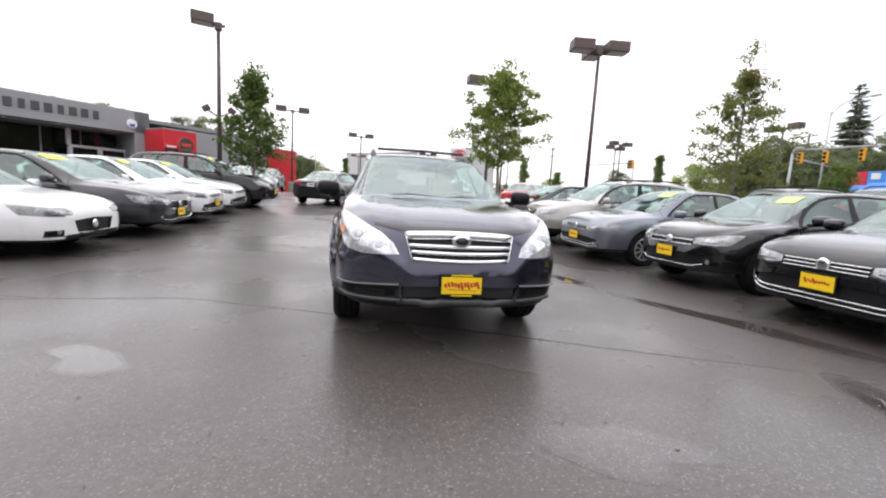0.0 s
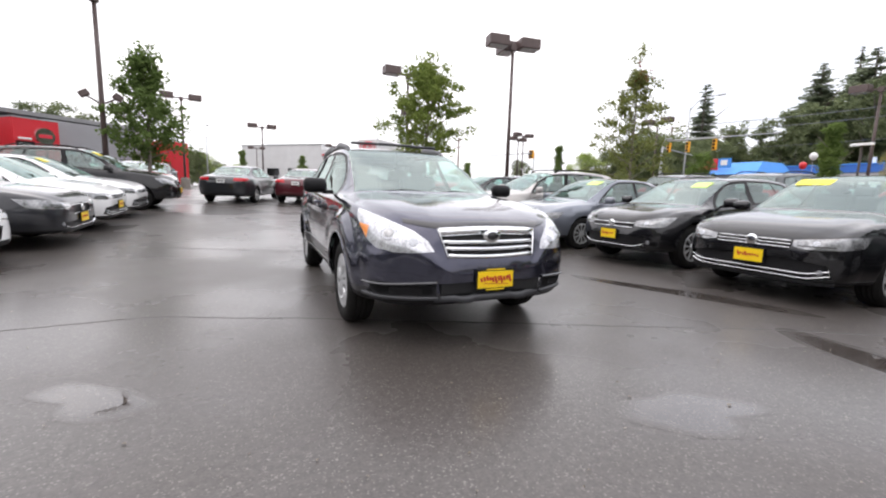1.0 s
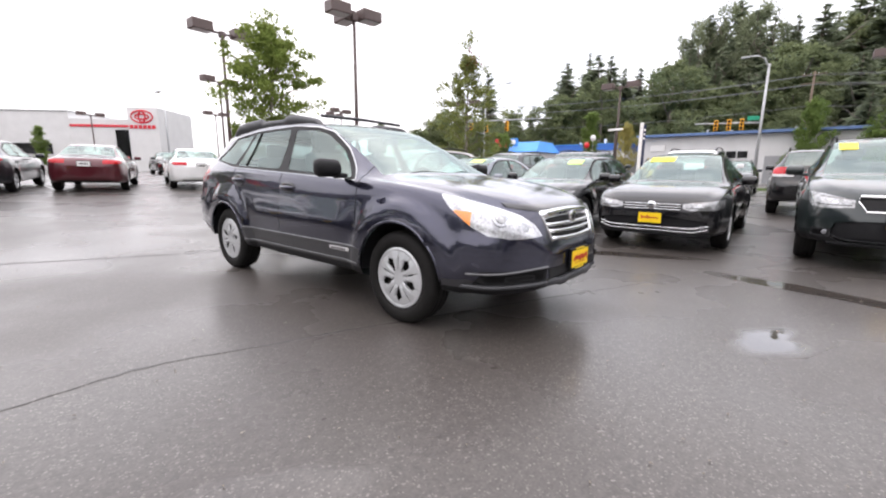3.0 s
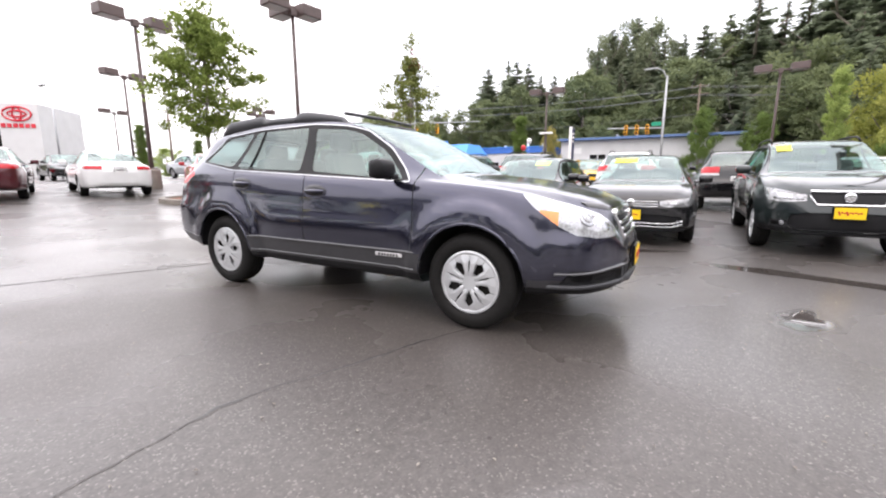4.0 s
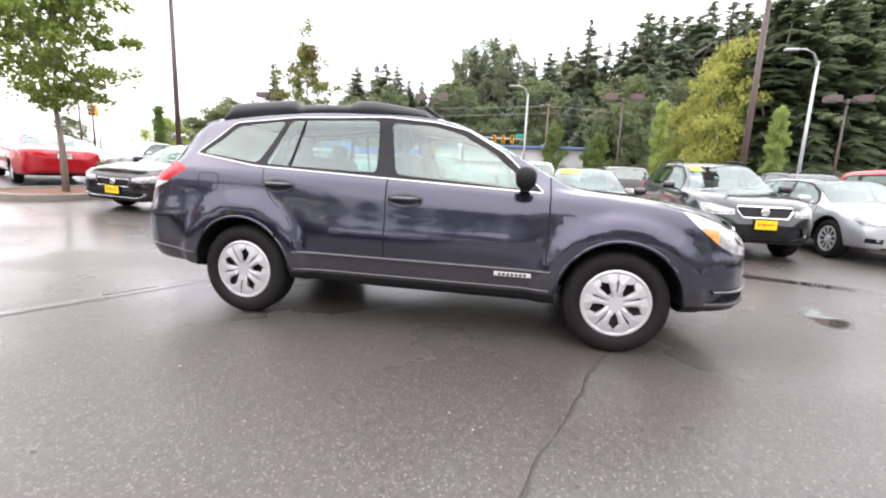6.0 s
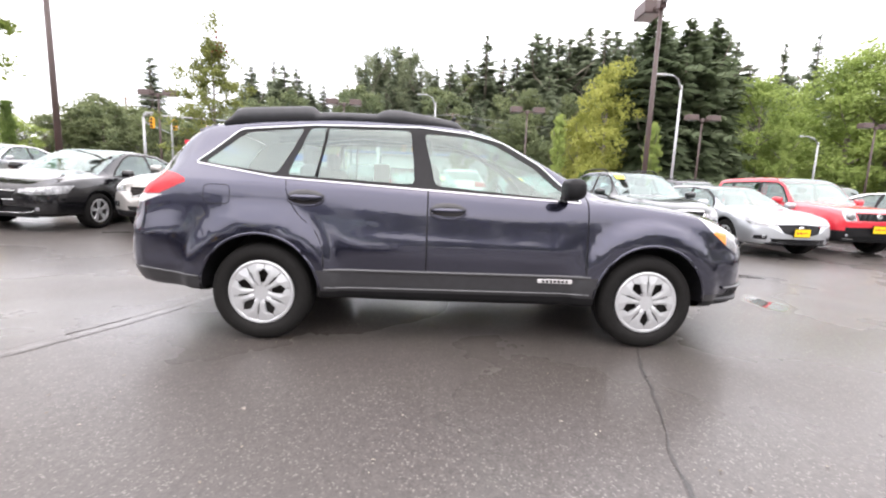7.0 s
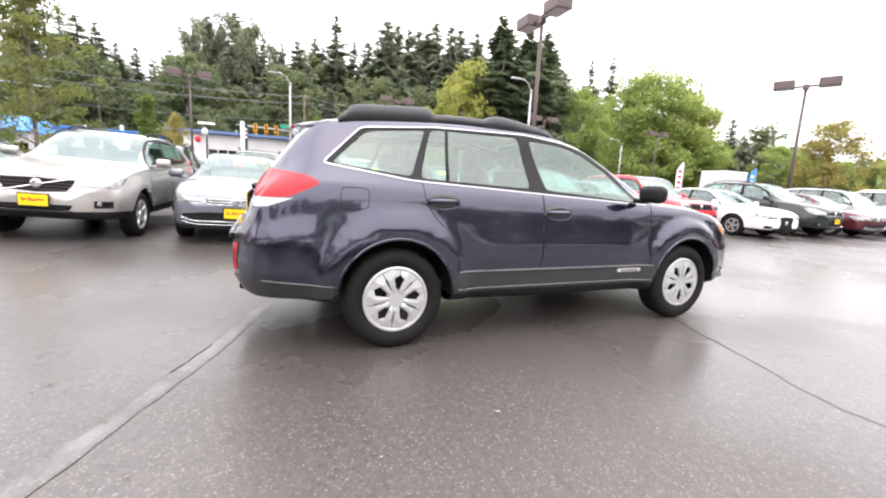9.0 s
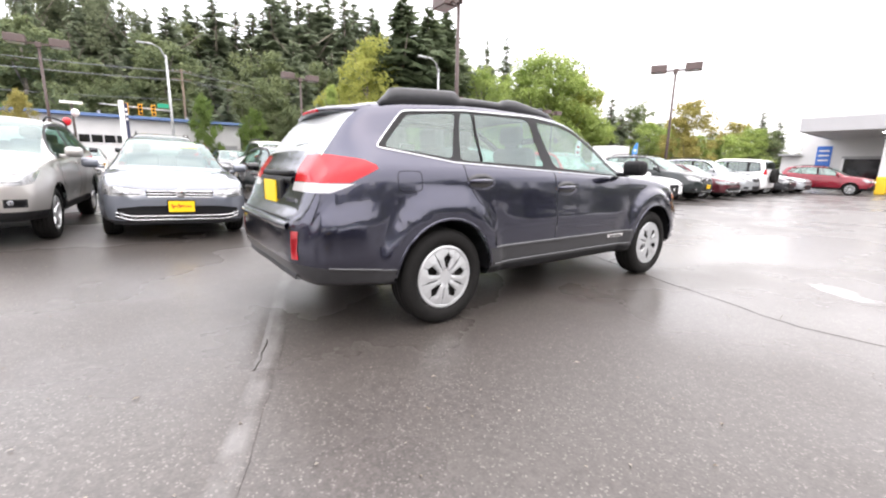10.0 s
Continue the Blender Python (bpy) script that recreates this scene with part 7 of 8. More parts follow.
# ---- planted island, verge and street ----
isl = thing("planted_island", Matrix(), "kerbed planting island with bark mulch", "planter")
outline = []
for k in range(40):
    a = 2 * math.pi * k / 40
    u, v = math.cos(a), math.sin(a)
    outline.append((5.9 + 2.95 * math.copysign(abs(u) ** .55, u), 10.05 + .95 * math.copysign(abs(v) ** .6, v)))
ko, mo = bmesh.new(), bmesh.new()
rings = []
for inset, dz in ((0, -.02), (0, .13), (.02, .15), (.15, .15), (.16, .08)):
    rings.append([ko.verts.new((5.9 + (x - 5.9) * (1 - inset / 2.9), 10.05 + (y - 10.05) * (1 - inset / .95), gz(x, y) + dz)) for x, y in outline])
for a, b in zip(rings, rings[1:]):
    for k in range(40):
        ko.faces.new((a[k], a[(k + 1) % 40], b[(k + 1) % 40], b[k]))
part("kerb", ko, KERB, isl, "pale concrete kerb")
cen = mo.verts.new((5.9, 10.05, gz(5.9, 10.05) + .20))
last = [mo.verts.new((5.9 + (x - 5.9) * .945, 10.05 + (y - 10.05) * .83, gz(x, y) + .11)) for x, y in outline]
for k in range(40):
    mo.faces.new((last[k], last[(k + 1) % 40], cen))
part("mulch", mo, MULCH, isl, "reddish bark mulch")
verge = [(x, y, gz(x, y) + (.16 if 30.3 < x < 33 else .02)) for y in range(-60, 61, 5) for x in (30.2, 30.32, 33.0, 33.1)]
vf = [(4 * j + i, 4 * j + i + 1, 4 * j + i + 5, 4 * j + i + 4) for j in range(24) for i in range(3)]
tagged(new("verge", mesh_of("verge", verts=verge, faces=vf, mats=[GRASS])), "grass verge beside the street", "verge", kind="structure")

# ---- trees ----
LEAF_A = leaf_material("maple_leaves", (0.075, 0.12, 0.035), (0.17, 0.24, 0.075), 2.2)
LEAF_B = leaf_material("light_maple_leaves", (0.14, 0.195, 0.045), (0.30, 0.36, 0.10), 2.2)
LEAF_R = leaf_material("reddening_leaves", (0.15, 0.18, 0.06), (0.27, 0.29, 0.10), 2.2)
LEAF_Y = leaf_material("yellow_green_leaves", (0.25, 0.29, 0.07), (0.47, 0.47, 0.14))
LEAF_AUT = leaf_material("autumn_leaves", (0.30, 0.26, 0.09), (0.44, 0.40, 0.14))
# needles, forest and ridge leaves are paled: distance haze is put into their colour
NEEDLE = leaf_material("hazed_needles", (0.15, 0.185, 0.128), (0.29, 0.33, 0.22))
NEEDLE_DARK = leaf_material("deep_green_needles", (0.085, 0.115, 0.068), (0.185, 0.225, 0.13))
BROAD = leaf_material("hazed_forest_leaves", (0.12, 0.155, 0.085), (0.27, 0.305, 0.155))
HEDGE = leaf_material("shrub_leaves", (0.12, 0.18, 0.055), (0.22, 0.30, 0.085))
AIRY = leaf_material("hazed_ridge_leaves", (0.16, 0.19, 0.12), (0.31, 0.34, 0.215))
LEAF_L = leaf_material("bright_green_leaves", (0.22, 0.30, 0.09), (0.45, 0.53, 0.18))
BARK = material("tree_bark", (0.21, 0.18, 0.15), 0.9, scale=7, vary=0.3, bump=0.6, bump_scale=50)


def leaves(spots, size, rng, flat=0.0):
    """Many small bent leaf blades at the given spots, as one mesh's data."""
    vs, fs = [], []
    for p in spots:
        a = Vector((rng.gauss(0, 1), rng.gauss(0, 1), rng.gauss(0, 1) * (1 - flat))).normalized()
        b = a.cross(Vector((rng.gauss(0, 1), rng.gauss(0, 1), rng.gauss(0, 1)))).normalized()
        s = size * rng.uniform(.6, 1.3)
        n = a.cross(b) * s * .22
        k = len(vs)
        p = Vector(p)
        vs += [p - a * s * .6, p + b * s * .38 + n, p + a * s * .6, p - b * s * .38 + n]
        fs += [(k, k + 1, k + 2), (k, k + 2, k + 3)]
    return vs, fs


def young_tree(x, y, fork, top, spread_r, count, leaf, mat, seed, label, low=.0, sparse=.0, tip=None, cone=.55):
    """A slim planted street tree: trunk, rising limbs, twigs and a crown of separate leaf clumps."""
    rng = random.Random(seed)
    z0 = gz(x, y) + .1
    t = thing("tree", pose(x, y, z0, 0, 0, rng.uniform(0, 360)), label, "tree", "young trees")
    h = top - z0
    fk = fork - z0
    bm = bmesh.new()
    lean = [(rng.uniform(-.04, .04), rng.uniform(-.04, .04)) for _ in range(6)]
    line = [(lean[k][0] * k / 2, lean[k][1] * k / 2, h * .93 * k / 5) for k in range(6)]
    add_tube(bm, line, [.075, .062, .045, .032, .02, .008], 8)
    clumps = []
    n_limb = 32
    for k in range(n_limb):
        f = k / (n_limb - 1)
        z = fk * (.92 + low) + (h * .90 - fk) * f
        a = k * 2.4 + rng.uniform(-.4, .4)
        prof = (1 - f) ** cone * (.55 + .45 * min(1, f / .18))
        r = spread_r * prof * rng.uniform(.72, 1.12)
        rise = .35 + .55 * f
        p0, p1, p2 = (0, 0, z - .1), (r * .5 * math.cos(a), r * .5 * math.sin(a), z + r * rise * .45), (r * math.cos(a), r * math.sin(a), z + r * rise * .8)
        add_tube(bm, [p0, p1, p2], [.028 * (1 - .6 * f), .016, .005], 5)
        for j in range(7):
            u = .30 + .73 * j / 6
            clumps.append((r * u * math.cos(a) + rng.gauss(0, .15), r * u * math.sin(a) + rng.gauss(0, .15), z + r * rise * .8 * u + rng.gauss(0, .10), .08 + .09 * rng.random()))
    clumps += [(rng.gauss(0, .1), rng.gauss(0, .1), h * (.86 + .14 * k / 4), .14) for k in range(5)]
    clumps = [c for c in clumps if rng.random() > sparse]
    part("trunk", bm, BARK, t, smooth=True)
    spots = []
    for _ in range(count):
        c = rng.choice(clumps)
        spots.append((c[0] + rng.gauss(0, c[3]), c[1] + rng.gauss(0, c[3]), c[2] + rng.gauss(0, c[3] * .7)))
    vs, fs = leaves(spots, leaf, rng)
    o = new("crown", mesh_of("crown", vs, fs, [mat]))
    o.parent = t
    if tip:
        vs, fs = leaves([(rng.gauss(-.35, .16), rng.gauss(0, .16), h * .84 + rng.gauss(0, .22)) for _ in range(70)], leaf, rng)
        o = new("red_twig", mesh_of("red_twig", vs, fs, [tip]))
        o.parent = t
        tagged(o, "reddening leaves in the treetop", kind="stuff")
    return t


RUSSET = leaf_material("russet_leaves", (0.16, 0.045, 0.03), (0.28, 0.08, 0.05))
young_tree(-4.85, 12.7, 1.95, 5.75, 1.65, 6500, .115, LEAF_A, 3, "young maple with a dense dark green crown", sparse=.25, cone=.85)
young_tree(4.25, 9.75, 2.5, 5.9, 1.7, 13500, .088, LEAF_B, 5, "young maple with a light green crown on the island", sparse=.18, cone=.45)
young_tree(13.3, 8.6, 1.7, 7.25, 2.7, 8200, .095, LEAF_R, 8, "young tree with a thin reddening top", low=-.25, sparse=.34, tip=RUSSET, cone=.85)


def conifer_mesh(seed, slim=1.0, whorls=50, boughs=13, sprays=11, mat=None, ragged=.5):
    """A fir of height 1: whorls of drooping boughs, each a feathered frond, with gaps and an uneven outline."""
    rng = random.Random(seed)
    vs, fs = [], []
    ph = [rng.uniform(0, 6.28) for _ in range(3)]
    for w in range(whorls):
        f = (w + rng.uniform(0, .8)) / whorls
        z = .06 + .925 * f
        body = (1 - f) ** .72 * min(1, .55 + f / .22) * (1 + .16 * math.sin(9 * f + ph[0]) + .12 * math.sin(23 * f + ph[1]))
        reach = .165 * slim * body * rng.uniform(1 - .5 * ragged, 1 + .35 * ragged) + .010
        for b in range(boughs if f < .75 else max(4, boughs * 2 // 3)):
            if rng.random() < .16 * ragged:
                continue
            a = rng.uniform(0, 6.283)
            rr = reach * rng.uniform(.55, 1.18) * (1 + .18 * math.sin(a + ph[2]))
            d = Vector((math.cos(a), math.sin(a), 0))
            s = Vector((-d.y, d.x, 0))
            z1 = z + rng.gauss(0, .006)
            lift, drop = rng.uniform(.05, .30) * (1 + f), rng.uniform(.35, .62) * (1 - .5 * f)
            n = max(3, int(sprays * (.45 + .55 * (1 - f))))
            for k in range(n):
                u = .12 + .90 * (k + rng.random() * .6) / n
                p = d * rr * u + Vector((0, 0, z1 + rr * (lift * u - drop * u * u)))
                ln = (.36 * (1.1 - .60 * u)) * rr + .0065
                for side in (1, -1):
                    tip = p + s * side * ln * rng.uniform(.6, 1.1) + d * ln * rng.uniform(.3, .8) - Vector((0, 0, ln * rng.uniform(.15, .65)))
                    wd = d * ln * rng.uniform(.26, .44)
                    i = len(vs)
                    vs += [p - wd, p + wd + Vector((0, 0, .12 * ln)), tip]
                    fs.append((i, i + 1, i + 2))
    return mesh_of("crown", vs, fs, [mat or NEEDLE])


def broad_mesh(seed, mat, count=6500, leaf=.020, tall=1.0, lobes=26, airy=.0):
    """A broad-leaved crown of height 1: lobes of leaf clumps on rising limbs, uneven, with gaps between."""
    rng = random.Random(seed)
    cl = []
    for k in range(lobes):
        f = (k + rng.random()) / lobes
        z = .14 + .76 * f
        r = .27 / tall * math.sin(math.pi * min(1, .20 + .74 * f)) ** .7
        a = k * 2.4 + rng.uniform(-.5, .5)
        q = r * rng.uniform(.15, 1.0)
        size = rng.uniform(.06, .11) / (.6 + .4 * tall)
        for _ in range(7):
            v = Vector((rng.gauss(0, 1), rng.gauss(0, 1), rng.gauss(0, 1))).normalized() * size * rng.uniform(.4, 1.1)
            cl.append((q * math.cos(a) + v.x, q * math.sin(a) + v.y, min(.975, z + v.z), rng.uniform(.022, .055) / (.7 + .3 * tall)))
    cl = [c for c in cl if rng.random() >= airy]
    weights = [c[3] ** 1.8 for c in cl]
    spots = []
    for c in rng.choices(cl, weights, k=count):
        v = Vector((rng.gauss(0, 1), rng.gauss(0, 1), rng.gauss(0, 1))).normalized() * c[3] * rng.random() ** .5 * 1.25
        spots.append((c[0] + v.x, c[1] + v.y, c[2] + v.z))
    vs, fs = leaves(spots, leaf, rng)
    return mesh_of("crown", vs, fs, [mat])


def stem_mesh(seed, reach):
    bm = bmesh.new()
    rng = random.Random(seed)
    add_tube(bm, [(0, 0, 0), (.005, 0, reach * .5), (0, .004, reach)], [.016, .011, .003], 7)
    for k in range(6):
        a, z = k * 2.2, .2 + .09 * k
        if z < reach - .08:
            add_tube(bm, [(0, 0, z), (.09 * math.cos(a), .09 * math.sin(a), z + .08), (.16 * math.cos(a), .16 * math.sin(a), z + .16)], [.007, .004, .001], 5)
    me = bpy.data.meshes.new("trunk")
    bm.to_mesh(me)
    bm.free()
    me.materials.append(BARK)
    return me


FIRS = [conifer_mesh(k, (.85, 1.0, 1.2, .7, .95, 1.1)[k], ragged=(.5, .8, .6, 1.0, .4, .9)[k]) for k in range(6)]
BIG_FIRS = [conifer_mesh(90 + k, 1.2, 64, 14, 15, NEEDLE_DARK, .5) for k in range(3)]
BROADS = {"forest": [broad_mesh(20 + k, BROAD, tall=(1.0, 1.25, 1.0, 1.4)[k]) for k in range(4)], "poplar": [broad_mesh(80 + k, AIRY, 6500, .014, 2.5, 44, .38) for k in range(3)], "yellow": [broad_mesh(30 + k, LEAF_Y, 11000, .017, 1.1, 30) for k in range(2)],
          "light": [broad_mesh(40 + k, LEAF_L, 12000, .016, 1.05, 34) for k in range(3)], "autumn": [broad_mesh(50 + k, LEAF_AUT, 12000, .016, 1.2, 34, .05) for k in range(2)], "column": [broad_mesh(60 + k, HEDGE, 15000, .0135, 3.4, 54) for k in range(2)], "bright": [broad_mesh(64 + k, LEAF_L, 15000, .0135, 3.4, 54) for k in range(2)], "shrub": [broad_mesh(70 + k, HEDGE, 8000, .024, .95, 26) for k in range(2)]}
STEM, STEM_FIR = stem_mesh(1, .75), stem_mesh(2, .97)
FIR_LABELS = ("tall dark fir on the wooded hillside", "narrow dark green fir among the woods", "broad dark fir with drooping boughs")


def grow(kind, x, y, base, height, rng, label, wide=1.0, group="far trees"):
    name = "shrub" if kind == "shrub" else "tree"
    t = thing(name, pose(x, y, base, 0, 0, rng.uniform(0, 360)), label, "shrub" if kind == "shrub" else "tree", group)
    t.scale = (height * wide, height * wide, height)
    crown = new("crown", FIRS[rng.randrange(6)] if kind == "fir" else rng.choice(BIG_FIRS) if kind == "bigfir" else rng.choice(BROADS[kind]))
    crown.parent = t
    stem = new("trunk", STEM_FIR if "fir" in kind else STEM)
    stem.parent = t
    return t


def hill(x, y):
    """The wooded slope beyond the street."""
    d = math.hypot(x + 3, y)
    az = math.degrees(math.atan2(y, x + 3))
    side = min(1, max(0, (34 - az) / 14)) * min(1, max(0, (az + 62) / 16))
    return .2 + side * min(16.0, max(0.0, d - 76) * .22)


hv, hf = [], []
azs, ds = list(range(-70, 45, 3)), (72, 80, 90, 102, 116, 132, 150, 175)
for a in azs:
    for d in ds:
        x, y = -3 + d * math.cos(radians(a)), d * math.sin(radians(a))
        hv.append((x, y, hill(x, y) + (.02 if d > 72 else -.5)))
for i in range(len(azs) - 1):
    for j in range(len(ds) - 1):
        k = i * len(ds) + j
        hf.append((k, k + 1, k + len(ds) + 1, k + len(ds)))
tagged(new("hillside", mesh_of("hillside", hv, hf, [GRASS], True)), "dark wooded hillside", "hillside", kind="structure")

SKYLINE = ((44, .10), (38, .13), (34, .145), (27, .14), (24, .175), (20, .205), (16, .19), (12, .185), (9, .265), (5, .30), (1.6, .29), (-2, .255), (-6.5, .29), (-10, .275), (-13, .315), (-20, .325), (-28, .32), (-34, .29), (-40, .25), (-48, .22), (-56, .14), (-64, .11))


def skyline(az):
    pts = sorted(SKYLINE)
    return float(np.interp(az, [p[0] for p in pts], [p[1] for p in pts]))


rng = random.Random(77)
# the ridge: single trees that stand out against the sky
for kind, d, wide, rows in (
        ("fir", 104, 1.42, ((32.4, .222), (22.3, .233), (19.8, .249), (18.6, .245), (17.2, .24), (15.6, .214), (13.9, .213), (12.4, .198), (-2.4, .277), (-4.6, .288), (-5.6, .27), (-9.4, .291), (-11.1, .295), (-12.2, .30), (-13.5, .343), (-14.9, .335), (-16.3, .33), (-17.6, .33), (-18.8, .327), (-20.0, .348), (-21.8, .344), (-23.0, .335), (-25.2, .33), (-29.0, .33), (-35.6, .29), (-37.0, .25))),
        ("fir", 98, 1.45, ((-7.1, .338), (11.0, .22), (-34.6, .31))),
        ("poplar", 96, .85, ((9.4, .280), (8.0, .313), (6.5, .298), (5.1, .336), (3.7, .310), (2.4, .326), (.5, .285))),
        ("fir", 99, .95, ((8.7, .265), (7.2, .295), (5.8, .285), (4.4, .312), (3.0, .29), (1.4, .275), (-.6, .268), (-3.4, .262))),
        ("forest", 84, 1.5, ((17.6, .205), (21.2, .18), (24.2, .165), (28.5, .15), (12.0, .18), (9.8, .235), (-1.6, .235))),
        ("forest", 76, 1.6, ((34.6, .135), (36.8, .15), (38.8, .13), (41.5, .105), (30.4, .13)))):
    for az, tan_top in rows:
        dd = d + rng.uniform(-5, 5)
        x, y = -3 + dd * math.cos(radians(az)), dd * math.sin(radians(az))
        base = hill(x, y) - .3
        grow(kind, x, y, base, 1.1 + dd * tan_top * (1.05 if kind == "fir" else 1.02) - base, rng, FIR_LABELS[rng.randrange(3)] if kind == "fir" else "tall slender broadleaf tree on the ridge" if kind == "poplar" else "full green broadleaf tree in the hillside woods", wide * rng.uniform(.88, 1.15))
# the slope below, thick with mixed trees
for d, share, step, fir_odds in ((79, .52, 2.5, .30), (86, .70, 2.0, .45), (93, .84, 1.6, .75), (110, .97, 1.3, .9)):
    az = -52.0
    while az < 40:
        a = az + rng.uniform(-.6, .6)
        dd = d + rng.uniform(-4, 4)
        x, y = -3 + dd * math.cos(radians(a)), dd * math.sin(radians(a))
        base = hill(x, y) - .3
        hgt = 1.1 + dd * skyline(a) * share * rng.uniform(.78, 1.02) - base
        az += step
        if hgt < 4:
            continue
        fir = rng.random() < (fir_odds if a < 30 else .3)
        grow("fir" if fir else "forest", x, y, base, hgt, rng, FIR_LABELS[rng.randrange(3)] if fir else "full green broadleaf tree in the hillside woods", rng.uniform(1.25, 1.8) if fir else rng.uniform(1.1, 1.6))
# big trees nearer the street
for kind, az, d, tan_top, wide, label in (
        ("bigfir", -27.3, 47, .395, 1.25, "large dark fir by the street"), ("bigfir", -31.0, 50, .365, 1.3, "large dark fir by the street"), ("bigfir", -33.6, 54, .36, 1.2, "large dark fir by the street"), ("bigfir", -24.5, 56, .325, 1.0, "large dark fir by the street"),
        ("yellow", -22.6, 46, .30, 1.05, "yellow-green broadleaf tree beside the firs"), ("yellow", -19.5, 50, .20, 1.2, "yellow-green broadleaf tree beside the firs"),
        ("light", -38.5, 56, .245, 1.3, "bright green broadleaf tree"), ("light", -45.8, 58, .278, 1.4, "tall bright green broadleaf tree"), ("light", -48.8, 60, .265, 1.35, "tall bright green broadleaf tree"), ("yellow", -51.5, 62, .215, 1.2, "yellow-green tree in the south row"),
        ("fir", -39.8, 84, .292, .9, "slim fir behind the broadleaf trees"), ("fir", -42.4, 86, .298, .9, "slim fir behind the broadleaf trees"), ("fir", -52.3, 90, .235, .6, "slim fir behind the broadleaf trees"),
        ("light", -41.5, 66, .18, 1.5, "bright green broadleaf tree"), ("fir", -55.7, 66, .162, 1.5, "dark fir in the south row"), ("fir", -57.0, 68, .13, 1.4, "dark fir in the south row"), ("forest", -58.7, 70, .152, 1.35, "mid-green tree in the south row"), ("light", -53.8, 60, .13, 1.6, "bright green broadleaf tree"), ("light", -60.4, 64, .115, 1.5, "low bright green broadleaf tree"), ("forest", -61.6, 70, .11, 1.6, "mid-green tree in the south row"),
        ("autumn", -64.3, 58, .157, 1.35, "broadleaf tree turning yellow-brown"), ("light", -65.4, 62, .085, 1.7, "low bright green broadleaf tree"), ("forest", -67.0, 70, .085, 1.7, "mid-green tree in the south row"), ("light", -68.6, 66, .082, 1.7, "low bright green broadleaf tree"), ("forest", -72.6, 72, .085, 1.6, "mid-green tree beyond the canopy"), ("light", -62.4, 66, .10, 1.6, "low bright green broadleaf tree"), ("light", -63.0, 62, .09, 1.4, "low bright green broadleaf tree"), ("autumn", -69.6, 74, .107, 1.6, "broadleaf tree turning yellow-brown"), ("light", -71.0, 70, .095, 1.6, "low bright green broadleaf tree"),
        ("fir", -71.8, 80, .12, 1.5, "dark fir beyond the canopy"), ("fir", -73.4, 84, .10, 1.5, "dark fir beyond the canopy"), ("column", -67.8, 60, .075, 1.0, "narrow dark evergreen columnar tree"), ("forest", -76.5, 80, .075, 1.3, "mid-green tree beyond the canopy"),
        ("forest", 37, 74, .145, 1.7, "dark round woodland tree"), ("forest", 33, 70, .14, 1.6, "dark round woodland tree"), ("forest", 40.0, 78, .11, 1.5, "dark round woodland tree"),
        ("forest", 52.0, 62, .085, 1.6, "dark round tree beyond the crossing"), ("light", 44, 70, .105, 1.4, "bright green roadside tree"), ("column", 58.0, 42, .085, 1.2, "narrow dark evergreen columnar tree"), ("light", 62.0, 95, .06, 1.8, "low green tree in the distance")):
    x, y = -3 + d * math.cos(radians(az)), d * math.sin(radians(az))
    base = (hill(x, y) if d > 72 else .2) - .1
    grow(kind, x, y, base, 1.1 + d * tan_top - base, rng, label, wide, "street trees")
# distant low woods to the north, and trees behind the showroom
az = 64.0
while az < 108:
    d = rng.uniform(150, 190)
    top = .045 + (.035 if az > 92 else 0) * min(1, (az - 92) / 4)
    grow("forest" if rng.random() < .7 else "light", -3 + d * math.cos(radians(az)), d * math.sin(radians(az)), .2, 1.1 + d * top * rng.uniform(.75, 1.1), rng, "low tree in the far northern woods", 1.9)
    az += 1.25
for az, d, tan_top, kind in ((121, 62, .15, "forest"), (118.5, 60, .15, "forest"), (116, 58, .145, "fir"), (110.5, 60, .14, "forest"), (108.5, 62, .15, "forest"), (106.5, 60, .135, "forest"), (97.0, 70, .085, "forest"), (95.3, 74, .08, "forest"), (124, 64, .14, "forest")):
    grow(kind, -3 + d * math.cos(radians(az)), d * math.sin(radians(az)), .5, .6 + d * tan_top, rng, "dark tree behind the showroom", 1.6 if kind == "forest" else 1.2)
# unseen woods added to close the lot west and south, behind the camera
# they darken the reflections in the wagon's side
az = 140.0
while az < 272:
    d = rng.uniform(46, 60)
    grow("forest" if rng.random() < .7 else "fir", -3 + d * math.cos(radians(az)), d * math.sin(radians(az)), .2, 1 + d * rng.uniform(.17, .24), rng, "green tree in the woods behind the lot", 1.8, "western woods")
    az += 6.0
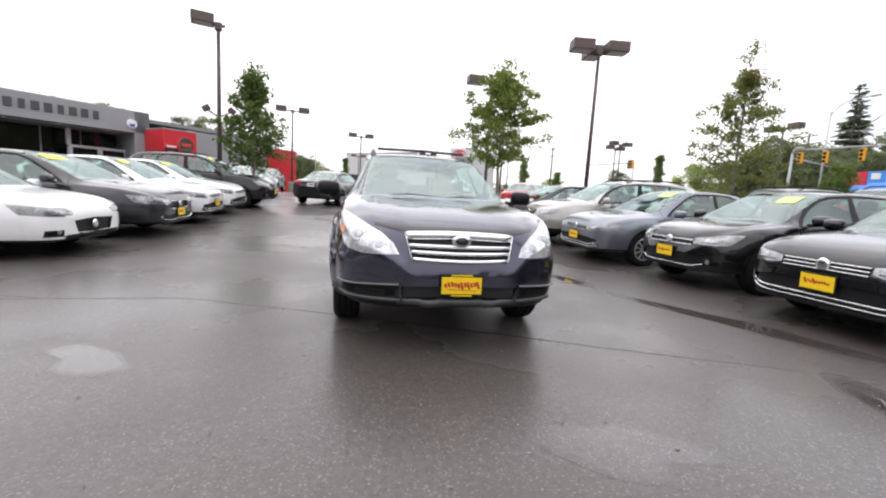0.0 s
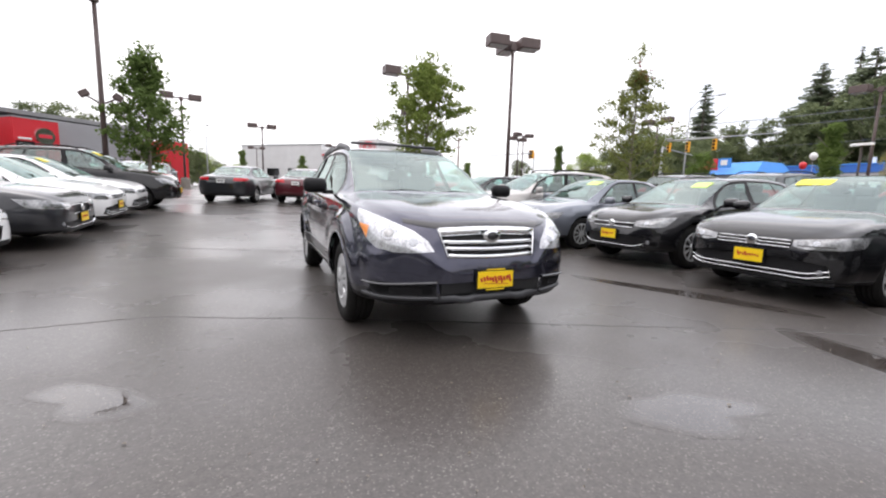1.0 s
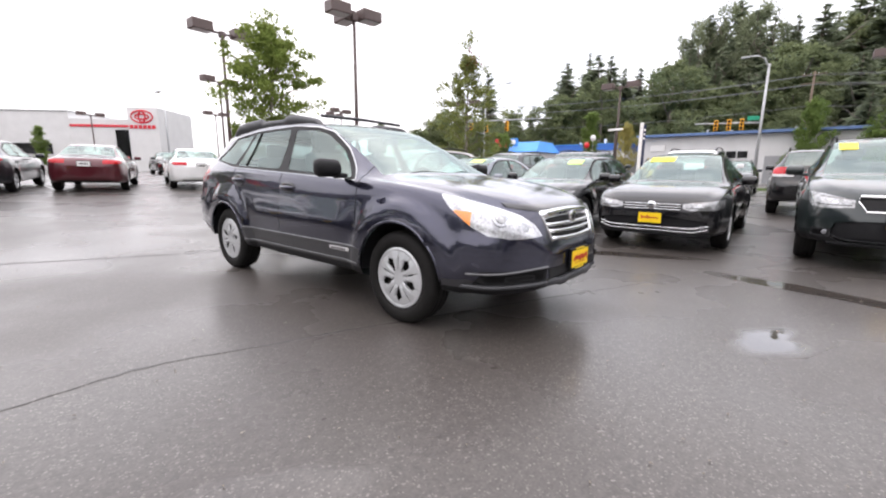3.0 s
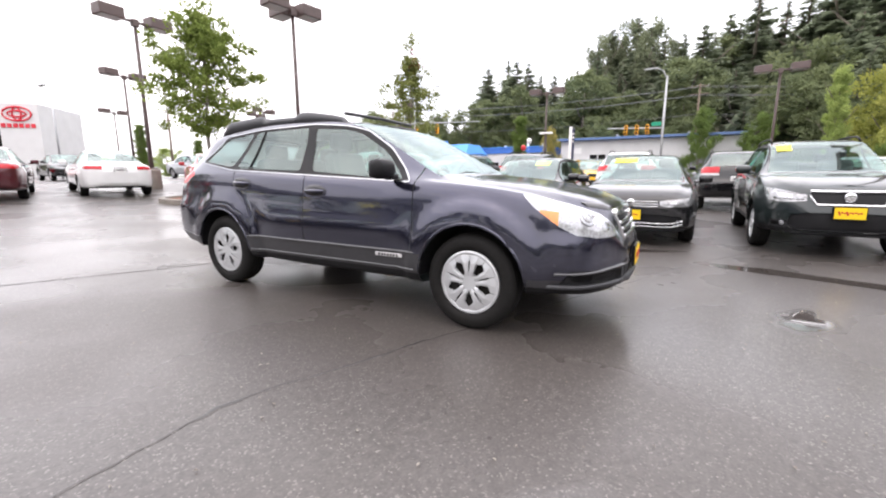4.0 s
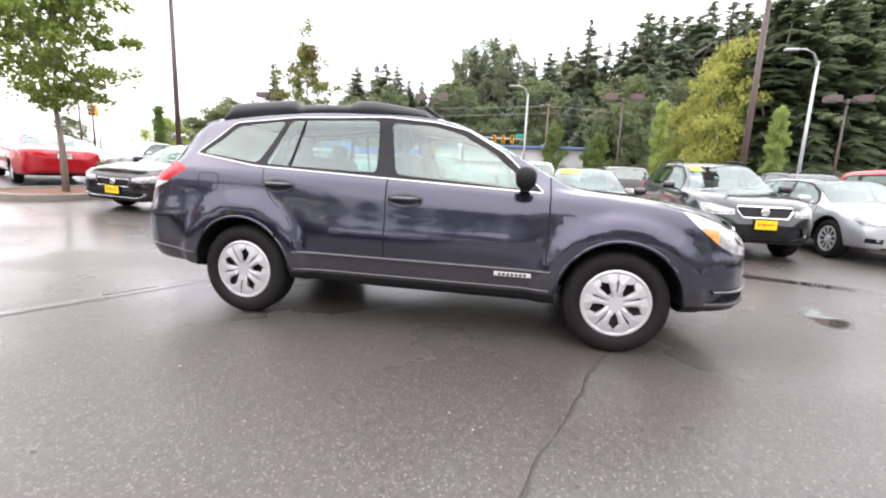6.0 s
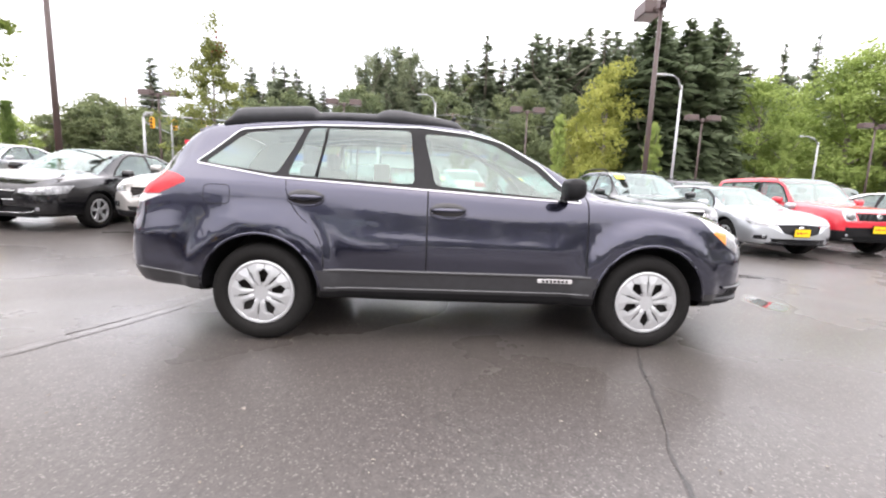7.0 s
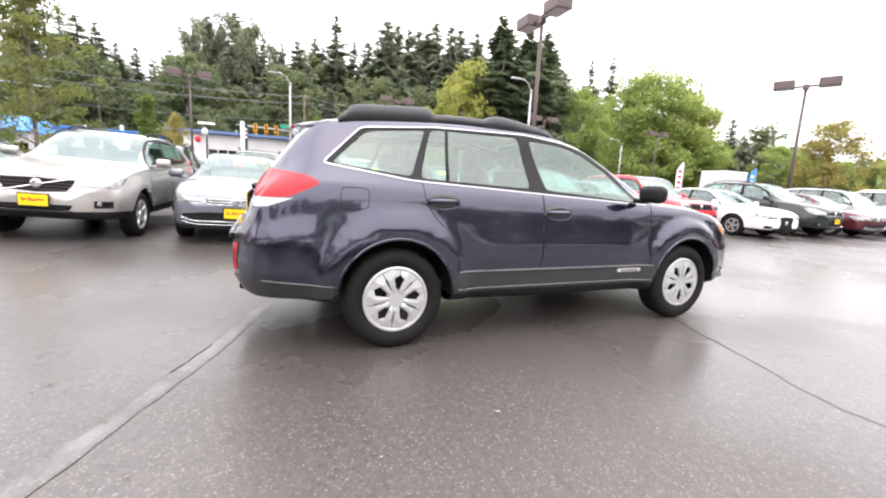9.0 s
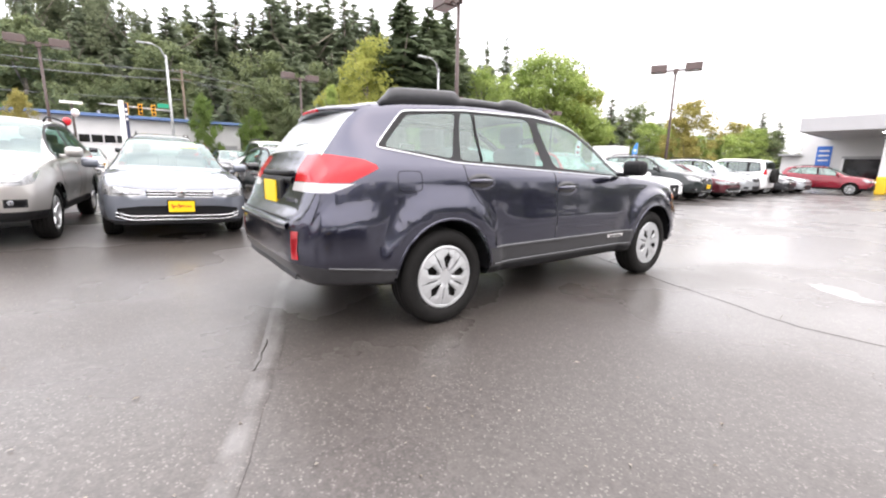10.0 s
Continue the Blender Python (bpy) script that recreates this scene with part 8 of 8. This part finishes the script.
# verge shrubs and columns
for kind, x, y, h, wide, label in (("bright", 31.4, -10.5, 7.9, .85, "tall narrow bright green columnar tree"), ("bright", 31.4, -18.5, 7.6, .95, "tall narrow bright green columnar tree"), ("autumn", 40.0, 9.4, 5.9, .7, "small orange-yellow tree by the street"), ("bright", 31.4, -30.3, 7.6, .95, "tall narrow bright green columnar tree"),
                                   ("column", 31.4, 9.6, 6.0, 1.2, "narrow green columnar tree"), ("shrub", 57.5, -4.2, 9.3, .78, "broad conical green shrub before the white shop"),
                                   ("shrub", 57.5, -10.2, 8.4, .78, "broad conical green shrub before the white shop"), ("shrub", 31.5, 18.0, 4.2, 1.1, "rounded green shrub on the verge"), ("shrub", 31.5, -13.0, 3.0, 1.0, "rounded green shrub on the verge"),
                                   ("column", 20.5, 48.0, 6.0, 1.2, "narrow dark evergreen columnar tree"), ("column", 5.0, 62.0, 5.4, 1.2, "narrow dark evergreen columnar tree"), ("column", -3.2, 66.0, 6.0, 1.1, "narrow dark evergreen columnar tree"), ("column", 24.0, 26.5, 5.0, 1.0, "narrow dark evergreen columnar tree"),
                                   ("shrub", 5.3, 9.9, .75, 1.5, "low clipped green shrub on the island"), ("shrub", 6.2, 10.0, .6, 1.5, "low clipped green shrub on the island")):
    grow(kind, x, y, gz(x, y) + (.12 if x < 10 else 0), h, rng, label, wide, "verge planting")


# ---- leaf litter and grit on the wet asphalt ----
LITTER = leaf_material("fallen_leaf_bits", (0.13, 0.10, 0.07), (0.50, 0.47, 0.42))
rng = random.Random(5)
vs, fs = [], []
for _ in range(900):
    x, y = rng.uniform(-4.6, 4.2), rng.uniform(-5.2, 5.0)
    if abs(x) < .85 and abs(y) < 2.2:
        continue
    s, a = rng.uniform(.003, .008) * (1.7 if rng.random() < .08 else 1), rng.uniform(0, 6.28)
    k, z = len(vs), gz(x, y) + .006
    for d, r, up in ((0, 1.5, 0), (1.57, .8, .003), (3.14, 1.5, .001), (4.71, .8, .004)):
        vs.append((x + s * r * math.cos(a + d), y + s * r * math.sin(a + d), z + up))
    fs.append((k, k + 1, k + 2, k + 3))
tagged(new("leaf_litter", mesh_of("leaf_litter", vs, fs, [LITTER])), "scattered leaf bits and grit on wet asphalt", "litter", kind="stuff")
